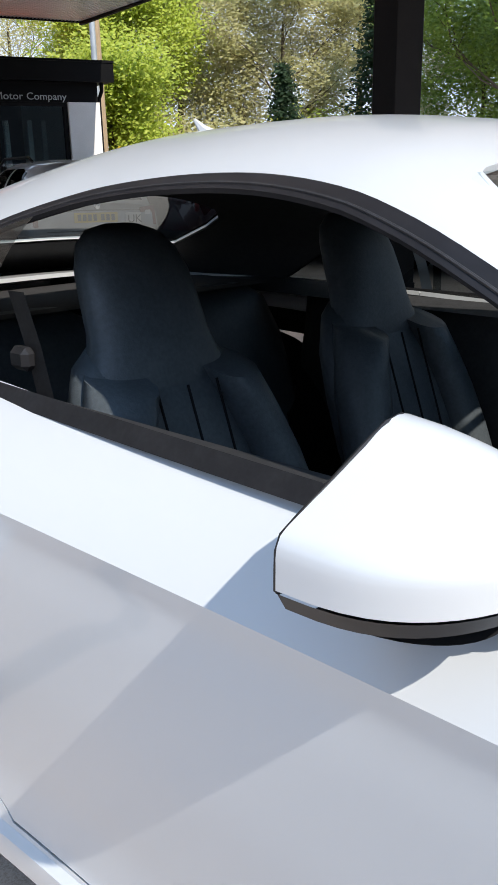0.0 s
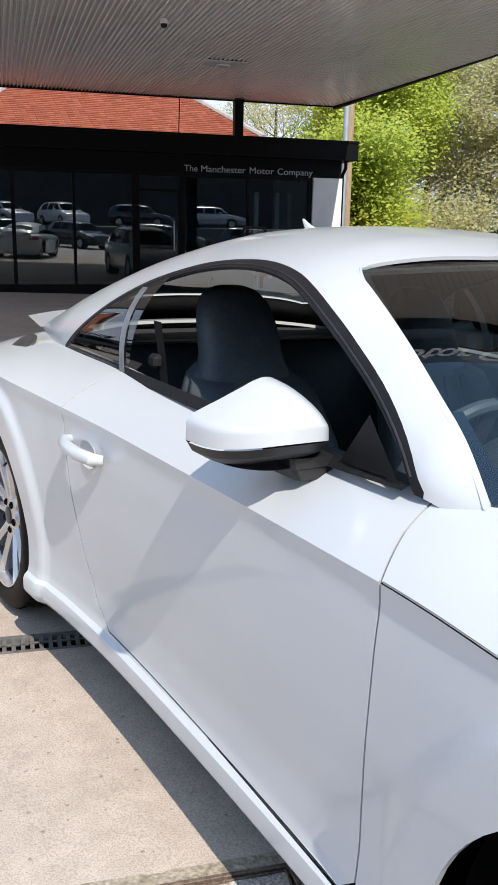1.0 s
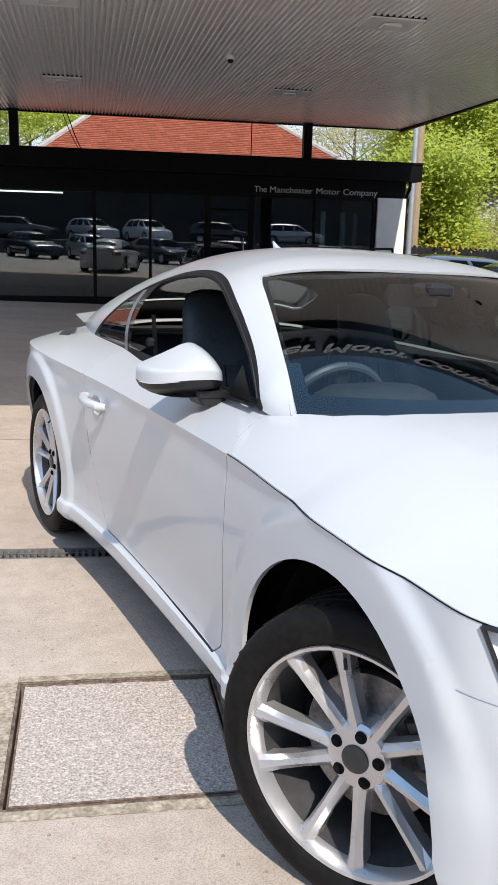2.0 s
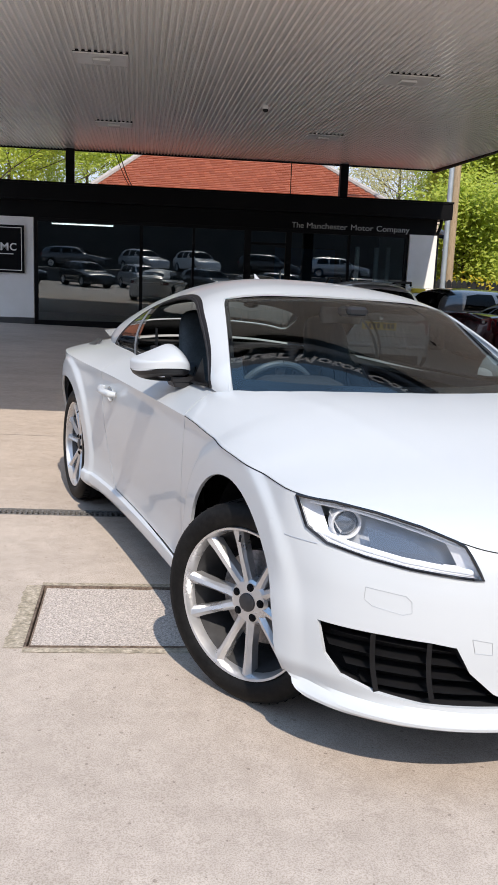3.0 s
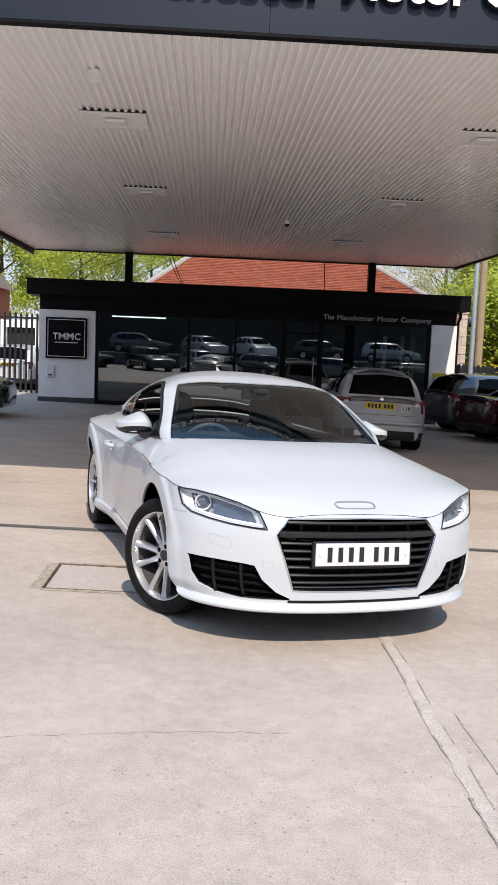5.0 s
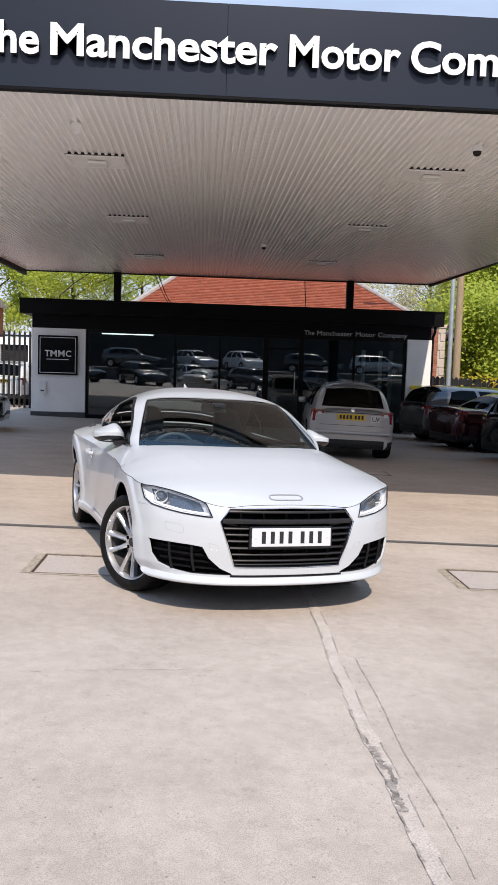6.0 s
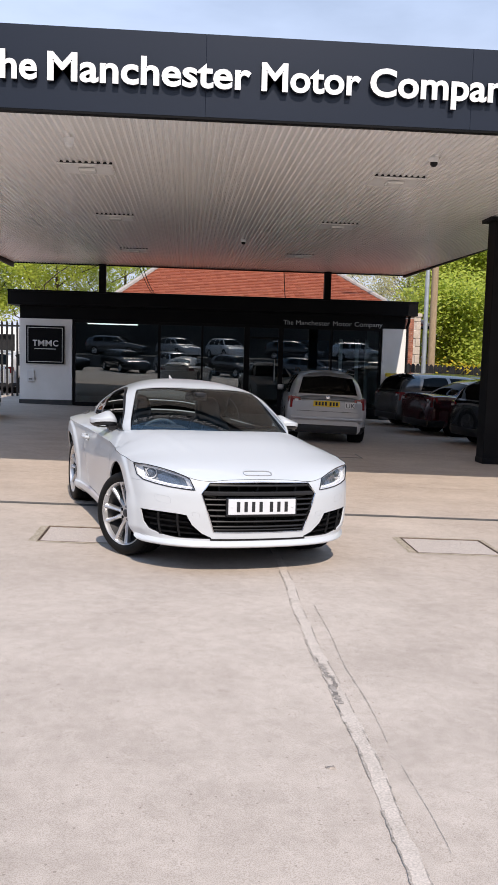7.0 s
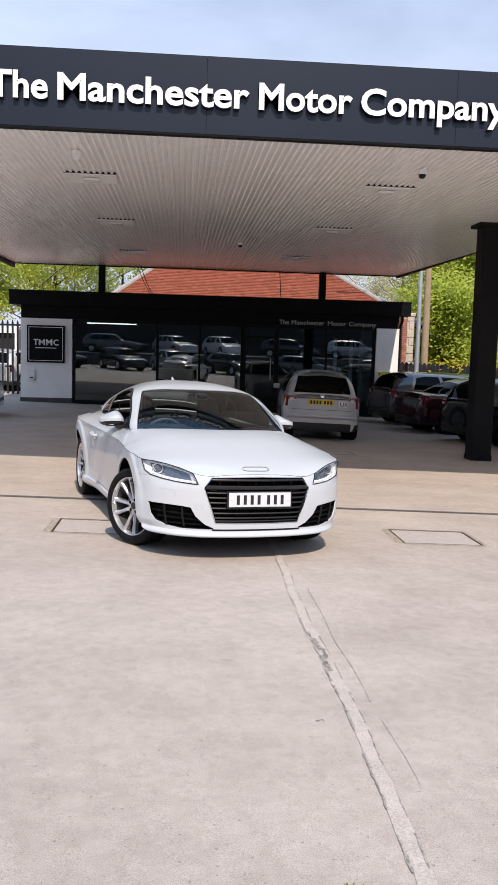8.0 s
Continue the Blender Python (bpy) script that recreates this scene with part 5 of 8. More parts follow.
def rim(b, depth=0.012):
    """Folds every open edge inwards, so that a panel has thickness."""
    b.normal_update()
    edges = [e for e in b.edges if len(e.link_faces) == 1]
    inner = {}
    for e in edges:
        for v in e.verts:
            if v not in inner:
                inner[v] = b.verts.new(v.co - v.normal * depth)
    for e in edges:
        f = e.link_faces[0]
        a, c = e.verts
        loop = [l for l in f.loops if l.edge == e][0]
        a, c = loop.vert, loop.link_loop_next.vert
        try:
            b.faces.new((c, a, inner[a], inner[c]))
        except ValueError:
            pass


def mirrored(b):
    nb = b.copy()
    for v in nb.verts:
        v.co.y = -v.co.y
    for f in nb.faces:
        f.normal_flip()
    return nb


def whole(b):
    """Both halves in one mesh."""
    merge(b, mirrored(b))
    bmesh.ops.remove_doubles(b, verts=b.verts, dist=2e-4)
    return b


def panel(name, b, parent, label="", both=False, material=None, depth=0.012, sides=False, angle=24):
    material = material or M_PAINT
    bmesh.ops.remove_doubles(b, verts=b.verts, dist=1e-5)
    outward(b)
    if both:
        whole(b)
        outward(b)
    if depth:
        rim(b, depth)
    if sides:
        m = mirrored(b)
        part(name, m, material, parent, label, smooth=True, angle=angle)
    return part(name, b, material, parent, label, smooth=True, angle=angle)


# outlines
DOOR = [(-.545, .827), (-.580, .880), (-.612, .96), (-1.842, .96), (-1.862, .814), (-1.815, .62), (-1.745, .44), (-1.675, .33), (-1.60, .284), (-.60, .270), (-.565, .30), (-.552, .60)]
WINDOW = [(-2.362, .935), (-2.255, 1.000), (-2.15, 1.060), (-2.05, 1.113), (-1.91, 1.172), (-1.72, 1.221), (-1.58, 1.240), (-1.43, 1.249), (-1.30, 1.247), (-1.17, 1.232), (-1.08, 1.209), (-1.0, 1.180), (-.87, 1.120), (-.75, 1.057), (-.655, .99), (-.600, .930), (-.600, .88), (-2.362, .88)]
WINDOW_IN = [(-2.31, .935), (-2.24, .983), (-2.145, 1.038), (-2.05, 1.090), (-1.91, 1.149), (-1.72, 1.197), (-1.58, 1.215), (-1.43, 1.223), (-1.30, 1.220), (-1.17, 1.204), (-1.08, 1.181), (-1.0, 1.152), (-.88, 1.092), (-.77, 1.031), (-.68, .968), (-.645, .930), (-.66, .90), (-2.30, .90)]


def rounded(poly, lo, hi, n=4):
    """Runs a smooth curve through the points lo to hi of a polygon."""
    pts = poly[lo:hi + 1]
    ts = [0.0]
    for a, b in zip(pts, pts[1:]):
        ts.append(ts[-1] + math.hypot(b[0] - a[0], b[1] - a[1]))
    cu, cv = catmull(ts, [p[0] for p in pts]), catmull(ts, [p[1] for p in pts])
    m = (len(pts) - 1) * n
    return poly[:lo] + [(cu(ts[-1] * k / m), cv(ts[-1] * k / m)) for k in range(m + 1)] + poly[hi + 1:]


WINDOW = rounded(WINDOW, 0, 15)
WINDOW_IN = grow(WINDOW, -0.019)
HEAD = [(-.862, .768), (-.79, .767), (-.70, .752), (-.61, .730), (-.535, .702), (-.517, .691), (-.486, .615), (-.55, .619), (-.65, .628), (-.74, .642), (-.812, .660), (-.845, .69)]
GRILLE = [(0, .680), (-.383, .672), (-.442, .592), (-.348, .318), (0, .316)]
FOG = [(-.826, .449), (-.70, .447), (-.60, .442), (-.540, .434), (-.500, .365), (-.43, .305), (-.36, .274), (-.36, .264), (-.60, .264), (-.70, .277), (-.775, .308), (-.808, .358)]
SCREEN = [(-.05, 0), (-.05, -.80), (-.507, -.80), (-.507, -.713), (-.60, -.690), (-.75, -.645), (-.90, -.600), (-1.015, -.566), (-1.045, -.548), (-1.050, -.525), (-1.030, -.44), (-.995, -.25), (-.985, 0)]
REARW = [(-2.36, 0), (-2.365, -.25), (-2.38, -.42), (-2.42, -.475), (-2.50, -.50), (-2.66, -.515), (-2.70, -.49), (-2.72, -.25), (-2.725, 0)]


BONNET_END = [(-.275, 0), (-.283, .2), (-.308, .4), (-.35, .55), (-.42, .655), (-.505, .706)]
# windscreen: foot and head of its middle line, and its edge along the pillars
PILLAR_X = [-.507, -.60, -.75, -.90, -1.015, -1.045]
PILLAR_Y = [.713, .690, .645, .600, .566, .550]


def cabin_height(x, y):
    n = NN(x)
    r = max(0, 1 - min(1, abs(y) / YB(x)) ** n) ** (1 / n)
    return ZB(x) + (ROOF(x) - ZB(x)) * r


PILLAR_T = [0, .18, .45, .73, .945, 1]
pillar_x, pillar_y = spline(PILLAR_T, PILLAR_X), spline(PILLAR_T, [y + 0.003 for y in PILLAR_Y])
pillar_z = spline(PILLAR_T, [cabin_height(x, y) - 0.003 for x, y in zip(PILLAR_X, PILLAR_Y)])


def screen_pt(u, v):
    """Windscreen surface: u across from -1 to 1, v from foot to head."""
    xc, xe = -.355 - .61 * v, pillar_x(v)
    x, y = xc + (xe - xc) * abs(u) ** 2.2, pillar_y(v) * u
    d = -x
    z = .609 + .8307 * d - .1455 * d * d - .101 * y * y + .0365 * y ** 4 - .134 * d * y * y
    return Vector((x, y, z))


def screen_moulding(side):
    """White return between the pillar and the glass."""
    rows = []
    b = bmesh.new()
    for k in range(31):
        v = k / 30
        x, y = pillar_x(v), pillar_y(v)
        g = screen_pt(side, v)
        rows.append([b.verts.new((x - 0.004, side * (y + 0.006), cabin_height(x, y) - 0.002)), b.verts.new(g + Vector((0.004, -side * 0.004, 0.001)))])
    for r0, r1 in zip(rows, rows[1:]):
        b.faces.new((r0[0], r1[0], r1[1], r0[1]))
    bmesh.ops.recalc_face_normals(b, faces=b.faces)
    return b


def build_shell():
    # -- lower walls --
    ss = [PERIM * k / 340 for k in range(341)]
    n = 62
    b = bmesh.new()
    rows = []
    for s in ss:
        x = fx(s)
        f = sm(0.05, 0.33, x)
        zb = 0.155 * (1 - f) + (0.195 + 0.016 * sm(0.62, 0.36, x)) * f
        zt = top_of(x)
        rows.append([b.verts.new(wall(s, zb + (zt - zb) * (k / n))) for k in range(n + 1)])
    for r0, r1 in zip(rows, rows[1:]):
        for k in range(n):
            b.faces.new((r0[k], r1[k], r1[k + 1], r0[k + 1]))
    # wheel arches
    for w in WHEELS:
        arch = [(w + (FRONT_R if w == 0 and a < 15 else ARCH) * math.cos(math.pi * a / 30), WZ + ARCH * math.sin(math.pi * a / 30)) for a in range(31)] + [(w - ARCH - 0.004, 0.10)] + ([(0.60, 0.10), (0.52, 0.188), (0.43, 0.222), (0.375, 0.262)] if w == 0 else [(w + ARCH + 0.004, 0.10)])
        cut(b, arch, "side", lambda c: abs(c.y) > 0.6)
        take(b, lambda c: abs(c.y) > 0.6 and in_poly(arch, c.x, c.z)).free()
    # front openings
    front = lambda c: c.x > 0.2
    for poly in (HEAD, GRILLE, FOG):
        p2 = [(0.02 if y == 0 else y, z) for y, z in poly]
        cut(b, p2, "front", front)
        take(b, lambda c: front(c) and in_poly(p2, c.y, c.z)).free()
    # door
    dl, ds = grow(DOOR, 0.0022), grow(DOOR, -0.0022)
    side = lambda c: c.y < -0.6
    for poly in (dl, ds):
        cut(b, poly, "side", side)
    door_low = take(b, lambda c: side(c) and in_poly(ds, c.x, c.z))
    take(b, lambda c: side(c) and in_poly(dl, c.x, c.z)).free()
    # seams: bumper to wing in front and behind, sill line
    cut(b, [(0.30, .652), (0.45, .652), (0.45, .4), (0.30, .4)], "side", lambda c: c.x > 0.2)
    front_b = take(b, lambda c: c.x > 0.20 and (c.z < 0.652 or c.x > 0.45) and c.x > 0.30)
    wing = take(b, lambda c: c.x > -0.62)
    rear_b = take(b, lambda c: c.x < -2.90)
    # -- bonnet, shoulders, deck --
    x_front, x_back = junction(0).x - 2e-4, junction(PERIM).x + 2e-4
    xs = [x_front + (x_back - x_front) * k / 240 for k in range(241)]
    u = bmesh.new()
    rows = []
    m = 34
    for x in xs:
        ye, ze = edge_at(x)
        edge_table[round(x, 4)] = (ye, ze)
        row = []
        for k in range(m + 1):
            q = 1 - (1 - k / m) ** 1.6
            y = -ye * q
            row.append(u.verts.new((x, y, upper(x, y))))
        rows.append(row)
    for r0, r1 in zip(rows, rows[1:]):
        for k in range(m):
            u.faces.new((r0[k], r1[k], r1[k + 1], r0[k + 1]))
    # opening for the cabin
    base = [(x, -y) for x, y in BONNET_END] + [(-.60, -.725), (-1.2, -.712), (-1.83, -.688), (-2.36, -.662), (-2.6, -.6), (-2.72, -.3), (-2.72, 0)]
    cut(u, base, "top")
    take(u, lambda c: in_poly(base, c.x, c.y)).free()
    for poly in (dl, ds):
        cut(u, poly, "side", side)
    door_top = take(u, lambda c: side(c) and in_poly(ds, c.x, c.z))
    take(u, lambda c: side(c) and in_poly(dl, c.x, c.z) and c.x > -1.9).free()
    gap = [(-.545, .827), (-.612, .96), (-.54, 1.0), (.9, 1.0), (.9, .5), (0.32, .72)]
    bonnet = take(u, lambda c: c.x > -0.60)
    # bonnet stands a shut line above the wings and grille
    for v in bonnet.verts:
        ye = (edge_table.get(round(v.co.x, 4)) or edge_at(v.co.x))[0]
        if v.co.y < -ye + 0.0005:
            v.co.y += 0.0035
            v.co.z += 0.002
    quarter = u
    merge(door_low, door_top)
    panel("door", door_low, coupe, "white car door with a sharp shoulder crease", sides=True)
    panel("front_wing", wing, coupe, "white front wing with flared arch", sides=True)
    panel("front_bumper", front_b, coupe, "white front bumper", both=True)
    panel("rear_bumper", rear_b, coupe, "white rear bumper", both=True)
    panel("bonnet", bonnet, coupe, "white clamshell bonnet", both=True, depth=0)
    merge(b, quarter)
    panel("rear_quarter", b, coupe, "white rear quarter", both=True)
    # -- greenhouse --
    gxs = [-.13 - 2.95 * k / 170 for k in range(171)]
    g = grid_bm(lambda x, a: cabin(x, a), gxs, [1 - (1 - k / 44) ** 1.15 for k in range(45)])
    cut(g, WINDOW, "side")
    cut(g, WINDOW_IN, "side")
    cut(g, SCREEN, "top")
    cut(g, REARW, "top")
    take(g, lambda c: in_poly(SCREEN, c.x, c.y)).free()
    us, vs_ = [-1 + 2 * k / 48 for k in range(49)], [k / 30 for k in range(31)]
    screen = grid_bm(screen_pt, us, vs_)
    border = grid_bm(lambda u, v: screen_pt(u, v) - Vector((0.003, 0, 0.005)), us, [k / 60 for k in range(61)])
    hole = take(border, lambda c: abs(c.y) < 0.955 * pillar_y(min(max((-c.x - .42) / .62, 0), 1)) and screen_pt(c.y / .71, .15).z < c.z < screen_pt(c.y / .58, .955).z)
    hole.free()
    outward(border)
    part("screen_border", border, M_GLOSSBLK, coupe, "black printed edge of the windscreen", smooth=True)
    for sd in (-1, 1):
        part("screen_moulding", screen_moulding(sd), M_PAINT, coupe, "white inner edge of the screen pillar", smooth=True)
    # black scuttle panel between bonnet and glass
    n_ = len(BONNET_END) - 1
    be_x, be_y = spline([k / n_ for k in range(n_ + 1)], [p[0] for p in BONNET_END]), spline([k / n_ for k in range(n_ + 1)], [p[1] for p in BONNET_END])

    def scuttle(w, t):
        a = Vector((be_x(abs(w)) + 0.02, be_y(abs(w)) * (1 if w > 0 else -1), 0))
        a.z = upper(a.x, a.y) - 0.022
        return a.lerp(screen_pt(w * 0.985, 0.0) + Vector((0, 0, -0.004)), t)
    sc = grid_bm(scuttle, [-1 + 2 * k / 40 for k in range(41)], [0, 0.5, 1])
    bmesh.ops.recalc_face_normals(sc, faces=sc.faces)
    part("scuttle", sc, M_TRIM, coupe, "black plastic scuttle panel", smooth=True)
    rear_glass = take(g, lambda c: in_poly(REARW, c.x, c.y))
    opening = take(g, lambda c: in_poly(WINDOW_IN, c.x, c.z))
    seal = take(g, lambda c: in_poly(WINDOW, c.x, c.z) and c.z > ZB(c.x) - 0.001)
    quarter_glass = take(opening, lambda c: c.x < -1.80)
    pil = take(opening, lambda c: c.x < -1.9)
    pil.free()
    opening.free()
    panel("roof", g, coupe, "white curved roof with screen pillars", both=True, depth=0.008)
    panel("window_seal", seal, coupe, "black rubber window surround", material=M_SEAL, sides=True, depth=0.008)
    for nm, mesh, mt, lb in (("windscreen", screen, M_SCREEN, "reflecting windscreen"), ("rear_window", rear_glass, M_SIDEG, "dark rear window")):
        outward(mesh)
        if nm == "rear_window":
            whole(mesh)
            outward(mesh)
            for v in mesh.verts:
                v.co -= v.normal * 0.004
        ob = part(nm, mesh, mt, coupe, lb, smooth=True)
        ob.visible_shadow = False
    outward(quarter_glass)
    for mesh in (mirrored(quarter_glass), quarter_glass):
        ob = part("quarter_light", mesh, M_SIDEG, coupe, "small dark rear side window", smooth=True)
        ob.visible_shadow = False
    # door glass on the far side only; the near one is wound down
    far = grid_bm(lambda x, a: cabin(x, a), [-.62 - 1.2 * k / 40 for k in range(41)], [k / 20 * 0.62 for k in range(21)])
    cut(far, WINDOW_IN, "side")
    fg = take(far, lambda c: in_poly(WINDOW_IN, c.x, c.z))
    far.free()
    fg2 = mirrored(fg)
    fg.free()
    ob = part("door_glass", fg2, M_SIDEG, coupe, "tinted passenger door glass", smooth=True)
    ob.visible_shadow = False


build_shell()


def on_cabin(x, z):
    """Point of the greenhouse side at (x, z), car's right."""
    n = NN(x)
    r = (z - ZB(x)) / (ROOF(x) - ZB(x))
    return Vector((x, -YB(x) * (1 - min(max(r, 0), 1) ** n) ** (1 / n), z))


def on_wall(x, z):
    lo, hi = 0.0, PERIM
    for _ in range(40):
        m = (lo + hi) / 2
        lo, hi = (m, hi) if wall(m, z).x > x else (lo, m)
    return wall(lo, z)


def on_front(y, z):
    """Point of the front end at lateral y (car's right, y < 0) and height z."""
    lo, hi = 0.0, PERIM * 0.4
    for _ in range(40):
        m = (lo + hi) / 2
        lo, hi = (m, hi) if wall(m, z).y > y else (lo, m)
    return wall(lo, z)


def both_sides(name, fn, material, parent=None, label="", smooth=False, angle=32):
    b = fn()
    m = mirrored(b)
    out = []
    for mesh in (b, m):
        bmesh.ops.recalc_face_normals(mesh, faces=mesh.faces)
        out.append(part(name, mesh, material, parent or coupe, label, smooth=smooth, angle=angle))
    return out


def band(points, offs, thick=0.004):
    """A flat band along points; offs gives the two edge offsets."""
    b = bmesh.new()
    rows = []
    for p, (o1, o2) in zip(points, offs):
        rows.append([b.verts.new(p + o1), b.verts.new(p + o2)])
    for r0, r1 in zip(rows, rows[1:]):
        b.faces.new((r0[0], r1[0], r1[1], r0[1]))
    if thick:
        bmesh.ops.solidify(b, geom=b.faces[:], thickness=thick)
    return b


def build_details():
    # dark lining behind the panels, so that the gaps read as gaps
    def lining():
        b = bmesh.new()
        rows = []
        for k in range(91):
            s = PERIM * k / 90
            x, y, n = plan(s)
            row = []
            for j in range(9):
                z = 0.17 + (top_of(x) - 0.05 - 0.17) * j / 8
                p = wall(s, z)
                row.append(b.verts.new((p.x - n[0] * 0.045, p.y + n[1] * 0.045, z)))
            rows.append(row)
        for r0, r1 in zip(rows, rows[1:]):
            for j in range(8):
                c = (r0[j].co + r1[j + 1].co) / 2
                if any(math.hypot(c.x - w, c.z - WZ) < 0.42 for w in WHEELS) and abs(c.y) > 0.6:
                    continue
                if c.x > 0.45:
                    continue
                b.faces.new((r0[j], r1[j], r1[j + 1], r0[j + 1]))
        return b
    both_sides("inner_lining", lining, M_LINER)

    # dark shut line of the bonnet along wing, lamp and grille
    def shut_line():
        P = []
        for k in range(160):
            q = PERIM * 0.5 * k / 159
            x = fx(q)
            if x < -0.545:
                break
            w_ = wall(q, top_of(x))
            P.append(w_ + Vector((0.0015, 0, 0.0005)))
        return tube_bm(P, 0.0012, 6, False)
    both_sides("bonnet_gap", shut_line, M_LINER, label="dark shut line round the bonnet")
    part("underbody", box_bm(-3.05, 0.45, -0.60, 0.60, 0.185, 0.21), M_LINER, coupe)
    part("cowl", box_bm(-0.5, 0.5, -0.55, 0.55, 0.5, 0.62), M_LINER, coupe)
    # black wheel wells
    for w in WHEELS:
        def well():
            b = bmesh.new()
            rows = []
            for k in range(25):
                a = math.radians(-12 + 204 * k / 24)
                rows.append([b.verts.new((w + 0.405 * math.cos(a), y, WZ + 0.405 * math.sin(a))) for y in (-0.80, -0.50)])
            for r0, r1 in zip(rows, rows[1:]):
                b.faces.new((r0[0], r1[0], r1[1], r0[1]))
            b.faces.new([r[1] for r in rows])
            return b
        both_sides("wheel_well", well, M_LINER)
    both_sides("seal_lip", lambda: tube_bm([on_cabin(x, z) + Vector((0, -0.001, 0)) for x, z in grow(WINDOW, -0.012) if z > 0.945 and x > -2.3], 0.0022, 6, False), M_RUBBER, label="thin ridge along the window surround", smooth=True)
    # door mirror sail and pillar strip
    def sail():
        pts = [(-.655, .935), (-.775, .930), (-.800, .935), (-.755, 1.020)]
        b = bmesh.new()
        b.faces.new([b.verts.new(on_cabin(x, z) + Vector((0, -0.004, 0))) for x, z in pts])
        bmesh.ops.solidify(b, geom=b.faces[:], thickness=0.02)
        return b
    both_sides("mirror_sail", sail, M_TRIM, label="black triangular mirror panel")

    def bpillar():
        pts = [on_cabin(-1.838 - 0.055 * k / 8, 0.925 + (1.152 - 0.925) * k / 8) for k in range(9)]
        return band(pts, [(Vector((0.017, -0.004, 0)), Vector((-0.017, -0.004, 0)))] * 9, 0.012)
    both_sides("door_pillar", bpillar, M_LAMPGREY, label="grey trim strip between the side windows")

    def beltseal():
        pts = [on_cabin(-.635 - (2.36 - .635) * k / 30, 0.930) for k in range(31)]
        return band(pts, [(Vector((0, 0.006, 0.009 * min(1, 0.3 + k / 5))), Vector((0, -0.011, -0.015 * min(1, 0.3 + k / 5)))) for k in range(31)], 0.012)
    both_sides("belt_seal", beltseal, M_RUBBER, label="black rubber belt seal")

    # door handle: recess, grip and lock cap
    def grip():
        base = on_wall(-1.70, 0.752)
        return tube_bm([(-1.585, base.y - 0.004, .751), (-1.60, base.y - 0.028, .752), (-1.66, base.y - 0.043, .7535), (-1.74, base.y - 0.043, .755), (-1.795, base.y - 0.03, .757), (-1.81, base.y - 0.004, .758)], 0.017, 12,
                       radii=[0.012, 0.017, 0.0175, 0.0175, 0.017, 0.012])
    both_sides("door_handle", grip, M_PAINT, label="white door handle", smooth=True)

    def scoop():
        base = on_wall(-1.70, 0.745)
        b = lathe_bm([(0.0, 0.006), (0.03, 0.004), (0.038, -0.003), (0.040, -0.006)], 24, "Y")
        b.transform(Matrix.Translation((-1.69, base.y, 0.742)) @ Matrix.Diagonal((1.5, 1, 0.9, 1)))
        return b
    both_sides("handle_recess", scoop, M_PAINT, smooth=True)

    # fuel flap on the right shoulder
    f = lathe_bm([(0.0, 0.004), (0.055, 0.003), (0.064, 0.0), (0.066, -0.006)], 28, "Z")
    yy = -0.755
    f.transform(Matrix.Translation((-2.62, yy, upper(-2.62, yy) + 0.002)) @ Matrix.Rotation(radians(38), 4, "X") @ Matrix.Diagonal((1.15, 0.9, 1, 1)))
    part("fuel_flap", f, M_CAPGREY, coupe, "round dark metal fuel flap", smooth=True)

    # lip spoiler standing off the deck
    sp = grid_bm(lambda u, v: (-3.02 - 0.16 * v + 0.05 * (abs(u) ** 2), u * 0.57, 0.955 + 0.03 * v - 0.03 * abs(u) ** 3), [-1 + 2 * k / 24 for k in range(25)], [k / 5 for k in range(6)])
    bmesh.ops.solidify(sp, geom=sp.faces[:], thickness=0.022)
    part("spoiler", sp, M_PAINT, coupe, "white raised rear spoiler", smooth=True)
    for y in (-0.35, 0.35):
        part("spoiler_strut", box_bm(-3.10, -3.04, y - 0.02, y + 0.02, 0.88, 0.962, 0.005), M_TRIM, coupe)
    part("aerial", tube_bm([(-1.95, 0, ROOF(-1.95) - 0.003), (-2.0, 0, ROOF(-1.95) + 0.02), (-2.03, 0, ROOF(-1.95) + 0.045)], 0.012, 8, radii=[0.02, 0.013, 0.004]), M_PAINT, coupe, smooth=True)
    # tail lamps
    def tail():
        pts = [on_wall(-2.93, .80), on_wall(-3.02, .80), on_wall(-3.10, .80), on_wall(-3.155, .80)]
        b = bmesh.new()
        rows = [[b.verts.new(on_wall(p.x, z) + Vector((-0.004, -0.004, 0))) for z in (.70, .76, .82)] for p in pts]
        for r0, r1 in zip(rows, rows[1:]):
            for k in range(2):
                b.faces.new((r0[k], r1[k], r1[k + 1], r0[k + 1]))
        bmesh.ops.solidify(b, geom=b.faces[:], thickness=0.02)
        return b
    both_sides("tail_lamp", tail, M_TAILRED, label="red tail lamp")
    # wipers at the foot of the screen
    for u0, u1 in ((-0.80, -0.02), (0.05, 0.83)):
        pts = [screen_pt(u0 + (u1 - u0) * k / 10, 0.02 + 0.045 * k / 10) + Vector((0.004, 0, 0.011)) for k in range(11)]
        part("wiper", tube_bm(pts, 0.007, 6), M_TRIM, coupe, "black wiper blade")


build_details()


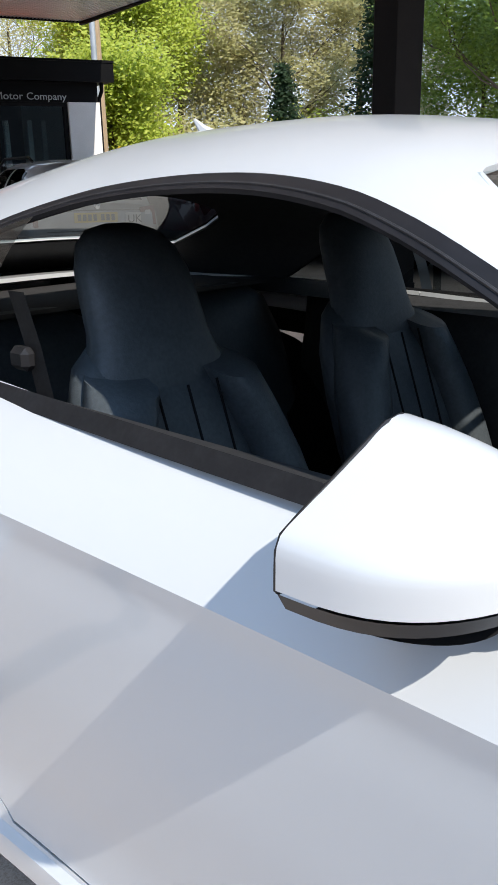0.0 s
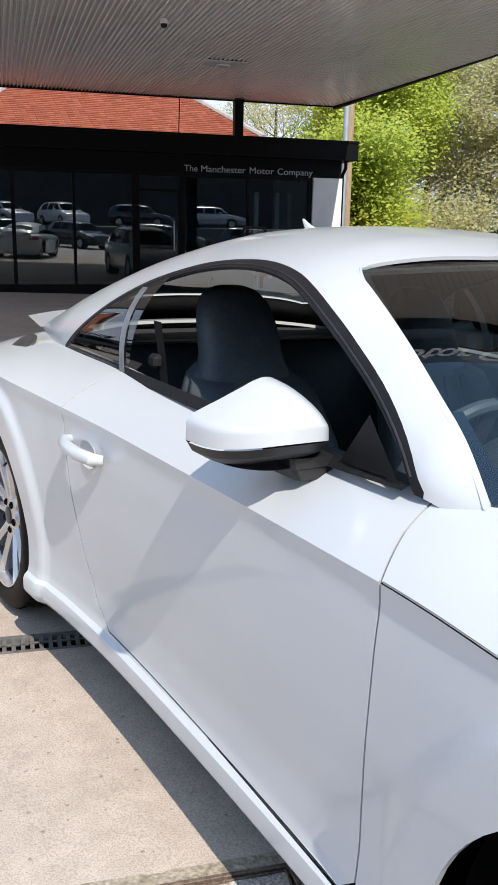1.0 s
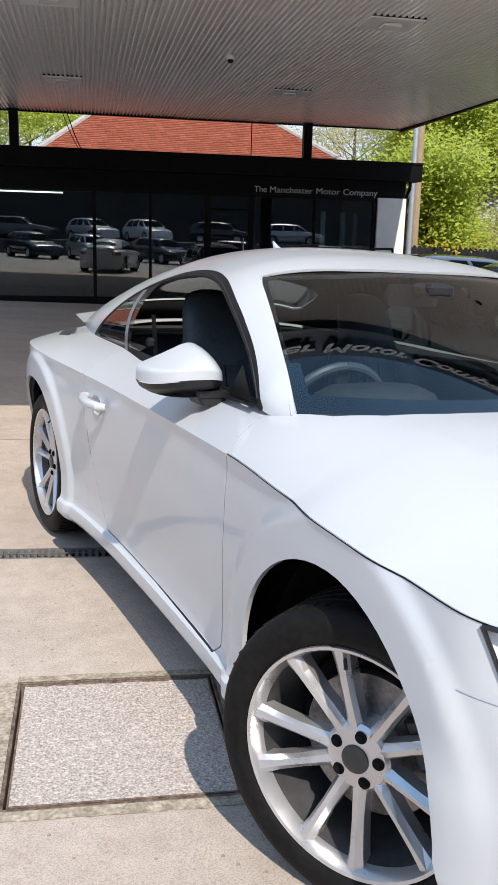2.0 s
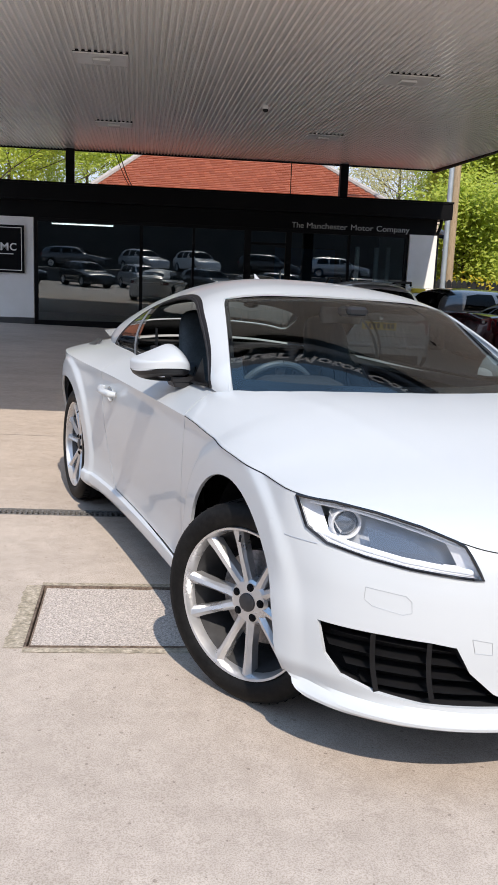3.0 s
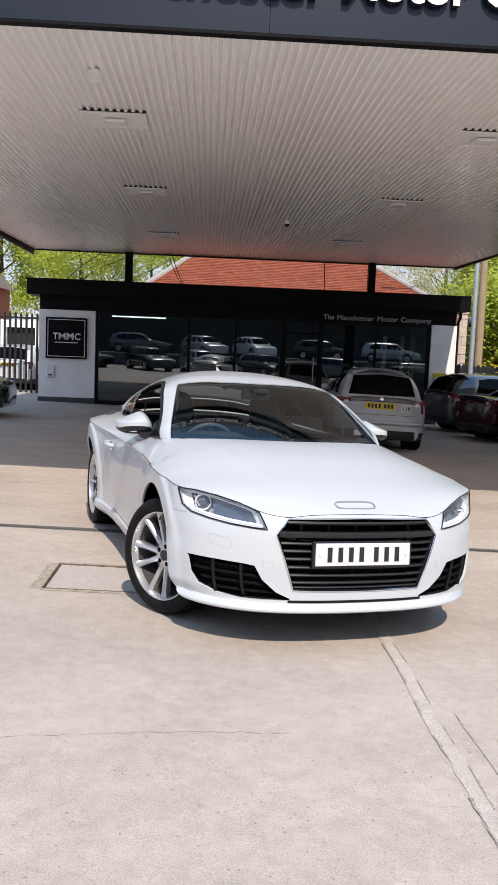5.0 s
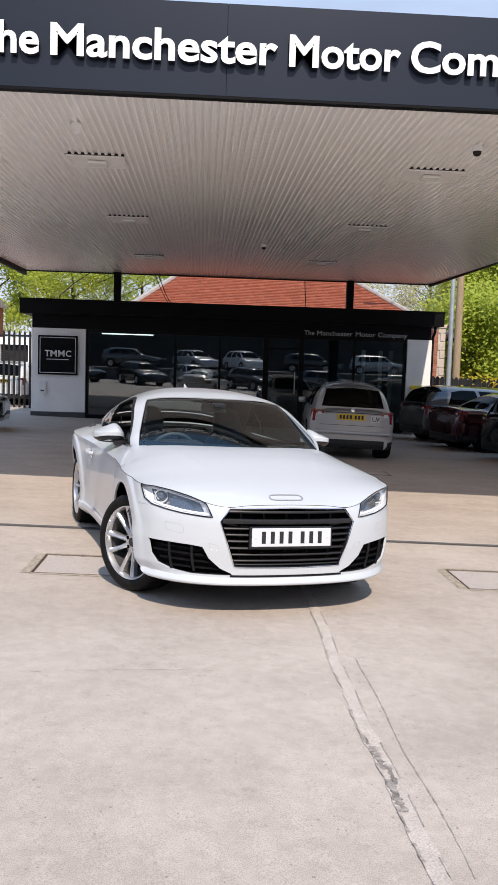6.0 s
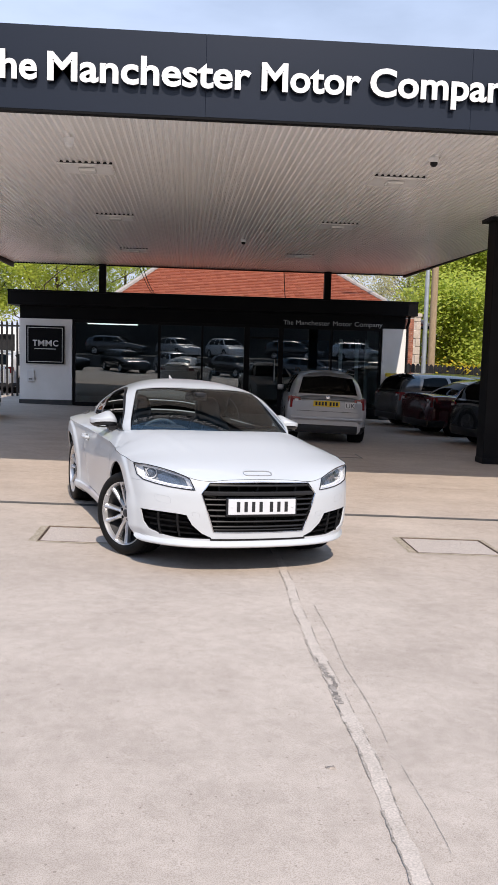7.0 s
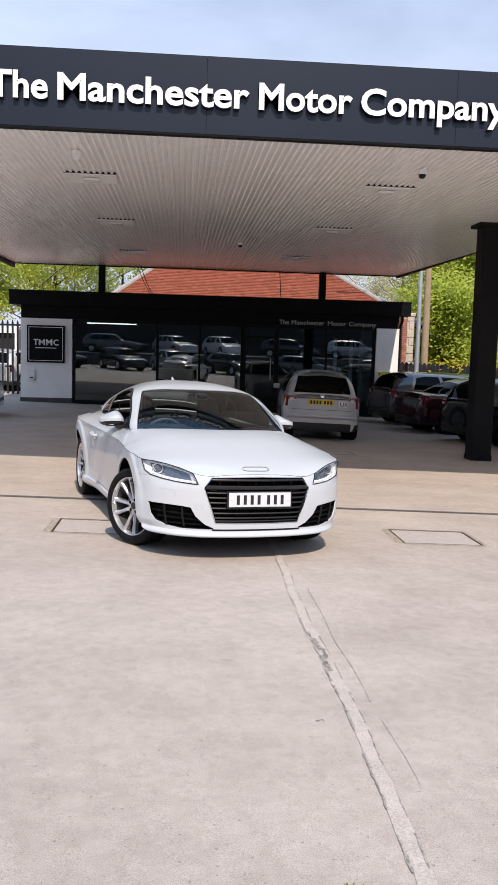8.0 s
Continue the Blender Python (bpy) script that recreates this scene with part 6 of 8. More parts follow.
def build_mirror(sgn):
    """Door mirror: white cap, black lower shell, glass and foot."""

    def outline(a, ins=0.0):
        ca, sa = math.cos(a), max(math.sin(a), 0)
        yc, hw = -0.8685, 0.1165 - ins
        y = yc + hw * (abs(ca) ** 0.62) * (1 if ca > 0 else -1)
        x = -0.962 + (0.168 - ins) * sa ** 0.72
        y += 0.010 * sa ** 2 - 0.019 * sa ** 2 * ca
        return x, y

    # face outline seen from the front: across from the outer tip, and height
    face = [(0, .952), (0, .968), (.002, .984), (.025, .995), (.12, 1.005), (.28, 1.020), (.46, 1.038), (.61, 1.052), (.71, 1.054), (.79, 1.047), (.88, 1.026), (.95, .998), (.99, .974), (1, .952)]
    ts = [0.0]
    for (u0, z0), (u1, z1) in zip(face, face[1:]):
        ts.append(ts[-1] + math.hypot((u1 - u0) * 0.233, z1 - z0))
    face_u, face_z = catmull(ts, [p[0] for p in face]), catmull(ts, [p[1] for p in face])

    def cap():
        """Sections of the face outline that shrink towards the rounded nose."""
        b = bmesh.new()
        nf, nd = 40, 14
        grid = []
        for k in range(nd + 1):
            a = math.pi / 2 * k / nd
            sa, ca = math.sin(a), max(math.cos(a), 0)
            x = -0.962 + 0.168 * sa ** 0.72
            sy, sz = ca ** 0.62, max(1 - sa ** 1.15, 0) ** 0.60
            mid = -0.8685 + 0.010 * sa ** 2
            low = 0.950 + 0.020 * sa ** 2
            row = []
            for i in range(nf + 1):
                t = ts[-1] * i / nf
                y0 = -0.985 + 0.233 * face_u(t) + 0.8685
                rise = face_z(t) - 0.950
                # a soft crease runs round the cap a third of the way up
                band = min(rise, 0.030)
                z = low + band * (1 - 0.12 * sa) + (rise - band) * sz
                row.append(b.verts.new((x, mid + y0 * (sy - 0.16 * sa ** 2 * ca), z)))
            grid.append(row)
        for r0, r1 in zip(grid, grid[1:]):
            for i in range(nf):
                b.faces.new((r0[i], r1[i], r1[i + 1], r0[i + 1]))
        bmesh.ops.remove_doubles(b, verts=b.verts, dist=1e-5)
        bmesh.ops.dissolve_degenerate(b, dist=1e-6, edges=b.edges)
        return b

    root = new("door_mirror")
    root.empty_display_size = 0.05
    root.parent = coupe
    root["label"] = "white door mirror on a black foot"
    # sgn = 1 keeps the car's right side; the left one is a mirrored mesh, not a scaled object
    root.matrix_basis = Matrix.Translation((0, 0.010 * sgn, 0))

    def put(name, b, material, label="", smooth=True):
        if sgn < 0:
            b2 = mirrored(b)
            b.free()
            b = b2
        bmesh.ops.recalc_face_normals(b, faces=b.faces)
        part(name, b, material, root, label, smooth=smooth, angle=40)

    put("cap", cap(), M_PAINT, "white mirror cap")

    def skirt(z0, z1, in0, in1):
        b = bmesh.new()
        rows = []
        for i in range(33):
            row = []
            for z, ins in ((z0, in0), (z1, in1)):
                x, y = outline(math.pi * i / 32, ins)
                row.append(b.verts.new((x, y, z + 0.020 * max(math.sin(math.pi * i / 32), 0) ** 2)))
            rows.append(row)
        for r0, r1 in zip(rows, rows[1:]):
            b.faces.new((r0[0], r1[0], r1[1], r0[1]))
        return b
    put("lower_shell", merge(skirt(0.932, 0.9485, 0.012, 0.002), skirt(0.926, 0.932, 0.022, 0.012)), M_TRIM, "black lower mirror shell")
    put("underside_rim", skirt(0.916, 0.926, 0.040, 0.022), M_TRIM)
    under = bmesh.new()
    under.faces.new([under.verts.new((-0.962 + 0.133 * max(math.sin(math.pi * i / 24), 0) ** 0.72 * 0.95, -0.8685 + 0.076 * math.cos(math.pi * i / 24), 0.917)) for i in range(25)])
    put("underside", under, M_TRIM, smooth=False)
    gl = bmesh.new()
    pts = [(-0.963, -0.985 + 0.233 * (0.5 + (u - 0.5) * 0.97), z - 0.002) for u, z in face]
    gl.faces.new([gl.verts.new(p) for p in pts])
    bmesh.ops.solidify(gl, geom=gl.faces[:], thickness=0.006)
    put("mirror_glass", gl, M_MIRRORG, "mirror glass", smooth=False)
    edge = tube_bm([Vector(p) for p in pts + pts[:1]], 0.0032, 6, False)
    put("glass_surround", edge, M_TRIM)
    foot = bmesh.new()
    rows = []
    for (x, y, z, hx, hy) in ((-.880, -.806, .934, .050, .046), (-.880, -.803, .915, .049, .045), (-.882, -.800, .913, .047, .043), (-.884, -.786, .892, .048, .046)):
        rows.append([foot.verts.new((x + hx * cx, y + hy * cy, z)) for cx, cy in ((-1, -.85), (-.85, -1), (.85, -1), (1, -.85), (1, 1), (-1, 1))])
    for r0, r1 in zip(rows, rows[1:]):
        for k in range(6):
            foot.faces.new((r0[k], r0[(k + 1) % 6], r1[(k + 1) % 6], r1[k]))
    foot.faces.new(rows[0])
    foot.faces.new(rows[-1])
    put("foot", foot, M_TRIM, "black mirror foot", smooth=False)
    return root


build_mirror(1)
build_mirror(-1)
# ---- front end ----
def plate_bars(parent, x, w, h, facing=1, n=7):
    """Seven plain dark bars in place of the characters."""
    x0 = -w * 0.41
    step = w * 0.82 / 7.4
    for k in range(n):
        y = x0 + step * (k + 0.5 + (0.4 if k > 3 else 0))
        part("plate_mark", box_bm(x - 0.0012, x + 0.0018, y - step * 0.22, y + step * 0.22, -h * 0.33, h * 0.33), M_PLATEB, parent, "dark block in place of a character")


def build_front():
    # grille surround
    g = new("radiator_grille")
    g.empty_display_size = 0.05
    g.parent = coupe
    g["label"] = "wide black six-sided grille with a thin chrome edge"
    half = [(y, z) for y, z in GRILLE]
    ring = half + [(-y, z) for y, z in reversed(half) if y != 0]
    pts = []
    for k in range(len(ring)):
        (y0, z0), (y1, z1) = ring[k], ring[(k + 1) % len(ring)]
        for t in range(8):
            y, z = y0 + (y1 - y0) * t / 8, z0 + (z1 - z0) * t / 8
            p = on_front(-abs(y) if abs(y) > 1e-4 else -1e-4, z)
            pts.append(Vector((p.x + 0.003, y, z)))
    part("chrome_edge", tube_bm(pts + pts[:1], 0.0042, 8, False), M_CHROME, g, "thin chrome edge", smooth=True)
    # deep black frame behind the edge
    b = bmesh.new()
    o = [b.verts.new(p) for p in pts]
    i_ = [b.verts.new((p.x - 0.075, p.y * 0.965, 0.49 + (p.z - 0.49) * 0.965)) for p in pts]
    n = len(pts)
    for k in range(n):
        b.faces.new((o[k], o[(k + 1) % n], i_[(k + 1) % n], i_[k]))
    part("grille_frame", b, M_TRIM, g)
    back = bmesh.new()
    back.faces.new([back.verts.new((0.655, p.y, p.z)) for p in pts])
    part("grille_backing", back, M_LINER, g)

    def half_width(z):
        return 0.442 - (0.442 - 0.383) * (z - 0.592) / (0.672 - 0.592) if z > 0.592 else 0.348 + (0.442 - 0.348) * (z - 0.318) / (0.592 - 0.318)
    for k, (z, h, big) in enumerate(((.652, .016, 0), (.596, .028, 1), (.551, .012, 0), (.513, .012, 0), (.474, .012, 0), (.432, .012, 0), (.392, .012, 0), (.354, .012, 0), (.330, .010, 0))):
        hw = half_width(z) - 0.010
        b = bmesh.new()
        rows = []
        for j in range(25):
            y = -hw + 2 * hw * j / 24
            p = on_front(-max(abs(y), 1e-4), z)
            x = p.x - (0.012 if not big else 0.004)
            rows.append([b.verts.new((x - dx, y, z + dz)) for dx, dz in ((0.05, h * 0.35), (0.0, h * 0.5), (-0.004, 0), (0.0, -h * 0.5), (0.05, -h * 0.8))])
        for r0, r1 in zip(rows, rows[1:]):
            for q in range(4):
                b.faces.new((r0[q], r1[q], r1[q + 1], r0[q + 1]))
        bmesh.ops.recalc_face_normals(b, faces=b.faces)
        part("slat", b, M_TRIM, g, smooth=True)
    for y in (-.30, -.15, 0, .15, .30):
        part("upright", box_bm(0.655, 0.70, y - 0.006, y + 0.006, .33, .66), M_TRIM, g)
    # plate on its black holder
    pl = new("number_plate")
    pl.parent = coupe
    pl.empty_display_size = 0.05
    pl["label"] = "white front number plate with dark bars"
    pl.matrix_basis = Matrix.Translation((0.812, 0, 0.507)) @ Matrix.Rotation(radians(-4.5), 4, "Y")
    part("plate_board", box_bm(-0.006, 0.0, -0.26, 0.26, -0.0565, 0.0565, 0.003), M_PLATEW, pl)
    plate_bars(pl, 0.0, 0.52, 0.111)
    part("plate_holder", box_bm(-0.03, -0.006, -0.272, 0.272, -0.068, 0.065, 0.005), M_TRIM, pl, "black plate holder")
    for y in (-.235, .235):
        s = lathe_bm([(0.0, 0.004), (0.007, 0.003), (0.008, 0.0)], 12, "X")
        s.transform(Matrix.Translation((0, y, 0)))
        part("screw_cap", s, M_PLATEW, pl, smooth=True)
    # badge: a plain chrome oblong with three uprights
    bd = new("badge")
    bd.parent = coupe
    bd.empty_display_size = 0.05
    bd["label"] = "small plain chrome badge"
    x0 = 0.70
    cz = lambda y, x=0.68: upper(x, y) + 0.004
    ringp = []
    for t in range(49):
        a = 2 * math.pi * t / 48
        c_, s_ = math.cos(a), math.sin(a)
        ringp.append(Vector((0.672 + 0.030 * abs(s_) ** 0.5 * (1 if s_ > 0 else -1), 0.108 * abs(c_) ** 0.5 * (1 if c_ > 0 else -1), 0)))
    for p in ringp:
        p.z = upper(p.x, p.y) + 0.005
    part("badge_edge", tube_bm(ringp, 0.0034, 6, False), M_ALLOY, bd, smooth=True)

    # corner intakes
    def fog_backing():
        b = bmesh.new()
        b.faces.new([b.verts.new(on_front(y, z) - Vector((0.07, -0.02, 0))) for y, z in FOG])
        return b
    both_sides("intake_backing", fog_backing, M_LINER)

    def fog_wall():
        b = bmesh.new()
        P = []
        for k in range(len(FOG)):
            (y0, z0), (y1, z1) = FOG[k], FOG[(k + 1) % len(FOG)]
            for t in range(5):
                P.append(on_front(y0 + (y1 - y0) * t / 5, z0 + (z1 - z0) * t / 5))
        o = [b.verts.new(p) for p in P]
        i_ = [b.verts.new(p + Vector((-0.075, 0.02, 0))) for p in P]
        for k in range(len(P)):
            b.faces.new((o[k], o[(k + 1) % len(P)], i_[(k + 1) % len(P)], i_[k]))
        return b
    both_sides("intake_frame", fog_wall, M_TRIM, label="black corner intake")
    for k in range(4):
        def slat():
            t = (k + 0.6) / 4.2
            pts = []
            for j in range(11):
                y = -0.80 + 0.36 * j / 10
                ztop = .448 - .02 * max(0, (y + .80)) / .36
                z = ztop - (ztop - 0.268) * t
                if in_poly(FOG, y, z):
                    pts.append(on_front(y, z) + Vector((-0.02, 0.006, 0)))
            return band(pts, [(Vector((0.006, 0, 0.004)), Vector((-0.045, 0.01, 0.016)))] * len(pts), 0.005)
        both_sides("intake_slat", slat, M_TRIM)
    for yv in (-0.72, -0.60):
        def upright():
            pts = []
            for j in range(9):
                z = 0.255 + 0.19 * j / 8
                y = yv + 0.03 * (1 - j / 8) ** 2
                if in_poly(grow(FOG, 0.004), y, z):
                    pts.append(on_front(y, z) + Vector((-0.006, 0.002, 0)))
            return band(pts, [(Vector((0, -0.008, 0)), Vector((0, 0.008, 0)))] * len(pts), 0.03)
        both_sides("intake_upright", upright, M_TRIM)
    # dark slot above the lip
    pts = [on_front(-0.0001 - 0.37 * k / 20, 0.261 - 0.001 * k / 20) for k in range(21)]
    def slot():
        return band([p + Vector((0.003, 0, 0)) for p in pts], [(Vector((0, 0, 0.007)), Vector((0, 0, -0.006)))] * 21, 0.003)
    both_sides("lip_slot", slot, M_TRIM)

    # washer flap and tow cover outlines, bumper seam
    def outline(poly, r=0.0014):
        P = []
        for k in range(len(poly)):
            (y0, z0), (y1, z1) = poly[k], poly[(k + 1) % len(poly)]
            for t in range(5):
                P.append(on_front(y0 + (y1 - y0) * t / 5, z0 + (z1 - z0) * t / 5))
        return tube_bm(P + P[:1], r, 5, False)
    both_sides("washer_flap", lambda: outline([(-.742, .567), (-.66, .558), (-.648, .545), (-.646, .516), (-.665, .508), (-.728, .520), (-.744, .535)], 0.0009), M_LAMPGREY, label="outlined headlamp washer flap")
    both_sides("tow_cover", lambda: outline([(-.505, .46), (-.455, .452), (-.45, .418), (-.495, .422)], 0.001), M_LAMPGREY)
    part("bumper_seam", tube_bm([on_wall(0.352 + 0.10 * k / 8, 0.652) + Vector((0.0006, 0, 0)) for k in range(9)], 0.0014, 5, False), M_LAMPGREY, coupe)
    # thin black tube draws the shade in the shut line under the door
    both_sides("door_seam_shadow", lambda: tube_bm([on_wall(-0.60 - 1.0 * k / 20, 0.272 + 0.012 * k / 20) + Vector((0, 0.004, 0)) for k in range(21)], 0.001, 5, False), M_LINER)


build_front()


def build_headlamp():
    P = []
    for k in range(len(HEAD)):
        (y0, z0), (y1, z1) = HEAD[k], HEAD[(k + 1) % len(HEAD)]
        for t in range(4):
            P.append((y0 + (y1 - y0) * t / 4, z0 + (z1 - z0) * t / 4))
    surf_pts = [on_front(y, z) for y, z in P]
    c = sum(surf_pts, Vector()) / len(surf_pts)
    inner = [p + Vector((-0.085, 0.045, -0.004)) + (c - p) * 0.06 for p in surf_pts]

    def pair(name, make, material, label="", smooth=True):
        for root, flip in ((lamps[0], False), (lamps[1], True)):
            b = make()
            if flip:
                b2 = mirrored(b)
                b.free()
                b = b2
            bmesh.ops.recalc_face_normals(b, faces=b.faces)
            ob = part(name, b, material, root, label, smooth=smooth)
            if material is M_LENS:
                ob.visible_shadow = False
    lamps = []
    for k in range(2):
        r = new("headlamp")
        r.parent = coupe
        r.empty_display_size = 0.05
        r["label"] = "clear angular headlamp with a round projector and pale light guides"
        lamps.append(r)

    def bezel():
        b = bmesh.new()
        n = len(P)
        o = [b.verts.new(p) for p in surf_pts]
        q = [b.verts.new(p) for p in inner]
        for k in range(n):
            b.faces.new((o[k], o[(k + 1) % n], q[(k + 1) % n], q[k]))
        return b
    pair("lamp_housing", bezel, M_LAMPIN, smooth=False)

    def backing():
        b = bmesh.new()
        b.faces.new([b.verts.new(p) for p in inner])
        bmesh.ops.triangulate(b, faces=b.faces[:])
        return b
    pair("lamp_reflector", backing, M_LAMPGREY, smooth=False)

    def flange():
        b = bmesh.new()
        n = len(P)
        o = [p + Vector((-0.014, 0.007, 0)) + (c - p) * 0.03 for p in surf_pts]
        q = [p + Vector((-0.030, 0.015, 0)) + (c - p) * 0.26 for p in surf_pts]
        o, q = [b.verts.new(p) for p in o], [b.verts.new(p) for p in q]
        for k in range(n):
            b.faces.new((o[k], o[(k + 1) % n], q[(k + 1) % n], q[k]))
        return b
    pair("reflector_flange", flange, M_LAMPIN, "pale reflector edge", smooth=False)
    pair("lamp_gasket", lambda: tube_bm([p + Vector((0.002, -0.001, 0)) for p in surf_pts + surf_pts[:1]], 0.0044, 6, False), M_GLOSSBLK, "black gasket")

    def at(y, z, back):
        p = on_front(y, z)
        return p + Vector((-back, back * 0.5, 0))

    pc = at(-0.768, 0.704, 0.040)
    aim = Vector((1, -0.22, 0)).normalized()
    turn = aim.to_track_quat("Z", "Y").to_matrix().to_4x4()

    def ring():
        b = lathe_bm([(0.043, -0.03), (0.043, 0.004), (0.040, 0.008), (0.035, 0.002), (0.034, -0.02)], 36, "Z")
        b.transform(Matrix.Translation(pc) @ turn)
        return b
    pair("projector_ring", ring, M_LAMPIN, "bright projector ring")

    def lens():
        b = lathe_bm([(0.0, 0.012), (0.014, 0.0105), (0.026, 0.004), (0.035, -0.008)], 30, "Z")
        b.transform(Matrix.Translation(pc) @ turn)
        return b
    pair("projector_lens", lens, M_PROJ, "dark projector lens")
    top = [(-.838, .753), (-.75, .745), (-.67, .727), (-.59, .705), (-.530, .684)]
    low = [(-.832, .684), (-.76, .660), (-.66, .642), (-.58, .634), (-.507, .627)]

    def insert(u, v):
        y = -.725 + (0.10 + 0.06 * (1 - v)) * u
        return at(y, .652 - 0.14 * (y + .725) + (0.052 - 0.10 * (y + .725)) * v, 0.036)
    pair("lamp_insert", lambda: grid_bm(insert, [k / 4 for k in range(5)], [0, 0.5, 1]), M_PROJ, "dark glossy panel beside the projector")
    for nm, line, r in (("light_guide", top, 0.0036), ("light_guide", low, 0.0072)):
        pair(nm, lambda: tube_bm([at(y, z, 0.018) for y, z in line], r, 8), M_LED, "pale light guide")
    pair("side_fin", lambda: band([at(-.80 + 0.02 * k / 4, .735 - 0.05 * k / 4, 0.02) for k in range(5)], [(Vector((0, -0.004, 0)), Vector((-0.02, 0.012, 0)))] * 5, 0.002), M_LED)

    def cover():
        # the body skin over the lamp, as clear glass
        b = grid_bm(lambda y, z: on_front(y, z), [-.85 + .38 * k / 38 for k in range(39)], [.60 + .18 * k / 20 for k in range(21)])
        cut(b, HEAD, "front")
        g = take(b, lambda c: in_poly(HEAD, c.y, c.z))
        b.free()
        return g
    pair("lamp_cover", cover, M_LENS, "clear lamp cover")


build_headlamp()


# ---- wheels ----
def build_wheel(x, sgn, steer):
    w = new("wheel")
    w.parent = coupe
    w.empty_display_size = 0.1
    w["label"] = "ten-spoke silver alloy wheel with a low black tyre"
    R = 0.325
    w.matrix_basis = Matrix.Translation((x, sgn * (0.765 if sgn < 0 else 0.70), R + 0.002)) @ Matrix.Rotation(radians(steer), 4, "Z") @ (Matrix.Rotation(math.pi, 4, "Z") if sgn > 0 else Matrix.Identity(4)) @ Matrix.Rotation(radians(14 if x < -1 else -9), 4, "Y") @ Matrix.Diagonal((R / 0.327, 1, R / 0.327, 1))
    # outer face looks along -y in wheel space
    tyre = [(0.244, -0.100), (0.251, -0.112), (0.267, -0.121), (0.289, -0.122), (0.308, -0.116), (0.319, -0.105), (0.3235, -0.094)]
    y = -0.085
    for g in (-0.055, -0.018, 0.018, 0.055):
        tyre += [(0.3262, g - 0.006), (0.3190, g - 0.005), (0.3190, g + 0.005), (0.3264, g + 0.006)]
    tyre += [(0.3235, 0.094), (0.316, 0.108), (0.29, 0.12), (0.255, 0.112), (0.244, 0.10)]
    t = part("tyre", lathe_bm(tyre, 72, "Y"), M_TYRE, w, "black low-profile tyre", smooth=True, angle=40)
    # sipes across the shoulders
    sip = bmesh.new()
    for k in range(60):
        a = 2 * math.pi * k / 60
        for sd in (-1, 1):
            q = box_bm(-0.0018, 0.0018, -0.016, 0.016, -0.004, 0.0012)
            q.transform(Matrix.Rotation(a, 4, "Y") @ Matrix.Translation((0, sd * 0.078, 0.3252)) @ Matrix.Rotation(sd * 0.35, 4, "Z"))
            merge(sip, q)
    s = part("sipes", sip, M_LINER, t)
    s["kind"] = "stuff"
    rimp = [(0.244, -0.100), (0.249, -0.109), (0.247, -0.115), (0.240, -0.113), (0.233, -0.096), (0.229, -0.078)]
    # barrel takes dark grey instead of alloy: its shade is in the colour
    part("barrel", lathe_bm([(0.229, -0.078), (0.218, -0.04), (0.205, 0.0), (0.20, 0.05), (0.240, 0.10)], 48, "Y"), M_CAPGREY, w, "inner barrel with its shade put into a dark grey colour", smooth=True)
    part("rim", lathe_bm(rimp, 64, "Y"), M_ALLOY, w, "silver alloy rim", smooth=True, angle=50)
    hub = lathe_bm([(0.0, -0.082), (0.045, -0.082), (0.066, -0.078), (0.074, -0.070), (0.076, -0.04), (0.07, -0.0)], 40, "Y")
    part("hub", hub, M_ALLOY, w, smooth=True)
    for k in range(10):
        a = 2 * math.pi * k / 10 + (0.055 if k % 2 else -0.055)
        b = bmesh.new()
        rows = []
        for r, hw, yt in ((0.058, 0.019, -0.079), (0.085, 0.0165, -0.083), (0.14, 0.0145, -0.091), (0.20, 0.0165, -0.099), (0.239, 0.021, -0.106)):
            rows.append([b.verts.new(p) for p in ((-hw, yt + 0.045, r), (-hw, yt + 0.013, r), (-hw * 0.25, yt, r), (hw * 0.55, yt + 0.004, r), (hw, yt + 0.016, r), (hw, yt + 0.045, r))])
        for r0, r1 in zip(rows, rows[1:]):
            for q in range(6):
                b.faces.new((r0[q], r0[(q + 1) % 6], r1[(q + 1) % 6], r1[q]))
        b.faces.new(rows[-1])
        bmesh.ops.recalc_face_normals(b, faces=b.faces)
        b.transform(Matrix.Rotation(a, 4, "Y"))
        part("spoke", b, M_ALLOY, w)
    cap = part("centre_cap", lathe_bm([(0.0, -0.0885), (0.024, -0.0885), (0.030, -0.086), (0.0315, -0.078)], 32, "Y"), M_CAPGREY, w, "grey centre cap", smooth=True)
    for k in range(5):
        a = 2 * math.pi * k / 5 + 0.31
        q = lathe_bm([(0.0, -0.0880), (0.0065, -0.0880), (0.0080, -0.0860), (0.0085, -0.0838), (0.0125, -0.0836), (0.0135, -0.080)], 16, "Y")
        q.transform(Matrix.Translation((0.051 * math.sin(a), 0.0, 0.051 * math.cos(a))))
        part("wheel_bolt", q, M_LINER, w, "dark wheel bolt", smooth=True)
    part("brake_disc", lathe_bm([(0.07, -0.012), (0.155, -0.012), (0.156, 0.012), (0.07, 0.012)], 48, "Y"), M_STEEL, w, "bare steel brake disc", smooth=True)
    cal = bmesh.new()
    box_bm(-0.06, 0.06, -0.035, 0.03, 0.10, 0.172, 0.012, cal)
    cal.transform(Matrix.Rotation(radians(75 if x > -1 else -60), 4, "Y"))
    part("brake_caliper", cal, M_CAPGREY, w, "grey brake caliper")
    part("valve", cyl_bm((0.0, -0.095, 0.218), (0.01, -0.112, 0.205), 0.004, seg=8), M_TRIM, w)
    part("back_plate", lathe_bm([(0.0, 0.03), (0.19, 0.03), (0.20, 0.05)], 32, "Y"), M_LINER, w)


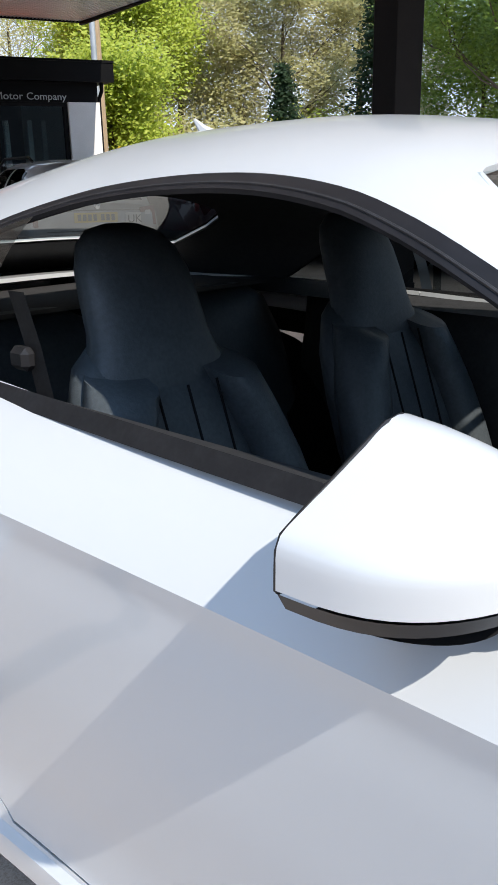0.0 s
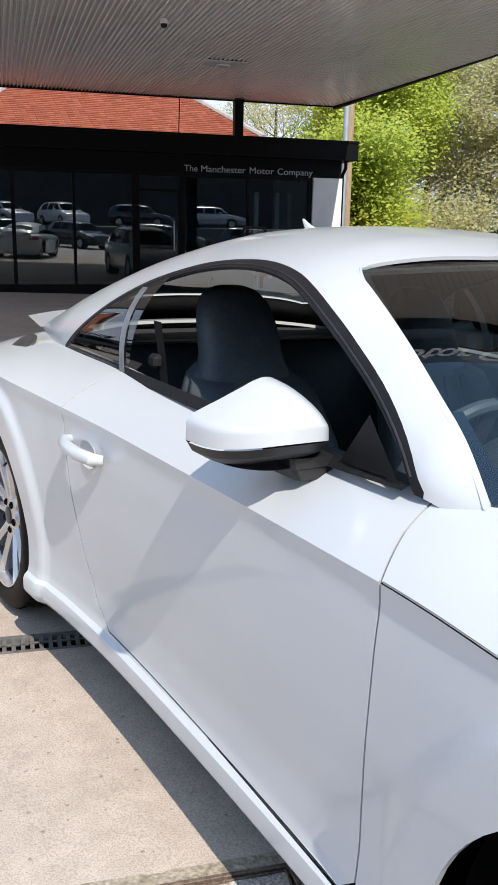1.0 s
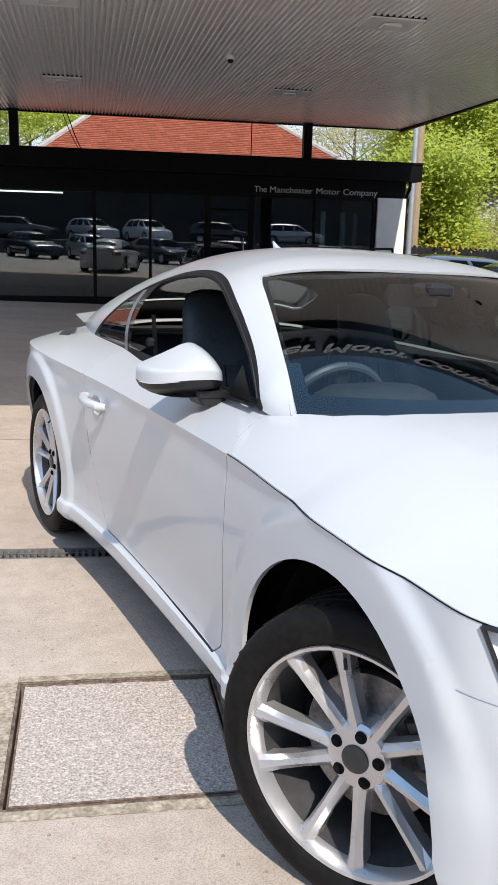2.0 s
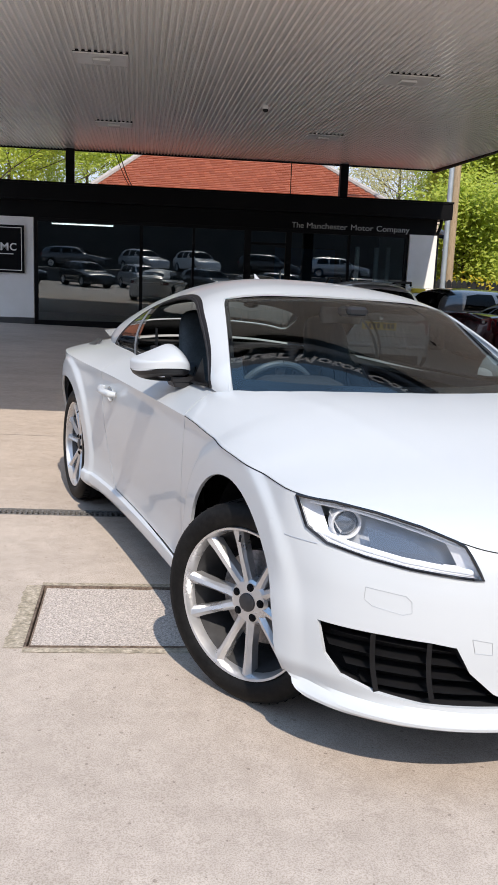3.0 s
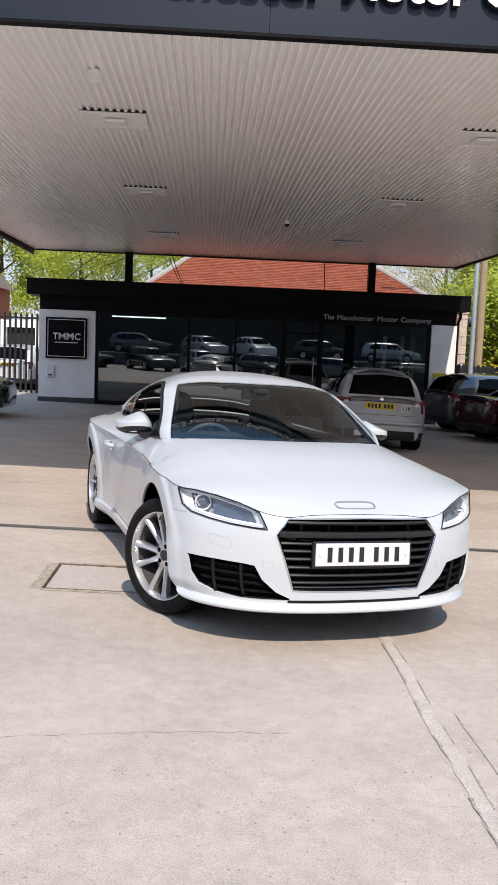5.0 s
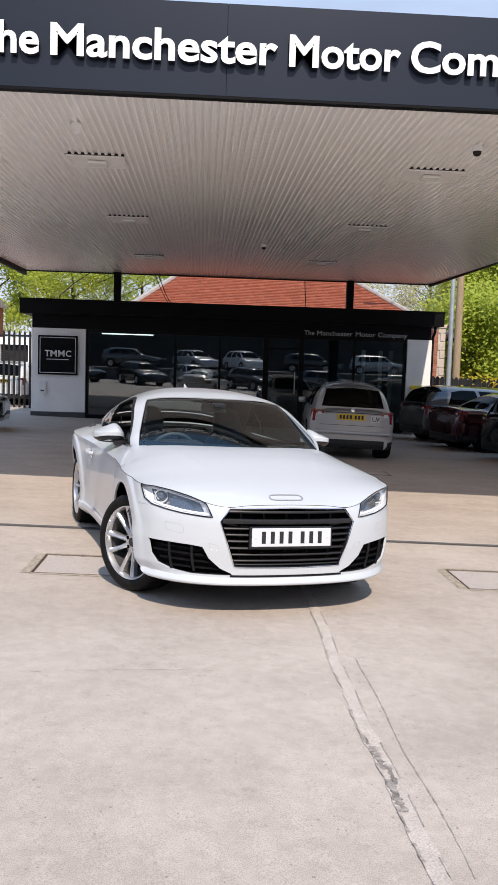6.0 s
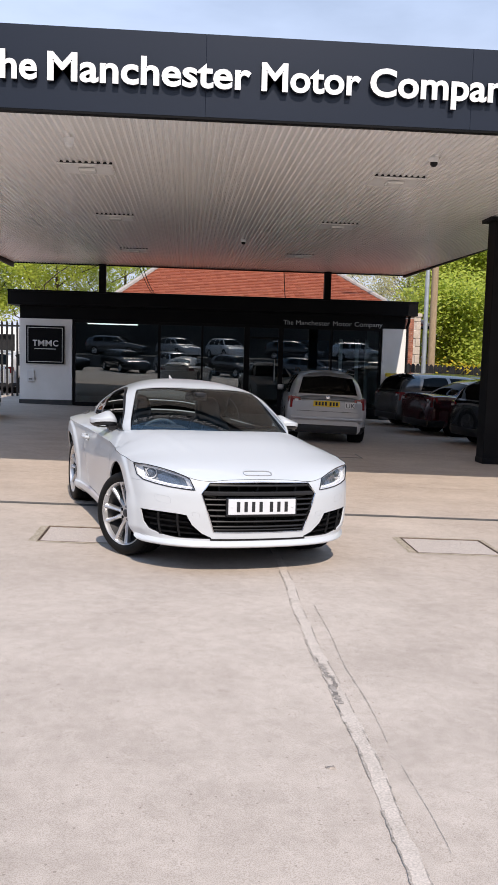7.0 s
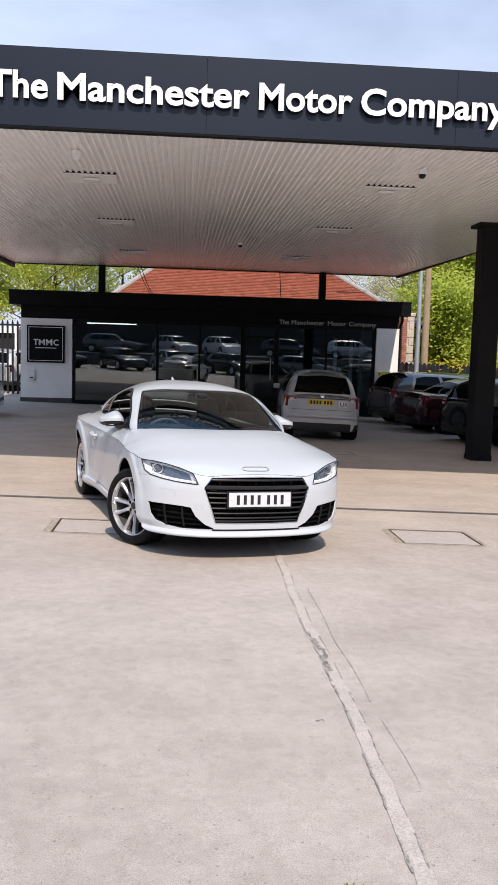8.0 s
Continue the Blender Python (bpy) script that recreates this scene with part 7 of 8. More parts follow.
for wx, st in ((0.0, 28.5), (-2.505, 0.0)):
    for sg in (-1, 1):
        build_wheel(wx, sg, st if sg < 0 else st * 0.4)


# ---- cabin ----
def pad_bm(rows, seg=20, power=2.6):
    """A cushion through rows of (centre, half width, half depth, tilt): super-elliptic slices stacked upwards."""
    b = bmesh.new()
    R = []
    for (cx, cy, cz), hw, hd, ang in rows:
        ring = []
        for k in range(seg):
            a = 2 * math.pi * k / seg
            c, s = math.cos(a), math.sin(a)
            dy = hw * abs(c) ** (2 / power) * (1 if c >= 0 else -1)
            dx = hd * abs(s) ** (2 / power) * (1 if s >= 0 else -1)
            ring.append(b.verts.new((cx + dx * math.cos(ang), cy + dy, cz - dx * math.sin(ang))))
        R.append(ring)
    for r0, r1 in zip(R, R[1:]):
        for k in range(seg):
            b.faces.new((r0[k], r0[(k + 1) % seg], r1[(k + 1) % seg], r1[k]))
    b.faces.new(R[0][::-1])
    b.faces.new(R[-1])
    bmesh.ops.recalc_face_normals(b, faces=b.faces)
    return b


def build_seat(y, label):
    s = new("seat")
    s.parent = coupe
    s.empty_display_size = 0.1
    s["label"] = label
    sl = lambda z: -1.62 - 0.36 * (z - 0.45)
    back = [((sl(z), y, z), hw, hd, 0.3) for z, hw, hd in ((.42, .20, .06), (.50, .225, .075), (.62, .235, .08), (.74, .23, .078), (.84, .215, .072), (.915, .18, .06), (.945, .14, .05), (.955, .10, .035))]
    part("backrest", pad_bm(back), M_LEATHER, s, smooth=True, angle=60)
    for d in (-1, 1):
        bol = [((sl(z) + 0.055, y + d * w, z), .060, .072, 0.3) for z, w in ((.42, .210), (.52, .215), (.64, .208), (.74, .190), (.83, .16), (.90, .13))]
        part("side_bolster", pad_bm(bol, 14, 2.2), M_LEATHER, s, smooth=True, angle=60)
    for d in (-1, 0, 1):
        seam = [Vector((sl(z) + 0.079, y + d * 0.075, z)) for z in (.50, .6, .7, .8, .88)]
        part("seam", tube_bm(seam, 0.0025, 6), M_LINER, s)
    head = [((sl(z) + 0.012, y, z), hw, hd, 0.3) for z, hw, hd in ((.87, .18, .045), (.92, .152, .055), (.97, .136, .060), (1.03, .131, .061), (1.08, .125, .057), (1.12, .110, .05), (1.145, .085, .036), (1.156, .05, .02))]
    part("headrest", pad_bm(head), M_LEATHER, s, smooth=True, angle=60)
    cush = [((-1.40, y, z), hw, hd, 0.0) for z, hw, hd in ((.30, .22, .25), (.36, .25, .27), (.42, .25, .275), (.455, .235, .26), (.465, .2, .22))]
    part("cushion", pad_bm(cush), M_LEATHER, s, smooth=True, angle=60)


build_seat(-0.36, "black leather bucket seat with a one-piece headrest")
build_seat(0.36, "black leather bucket seat with a one-piece headrest")


def build_cabin():
    part("cabin_floor", box_bm(-2.5, -0.35, -0.72, 0.72, 0.20, 0.24), M_LINER, coupe)
    def card():
        b = grid_bm(lambda u, v: (-0.52 - 1.75 * u, -0.72 + 0.035 * math.sin(math.pi * v) * (1 if v < 0.8 else 0.6), 0.26 + 0.655 * v), [k / 16 for k in range(17)], [k / 10 for k in range(11)])
        return b
    both_sides("door_card", card, M_DASH, label="dark inner door panel", smooth=True)
    # dashboard: rounded top with an instrument hood
    prof = [(-0.24, .86), (-0.34, .905), (-0.50, .925), (-0.64, .915), (-0.74, .88), (-0.78, .82), (-0.77, .70), (-0.70, .60), (-0.60, .50)]
    d = grid_bm(lambda y, k: (prof[int(k)][0] + 0.10 * (1 - (y / 0.7) ** 2) * (1 if k < 2 else 0.1), y, prof[int(k)][1]), [-0.70 + 1.4 * j / 20 for j in range(21)], list(range(len(prof))))
    part("dashboard", d, M_DASH, coupe, "dark grey dashboard", smooth=True)
    hood = pad_bm([((-0.66, -0.36, .90), .21, .10, 0), ((-0.67, -0.36, .94), .19, .09, 0), ((-0.68, -0.36, .962), .14, .06, 0)], 24)
    part("instrument_hood", hood, M_DASH, coupe, smooth=True, angle=60)
    for y in (-0.55, -0.12, 0.06, 0.24, 0.55):
        v = lathe_bm([(0.0, 0.01), (0.02, 0.012), (0.036, 0.006), (0.04, -0.02)], 24, "X")
        v.transform(Matrix.Translation((-0.79, y, 0.78)) @ Matrix.Rotation(math.pi, 4, "Z"))
        part("air_vent", v, M_CAPGREY, coupe, "round grey air vent", smooth=True)
    sw = new("steering_wheel")
    sw.parent = coupe
    sw.empty_display_size = 0.1
    sw["label"] = "black leather steering wheel"
    sw.matrix_basis = Matrix.Translation((-0.90, -0.36, 0.83)) @ Matrix.Rotation(radians(-68), 4, "Y")
    part("wheel_rim", tube_bm([(0.178 * math.cos(2 * math.pi * k / 40), 0.178 * math.sin(2 * math.pi * k / 40), 0) for k in range(41)], 0.0155, 10, False), M_LEATHER, sw, smooth=True)
    part("boss", lathe_bm([(0.0, 0.03), (0.05, 0.028), (0.07, 0.01), (0.07, -0.02)], 28, "Z"), M_DASH, sw, smooth=True)
    for a in (0, 180, 90 + 180):
        q = box_bm(0.05, 0.172, -0.02, 0.02, -0.006, 0.01, 0.004)
        q.transform(Matrix.Rotation(radians(a + 90), 4, "Z"))
        part("wheel_spoke", q, M_CAPGREY, sw)
    part("column", cyl_bm((0, 0, -0.02), (0, 0, -0.25), 0.035, seg=14), M_DASH, sw)
    part("centre_console", box_bm(-2.0, -0.62, -0.11, 0.11, 0.24, 0.55, 0.03, seg=2), M_DASH, coupe, "dark centre console")
    for y in (-0.33, 0.33):
        part("rear_seat", pad_bm([((-2.18 - 0.35 * (z - .45), y, z), hw, hd, 0.35) for z, hw, hd in ((.42, .26, .05), (.6, .28, .07), (.8, .27, .065), (.90, .24, .05), (.93, .18, .03))]), M_LEATHER, coupe, "small black rear seat back", smooth=True, angle=60)
    shelf = grid_bm(lambda x, y: (x, y, 0.935), [-2.30, -2.5, -2.75], [-.58, -.3, 0, .3, .58])
    part("parcel_shelf", shelf, M_CLOTH, coupe)
    def ledge():
        return grid_bm(lambda x, t: (x, -(YB(x) - 0.012 - (0.02 if x < -2.0 else 0)) * (1 - t) - (0.55 if x < -2.0 else 0.62) * t, 0.926 + (0.013 if x < -2.0 else 0) - 0.03 * t), [-.66 - 1.98 * k / 24 for k in range(25)], [0, 0.4, 1])
    both_sides("window_ledge", ledge, M_DASH, label="dark inner window ledge", smooth=True)
    # headlining and inner pillars
    lin = grid_bm(lambda x, a: cabin(x, a), [-.56 - 2.42 * k / 60 for k in range(61)], [k / 20 for k in range(21)])
    holes = ((grow(WINDOW_IN, 0.006), "side"), (SCREEN, "top"), (REARW, "top"))
    for poly, way in holes:
        cut(lin, poly, way)
        ii, jj = AX[way]
        take(lin, lambda c: in_poly(poly, c[ii], c[jj])).free()
    outward(lin)
    for v in lin.verts:
        v.co -= v.normal * 0.014
    whole(lin)
    part("headlining", lin, M_CLOTH, coupe, "dark roof lining", smooth=True)
    part("interior_mirror", pad_bm([((-1.02, 0.0, 1.165), .10, .018, 0), ((-1.02, 0.0, 1.20), .11, .022, 0), ((-1.02, 0.0, 1.235), .10, .018, 0)], 20), M_TRIM, coupe, "rear-view mirror", smooth=True, angle=60)
    part("sensor_pod", box_bm(-0.97, -0.86, -0.05, 0.05, 1.20, 1.245, 0.012), M_TRIM, coupe)
    part("seat_belt", band([Vector((-1.86, -0.60, 1.06)), Vector((-1.80, -0.615, 0.98)), Vector((-1.72, -0.63, 0.80)), Vector((-1.66, -0.64, 0.55))], [(Vector((0.024, 0, 0)), Vector((-0.024, 0, 0)))] * 4, 0.003), M_RUBBER, coupe, "grey-black seat belt")
    part("belt_guide", box_bm(-1.84, -1.79, -0.64, -0.61, 0.935, 0.975, 0.01), M_TRIM, coupe, "grey belt guide")


build_cabin()
# ---- parked cars: x forward from the rear bumper, y to the left, z up ----
M_PLATEY = mat("yellow_number_plate", (0.72, 0.48, 0.02), (0.78, 0.54, 0.03), 12, rough=0.35)
M_DARKGLASS = glass("dark_car_glass", (0.05, 0.055, 0.06), 0.0, film=0.3, base=0.0)
M_LAMPWHITE = mat("pale_lamp_lens", (0.6, 0.6, 0.62), (0.7, 0.7, 0.72), 20, rough=0.15, coat=0.6)
PAINTS = {
    "silver": mat("silver_car_paint", (0.40, 0.41, 0.43), (0.44, 0.45, 0.47), 2, rough=0.28, metal=0.35, coat=0.8),
    "grey": mat("grey_car_paint", (0.075, 0.078, 0.085), (0.085, 0.088, 0.095), 2, rough=0.22, metal=0.5, coat=1.0),
    "red": mat("dark_red_car_paint", (0.042, 0.002, 0.004), (0.052, 0.0025, 0.005), 2, rough=0.25, metal=0.2, coat=1.0),
    "graphite": mat("graphite_car_paint", (0.020, 0.021, 0.023), (0.024, 0.025, 0.028), 2, rough=0.22, metal=0.5, coat=0.9),
    "black": mat("black_car_paint", (0.009, 0.009, 0.010), (0.012, 0.012, 0.013), 2, rough=0.2, coat=1.0),
    "white": mat("plain_white_car_paint", (0.66, 0.66, 0.66), (0.7, 0.7, 0.7), 2, rough=0.3, coat=0.8),
}


def rear_plate(car_, plate, belt, uk):
    pl = new("number_plate")
    pl.parent = car_
    pl.empty_display_size = 0.05
    pl["label"] = "number plate with dark bars"
    pl.matrix_basis = Matrix.Translation((-0.012, -0.02 if not uk else 0.02, belt - 0.135)) @ Matrix.Rotation(math.pi, 4, "Z")
    part("plate_board", box_bm(-0.004, 0.004, -0.26, 0.26, -0.0555, 0.0555, 0.003), plate, pl)
    for k in range(7):
        y = -0.20 + 0.062 * (k + (0.5 if k > 3 else 0))
        part("plate_mark", box_bm(0.003, 0.0062, y - 0.020, y + 0.020, -0.036, 0.036), M_PLATEB, pl, "dark block in place of a character")


def parked_car(name, label, at, paint, L=4.3, W=1.74, H=1.46, belt=0.90, roof=None, deck=None, tail=0.0, rails=False, saloon=False, plate=M_PLATEY, uk=False):
    car_ = empty(name, label, "car", at, "parked cars")
    P = PAINTS[paint]
    R = 0.315
    ax = (0.80, 0.80 + 0.60 * L)
    hw = W / 2
    zf = 0.21
    deck = deck or spline([0.0, 0.10, 0.4, L * 0.62, L * 0.68, L * 0.9, L - 0.06, L], [belt - 0.10, belt - 0.01, belt, belt, belt - 0.01, belt - 0.14, belt - 0.26, belt - 0.36])
    roof = roof or spline([0.04, 0.20, 0.55, 1.1, 2.0, 2.55, 3.3], [belt + 0.02, belt + 0.38, H - 0.03, H, H - 0.01, H - 0.08, belt - 0.02])
    r0, r1 = (0.04, 3.3) if not saloon else (0.55, 3.3)

    def taper(x):
        u = (x - L / 2) / (L / 2)
        return (1 - abs(u) ** 7) ** (1 / 4) * 0.16 + 0.84 - 0.02 * abs(u) ** 2 if abs(u) < 1 else 0.82

    def low(x, a):
        """Lower body ring, right half: a = 0 floor edge to 1 middle of the top."""
        w, zt = hw * taper(x), deck(x)
        if a < 0.75:
            t = a / 0.75
            z = zf + (zt - zf) * t
            bulge = 1 - 0.10 * max(0, (0.18 - t) / 0.18) ** 2 - 0.055 * max(0, (t - 0.55) / 0.45) ** 2 - 0.012 * math.sin(min(t / 0.55, 1) * math.pi)
            return Vector((x, -w * bulge, z))
        t = (a - 0.75) / 0.25
        return Vector((x, -w * 0.945 * (1 - t), zt + 0.035 * math.sin(t * math.pi / 2)))

    xs = [L * k / 60 for k in range(61)]
    b = grid_bm(low, xs, [k / 30 for k in range(31)])
    for w in ax:
        arch = [(w + 0.355 * math.cos(math.pi * k / 16), R + 0.355 * math.sin(math.pi * k / 16)) for k in range(17)] + [(w - 0.36, 0.0), (w + 0.36, 0.0)]
        cut(b, arch, "side", lambda c: abs(c.y) > 0.5)
        take(b, lambda c: abs(c.y) > 0.5 and in_poly(arch, c.x, c.z)).free()
    # end caps
    for x in (0.0, L):
        ring = [low(x, k / 30) for k in range(31)]
        fv = [b.verts.new(p) for p in ring] + [b.verts.new((x, 0, zf))]
        b.faces.new(fv)
    whole(b)
    bmesh.ops.recalc_face_normals(b, faces=b.faces)
    bump = take(b, lambda c: c.x < 0.40 and c.z < 0.36)
    part("body", b, P, car_, smooth=True, angle=40)
    far_side = take(bump, lambda c: c.y > 0)
    for strip in (bump, far_side):
        part("bumper_corner", strip, M_TRIM, car_, "dark lower bumper corner", smooth=True, angle=40)
    part("lower_valance", box_bm(-0.010, 0.06, -hw * 0.74, hw * 0.74, 0.20, 0.37, 0.02, seg=2), M_TRIM, car_, "dark lower bumper", smooth=True, angle=40)
    part("floor_pan", box_bm(0.1, L - 0.1, -hw * 0.8, hw * 0.8, 0.2, 0.24), M_LINER, car_)
    for w in ax:
        for s in (-1, 1):
            part("wheel_well", cyl_bm((w, s * (hw - 0.30), R), (w, s * (hw - 0.07), R), 0.37, seg=28), M_LINER, car_)

    def top(x, a):
        n = 2.8
        t = a * math.pi / 2
        zb = deck(x) - 0.02
        yb = hw * 0.93 * (0.90 + 0.10 * min(1, (x - r0) / 0.8)) * (1 if x < 2.6 else 1 - 0.06 * (x - 2.6))
        c, s = max(math.cos(t), 0) ** (2 / n), max(math.sin(t), 0) ** (2 / n)
        return Vector((x, -(yb * c * (1 - 0.16 * s * (1 - a))), zb + max(roof(x) - zb, 0.002) * s))

    g = grid_bm(top, [r0 + (r1 - r0) * (k / 54) for k in range(55)], [k / 24 for k in range(25)])
    zs = belt + 0.035
    ht = H - 0.11
    win1 = [(0.62, zs), (0.75, ht - 0.05), (1.05, ht), (1.42, ht), (1.46, zs)] if not saloon else [(1.05, zs), (1.30, ht - 0.06), (1.55, ht - 0.01), (1.72, ht), (1.76, zs)]
    win2 = [(1.54, zs), (1.52, ht), (2.18, ht - 0.015), (2.22, zs)] if not saloon else [(1.84, zs), (1.82, ht), (2.25, ht - 0.015), (2.28, zs)]
    win3 = [(2.30, zs), (2.27, ht - 0.02), (2.50, ht - 0.05), (3.02, zs + 0.03), (3.02, zs)]
    wins = [win1, win2, win3]
    for w in wins:
        cut(g, w, "side")
    rw = [(0, belt + 0.05), (-hw * 0.70, belt + 0.05), (-hw * 0.60, H - 0.15), (0, H - 0.11)]
    rear_x = lambda c: c.x < (0.75 if not saloon else 1.5)
    cut(g, rw, "front", rear_x)
    ws = [(0, belt + 0.03), (-hw * 0.76, belt + 0.03), (-hw * 0.62, H - 0.15), (0, H - 0.12)]
    cut(g, ws, "front", lambda c: c.x > 2.3)
    panes = [take(g, lambda c: in_poly(w, c.x, c.z) and abs(c.y) > 0.35 * W / 1.74) for w in wins]
    rp = take(g, lambda c: rear_x(c) and in_poly(rw, c.y, c.z))
    wp = take(g, lambda c: c.x > 2.3 and in_poly(ws, c.y, c.z))
    whole(g)
    outw = lambda m: bmesh.ops.recalc_face_normals(m, faces=m.faces)
    outw(g)
    part("roof", g, P, car_, smooth=True, angle=40)
    for nm, m in (("rear_window", rp), ("windscreen", wp)):
        whole(m)
        outw(m)
        part(nm, m, M_DARKGLASS, car_, "dark glass", smooth=True)
    for m in panes:
        m2 = mirrored(m)
        for q in (m, m2):
            outw(q)
            part("side_window", q, M_DARKGLASS, car_, "dark glass", smooth=True)
    # black block added for the darkness of the unlit cabin behind the glass
    part("cabin_dark_block", box_bm(r0 + 0.5, 2.6, -hw * 0.62, hw * 0.62, 0.5, belt + 0.12, 0.05), M_LINER, car_)
    # rear lamps, plate, badge, exhaust
    for s in (-1, 1):
        lm = bmesh.new()
        yo, yi = hw * 0.925, hw * 0.62
        pts = [(0.012, yi, belt - 0.21), (0.012, yi + 0.02, belt - 0.03), (0.05, yo * 0.94, belt - 0.005), (0.17, yo * 1.005, belt - 0.02), (0.15, yo * 1.015, belt - 0.20), (0.03, yo * 0.95, belt - 0.235)]
        v = [lm.verts.new((p[0] - 0.012, s * p[1], p[2])) for p in pts]
        lm.faces.new((v[0], v[1], v[2], v[5]))
        lm.faces.new((v[5], v[2], v[3], v[4]))
        bmesh.ops.recalc_face_normals(lm, faces=lm.faces)
        bmesh.ops.solidify(lm, geom=lm.faces[:], thickness=0.03)
        tl = part("tail_lamp", lm, M_TAILRED, car_, "red tail lamp")
        part("reversing_lens", box_bm(-0.018, -0.004, s * (yi + 0.10) - 0.035, s * (yi + 0.10) + 0.035, belt - 0.11, belt - 0.06, 0.003), M_LAMPWHITE, tl)
        ex = lathe_bm([(0.035, -0.02), (0.038, -0.02), (0.038, 0.12), (0.034, 0.12)], 16, "X", True)
        ex.transform(Matrix.Translation((0.02, s * hw * 0.55, 0.25)))
        part("exhaust_pipe", ex, M_CHROME, car_, smooth=True)
        hl = box_bm(L - 0.20, L - 0.055, s * hw * 0.74 - 0.14, s * hw * 0.74 + 0.10, belt - 0.34, belt - 0.22, 0.03, seg=2)
        part("headlamp", hl, M_LAMPWHITE, car_, "pale headlamp", smooth=True)
        mr = box_bm(2.55, 2.70, s * (hw + 0.02) - 0.05, s * (hw + 0.02) + 0.10 * s + 0.0 if s > 0 else s * (hw + 0.02) + 0.05, belt + 0.02, belt + 0.14, 0.03, seg=2)
        part("door_mirror", mr, P, car_, smooth=True)
    if plate is not None:
        rear_plate(car_, plate, belt, uk)
    if uk:
        t = text_bm("UK", 0.13, 0.004)
        t.transform(Matrix.Translation((-0.016, -0.36, belt - 0.20)) @ Matrix.Rotation(radians(-90), 4, "Z"))
        part("country_sticker", t, M_PLATEB, car_, "black country letters")
        part("sticker_ground", box_bm(-0.012, -0.002, -0.53, -0.34, belt - 0.215, belt - 0.085, 0.003), PAINTS["white"], car_, "pale oval sticker")
        bd = lathe_bm([(0.0, -0.02), (0.035, -0.019), (0.042, -0.01), (0.042, 0.0)], 24, "X")
        bd.transform(Matrix.Translation((-0.0, 0.0, belt - 0.005)))
        part("badge", bd, M_CHROME, car_, "small round badge", smooth=True)
        part("tailgate_strip", box_bm(-0.014, -0.002, -0.52, 0.52, belt - 0.062, belt - 0.048, 0.003), M_CAPGREY, car_)
        sm_ = bmesh.new()
        for z in (belt - 0.29,):
            box_bm(-0.008, 0.0, -0.60, 0.60, z, z + 0.006, 0, sm_)
        part("tailgate_seam", sm_, M_LINER, car_)
        part("bumper_ledge", box_bm(-0.06, 0.10, -hw * 0.86, hw * 0.86, 0.46, 0.53, 0.03, seg=2), P, car_, smooth=True)
        wz = [Vector((0.20 + 0.03 * k, 0.02 + 0.10 * k, belt + 0.07 + 0.02 * k)) for k in range(4)]
        part("rear_wiper", tube_bm(wz, 0.008, 6), M_TRIM, car_)
    # roof edge spoiler and rails
    if not saloon:
        sp = grid_bm(lambda u, v: (0.50 - 0.22 * v + 0.05 * abs(u) ** 2, u * hw * 0.66, roof(0.5) + 0.012 - 0.015 * v - 0.03 * abs(u) ** 3), [-1 + 2 * k / 14 for k in range(15)], [0, 0.5, 1.0])
        bmesh.ops.solidify(sp, geom=sp.faces[:], thickness=0.025)
        part("roof_spoiler", sp, P, car_, smooth=True)
    if rails:
        for s in (-1, 1):
            part("roof_rail", tube_bm([(0.65, s * hw * 0.66, roof(0.65) - 0.01), (0.75, s * hw * 0.68, H + 0.015), (2.0, s * hw * 0.69, H + 0.015), (2.3, s * hw * 0.68, H - 0.05)], 0.018, 8), M_FRAME, car_, smooth=True)
    # wheels
    for w in ax:
        for s in (-1, 1):
            wh = new("wheel")
            wh.parent = car_
            wh.empty_display_size = 0.05
            wh.matrix_basis = Matrix.Translation((w, s * (hw - 0.115), R)) @ (Matrix.Rotation(math.pi, 4, "Z") if s > 0 else Matrix.Identity(4))
            part("tyre", lathe_bm([(0.21, -0.10), (0.25, -0.11), (0.295, -0.105), (0.313, -0.085), (0.315, 0.0), (0.313, 0.085), (0.29, 0.105), (0.21, 0.10)], 36, "Y"), M_TYRE, wh, smooth=True)
            part("rim", lathe_bm([(0.0, -0.07), (0.05, -0.075), (0.06, -0.05), (0.19, -0.055), (0.215, -0.10), (0.21, -0.07), (0.19, 0.05), (0.0, 0.05)], 36, "Y"), M_ALLOY, wh, smooth=True)
            for k in range(5):
                q = box_bm(-0.022, 0.022, -0.085, -0.05, 0.04, 0.205, 0.006)
                q.transform(Matrix.Rotation(2 * math.pi * k / 5, 4, "Y"))
                part("spoke", q, M_ALLOY, wh)
    return car_


def car_pose(x, y, heading):
    return slope_pose(x, y) @ pose(0, 0, 0, 0, 0, heading)


SAL_ROOF = spline([0.55, 0.9, 1.5, 2.0, 2.45, 3.3], [0.92, 1.16, 1.36, 1.38, 1.30, 0.86])
SAL_DECK = spline([0.0, 0.06, 0.3, 0.9, 2.6, 3.0, 4.0, 4.35, 4.42], [0.80, 0.93, 0.955, 0.93, 0.90, 0.89, 0.76, 0.64, 0.55])
estate = parked_car("silver_estate_car", "silver estate car with a yellow rear plate under the canopy", car_pose(4.66, 11.0, 85.0), "silver", W=1.66, H=1.44, belt=0.92, rails=True, uk=True)
grey_car = parked_car("grey_estate_car", "grey estate car parked in a row under the canopy", car_pose(7.28, 17.1, 11), "grey", L=4.6, W=1.82, H=1.46, belt=0.95, plate=None)
red_car = parked_car("red_saloon_car", "dark red saloon car parked in a row under the canopy", car_pose(7.45, 14.75, 11), "red", L=4.42, W=1.78, H=1.38, belt=0.92, roof=SAL_ROOF, deck=SAL_DECK, saloon=True, plate=None)
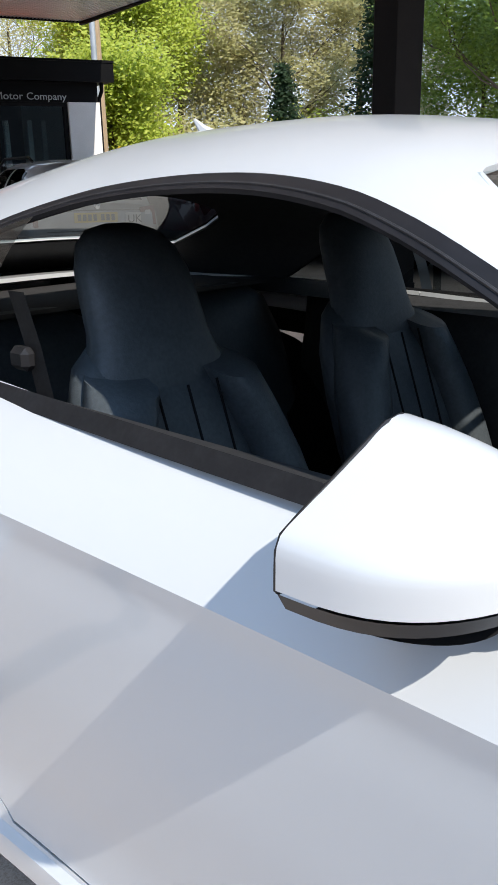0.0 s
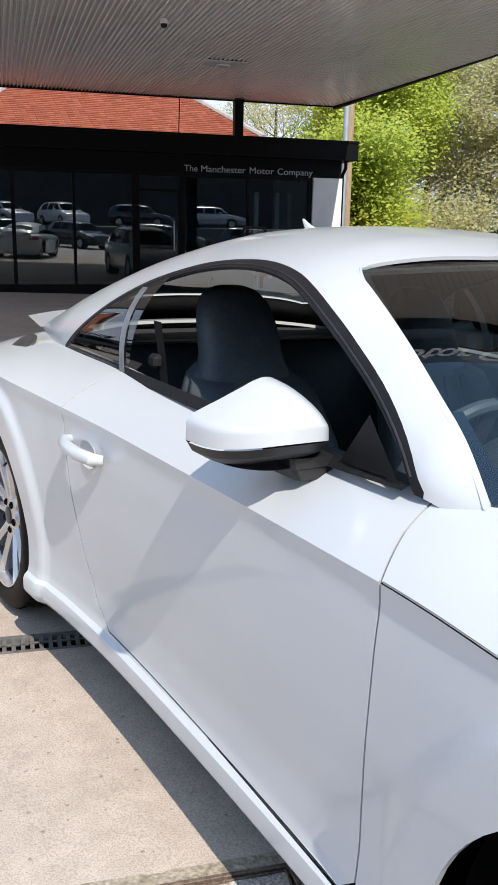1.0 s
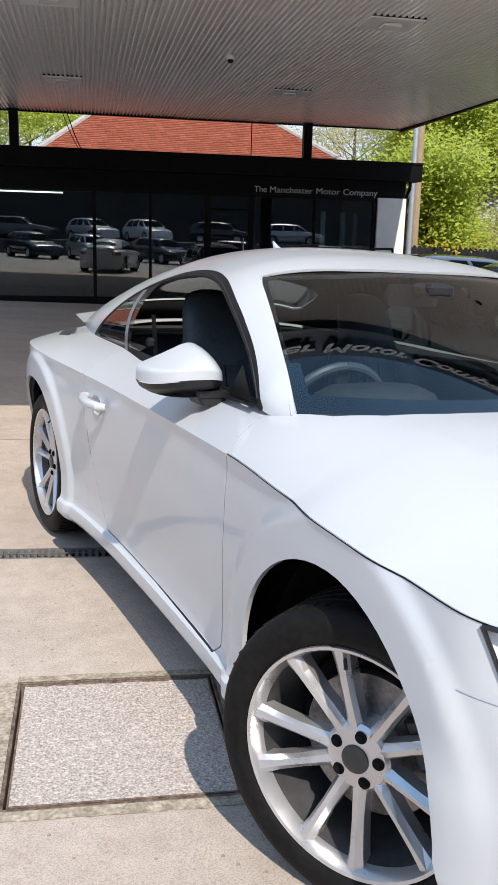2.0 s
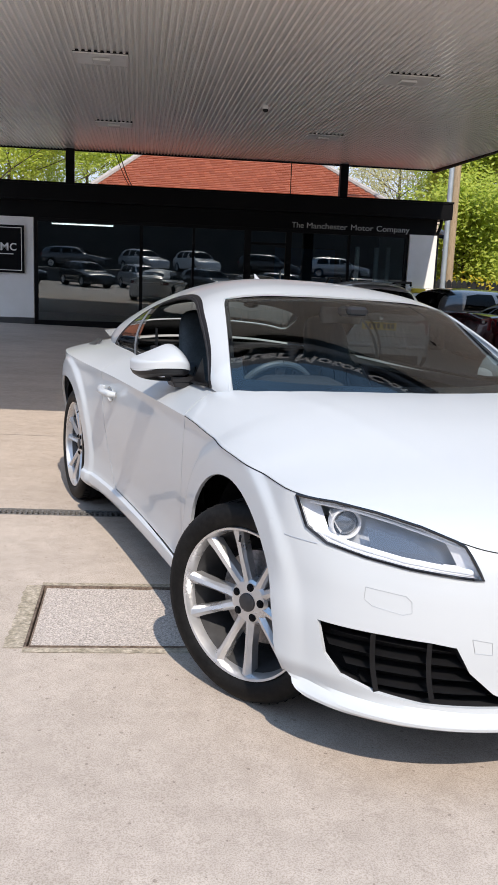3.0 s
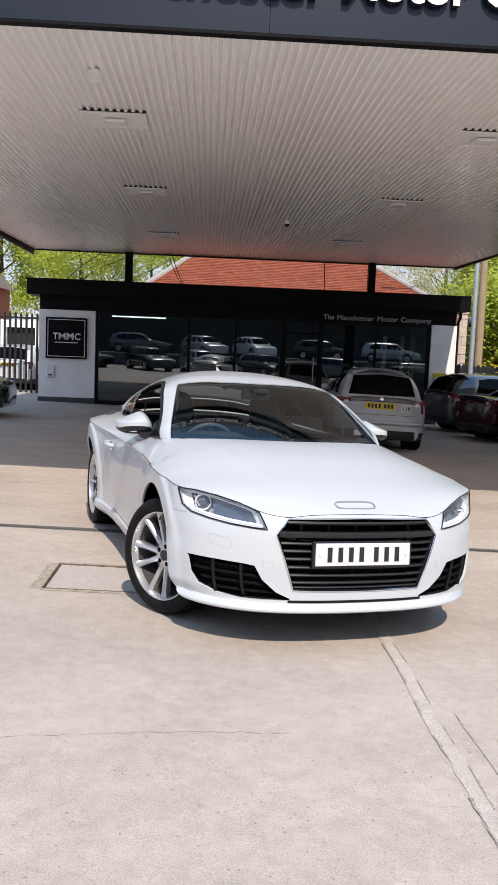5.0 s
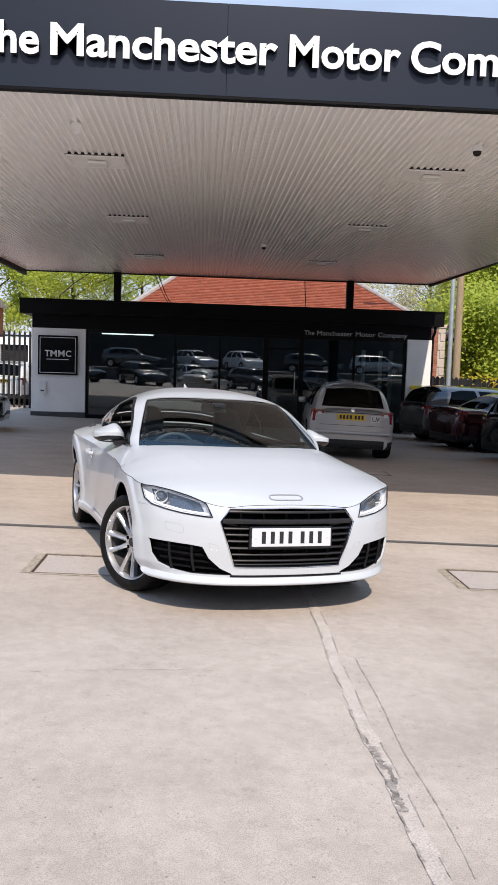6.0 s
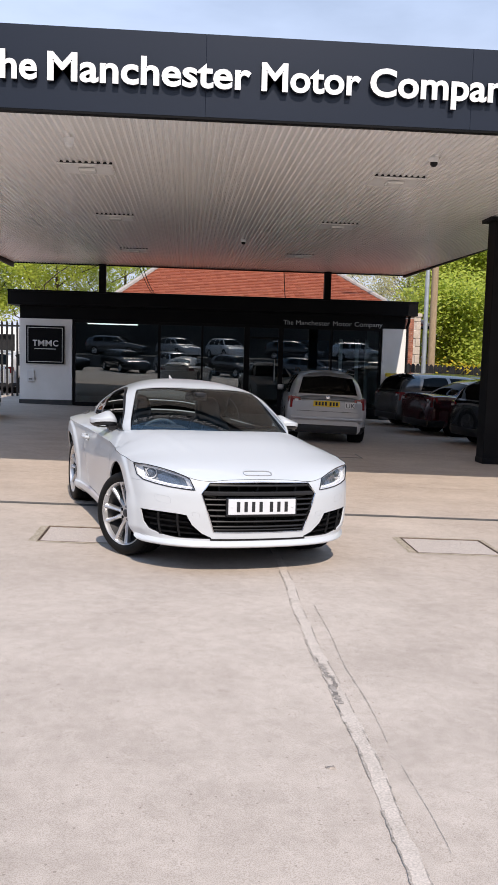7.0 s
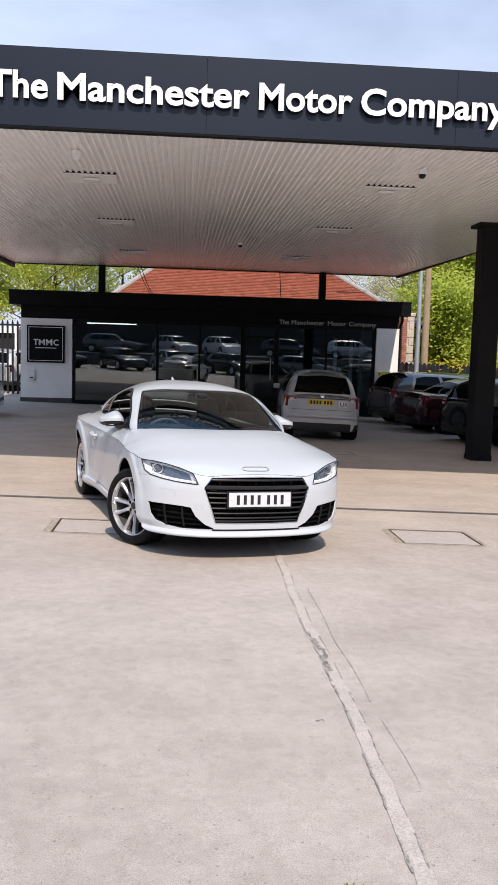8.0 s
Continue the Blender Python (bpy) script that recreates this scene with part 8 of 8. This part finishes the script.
dark_car = parked_car("graphite_hatchback", "graphite grey hatchback parked in a row under the canopy", car_pose(7.85, 12.05, 12), "graphite", L=4.25, W=1.76, H=1.44, belt=0.92, plate=None)
black_car = parked_car("black_hatchback", "black hatchback parked beside the canopy column", car_pose(8.45, 9.6, 12), "black", L=4.2, W=1.76, H=1.46, belt=0.92, plate=None)


def another(src, name, label, m):
    c = copy_thing(src, m)
    c.name = name
    return tagged(c, label)


another(black_car, "black_hatchback", "black hatchback with its nose towards the shaded forecourt", car_pose(-6.55, 13.6, 2))
white_hatch = parked_car("white_hatchback", "white hatchback parked beyond the black fence", car_pose(-4.9, 24.4, 80), "white", L=4.1, W=1.74, H=1.48, belt=0.93)
another(grey_car, "grey_estate_car", "grey estate car parked by the back fence", car_pose(9.2, 21.6, 10))
another(dark_car, "graphite_hatchback", "graphite hatchback parked by the back fence", car_pose(12.2, 21.9, 14))
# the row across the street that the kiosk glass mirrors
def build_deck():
    """A made-up low bank across the road, unseen, lifting a second mirrored car row."""
    d = empty("street_bank", "low dark made-up bank out of view, raising cars for the kiosk reflections", "bank", kind="structure")
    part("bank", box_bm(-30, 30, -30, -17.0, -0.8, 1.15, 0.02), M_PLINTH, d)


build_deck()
STREET_ROW = [
    (black_car, "black_hatchback", "black hatchback parked along the street", -8.0, -11.5, 35, 0),
    (dark_car, "graphite_hatchback", "graphite hatchback parked along the street", -3.0, -12.0, 62, 0),
    (estate, "silver_estate_car", "silver estate car parked along the street", 0.4, -12.5, 70, 0),
    (dark_car, "graphite_hatchback", "graphite hatchback parked along the street", 4.0, -12.0, 60, 0),
    (grey_car, "grey_estate_car", "grey estate car parked along the street", 8.2, -12.5, 25, 0),
    (black_car, "black_hatchback", "black hatchback parked along the street", 13.6, -12.5, 20, 0),
    (grey_car, "grey_estate_car", "grey estate car on the added bank, mirrored in the kiosk glass", -5.4, -20.5, 18, 1.2),
    (estate, "silver_estate_car", "silver estate car on the added bank, mirrored in the kiosk glass", 0.2, -20.0, 60, 1.2),
    (white_hatch, "white_hatchback", "white hatchback on the added bank, mirrored in the kiosk glass", 4.0, -20.5, 66, 1.2),
    (dark_car, "graphite_hatchback", "graphite hatchback on the added bank, mirrored in the kiosk glass", 8.0, -20.0, 24, 1.2),
    (estate, "silver_estate_car", "silver estate car on the added bank, mirrored in the kiosk glass", 13.0, -20.5, 20, 1.2),
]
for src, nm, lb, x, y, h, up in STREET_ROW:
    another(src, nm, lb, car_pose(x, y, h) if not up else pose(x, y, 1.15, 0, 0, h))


# ---- unseen plain walls closing the place, added to hold back low sky light ----
def build_sky_block_walls():
    t = empty("street_terrace", "plain dull dark walls added out of view to block low sky light", "building", kind="structure")
    dull = mat("dull_sky_block_wall", (0.030, 0.028, 0.027), (0.050, 0.046, 0.043), 0.6, rough=0.9, fine=0.2)
    part("wall", box_bm(-60, 60, -44, -36, -0.5, 9.5), dull, t)
    part("wall", box_bm(-30, -29, -34, 26, -0.5, 4.5), M_PLINTH, t)
    part("wall", box_bm(44, 45, -36, 60, -1.5, 2.0), dull, t)


build_sky_block_walls()
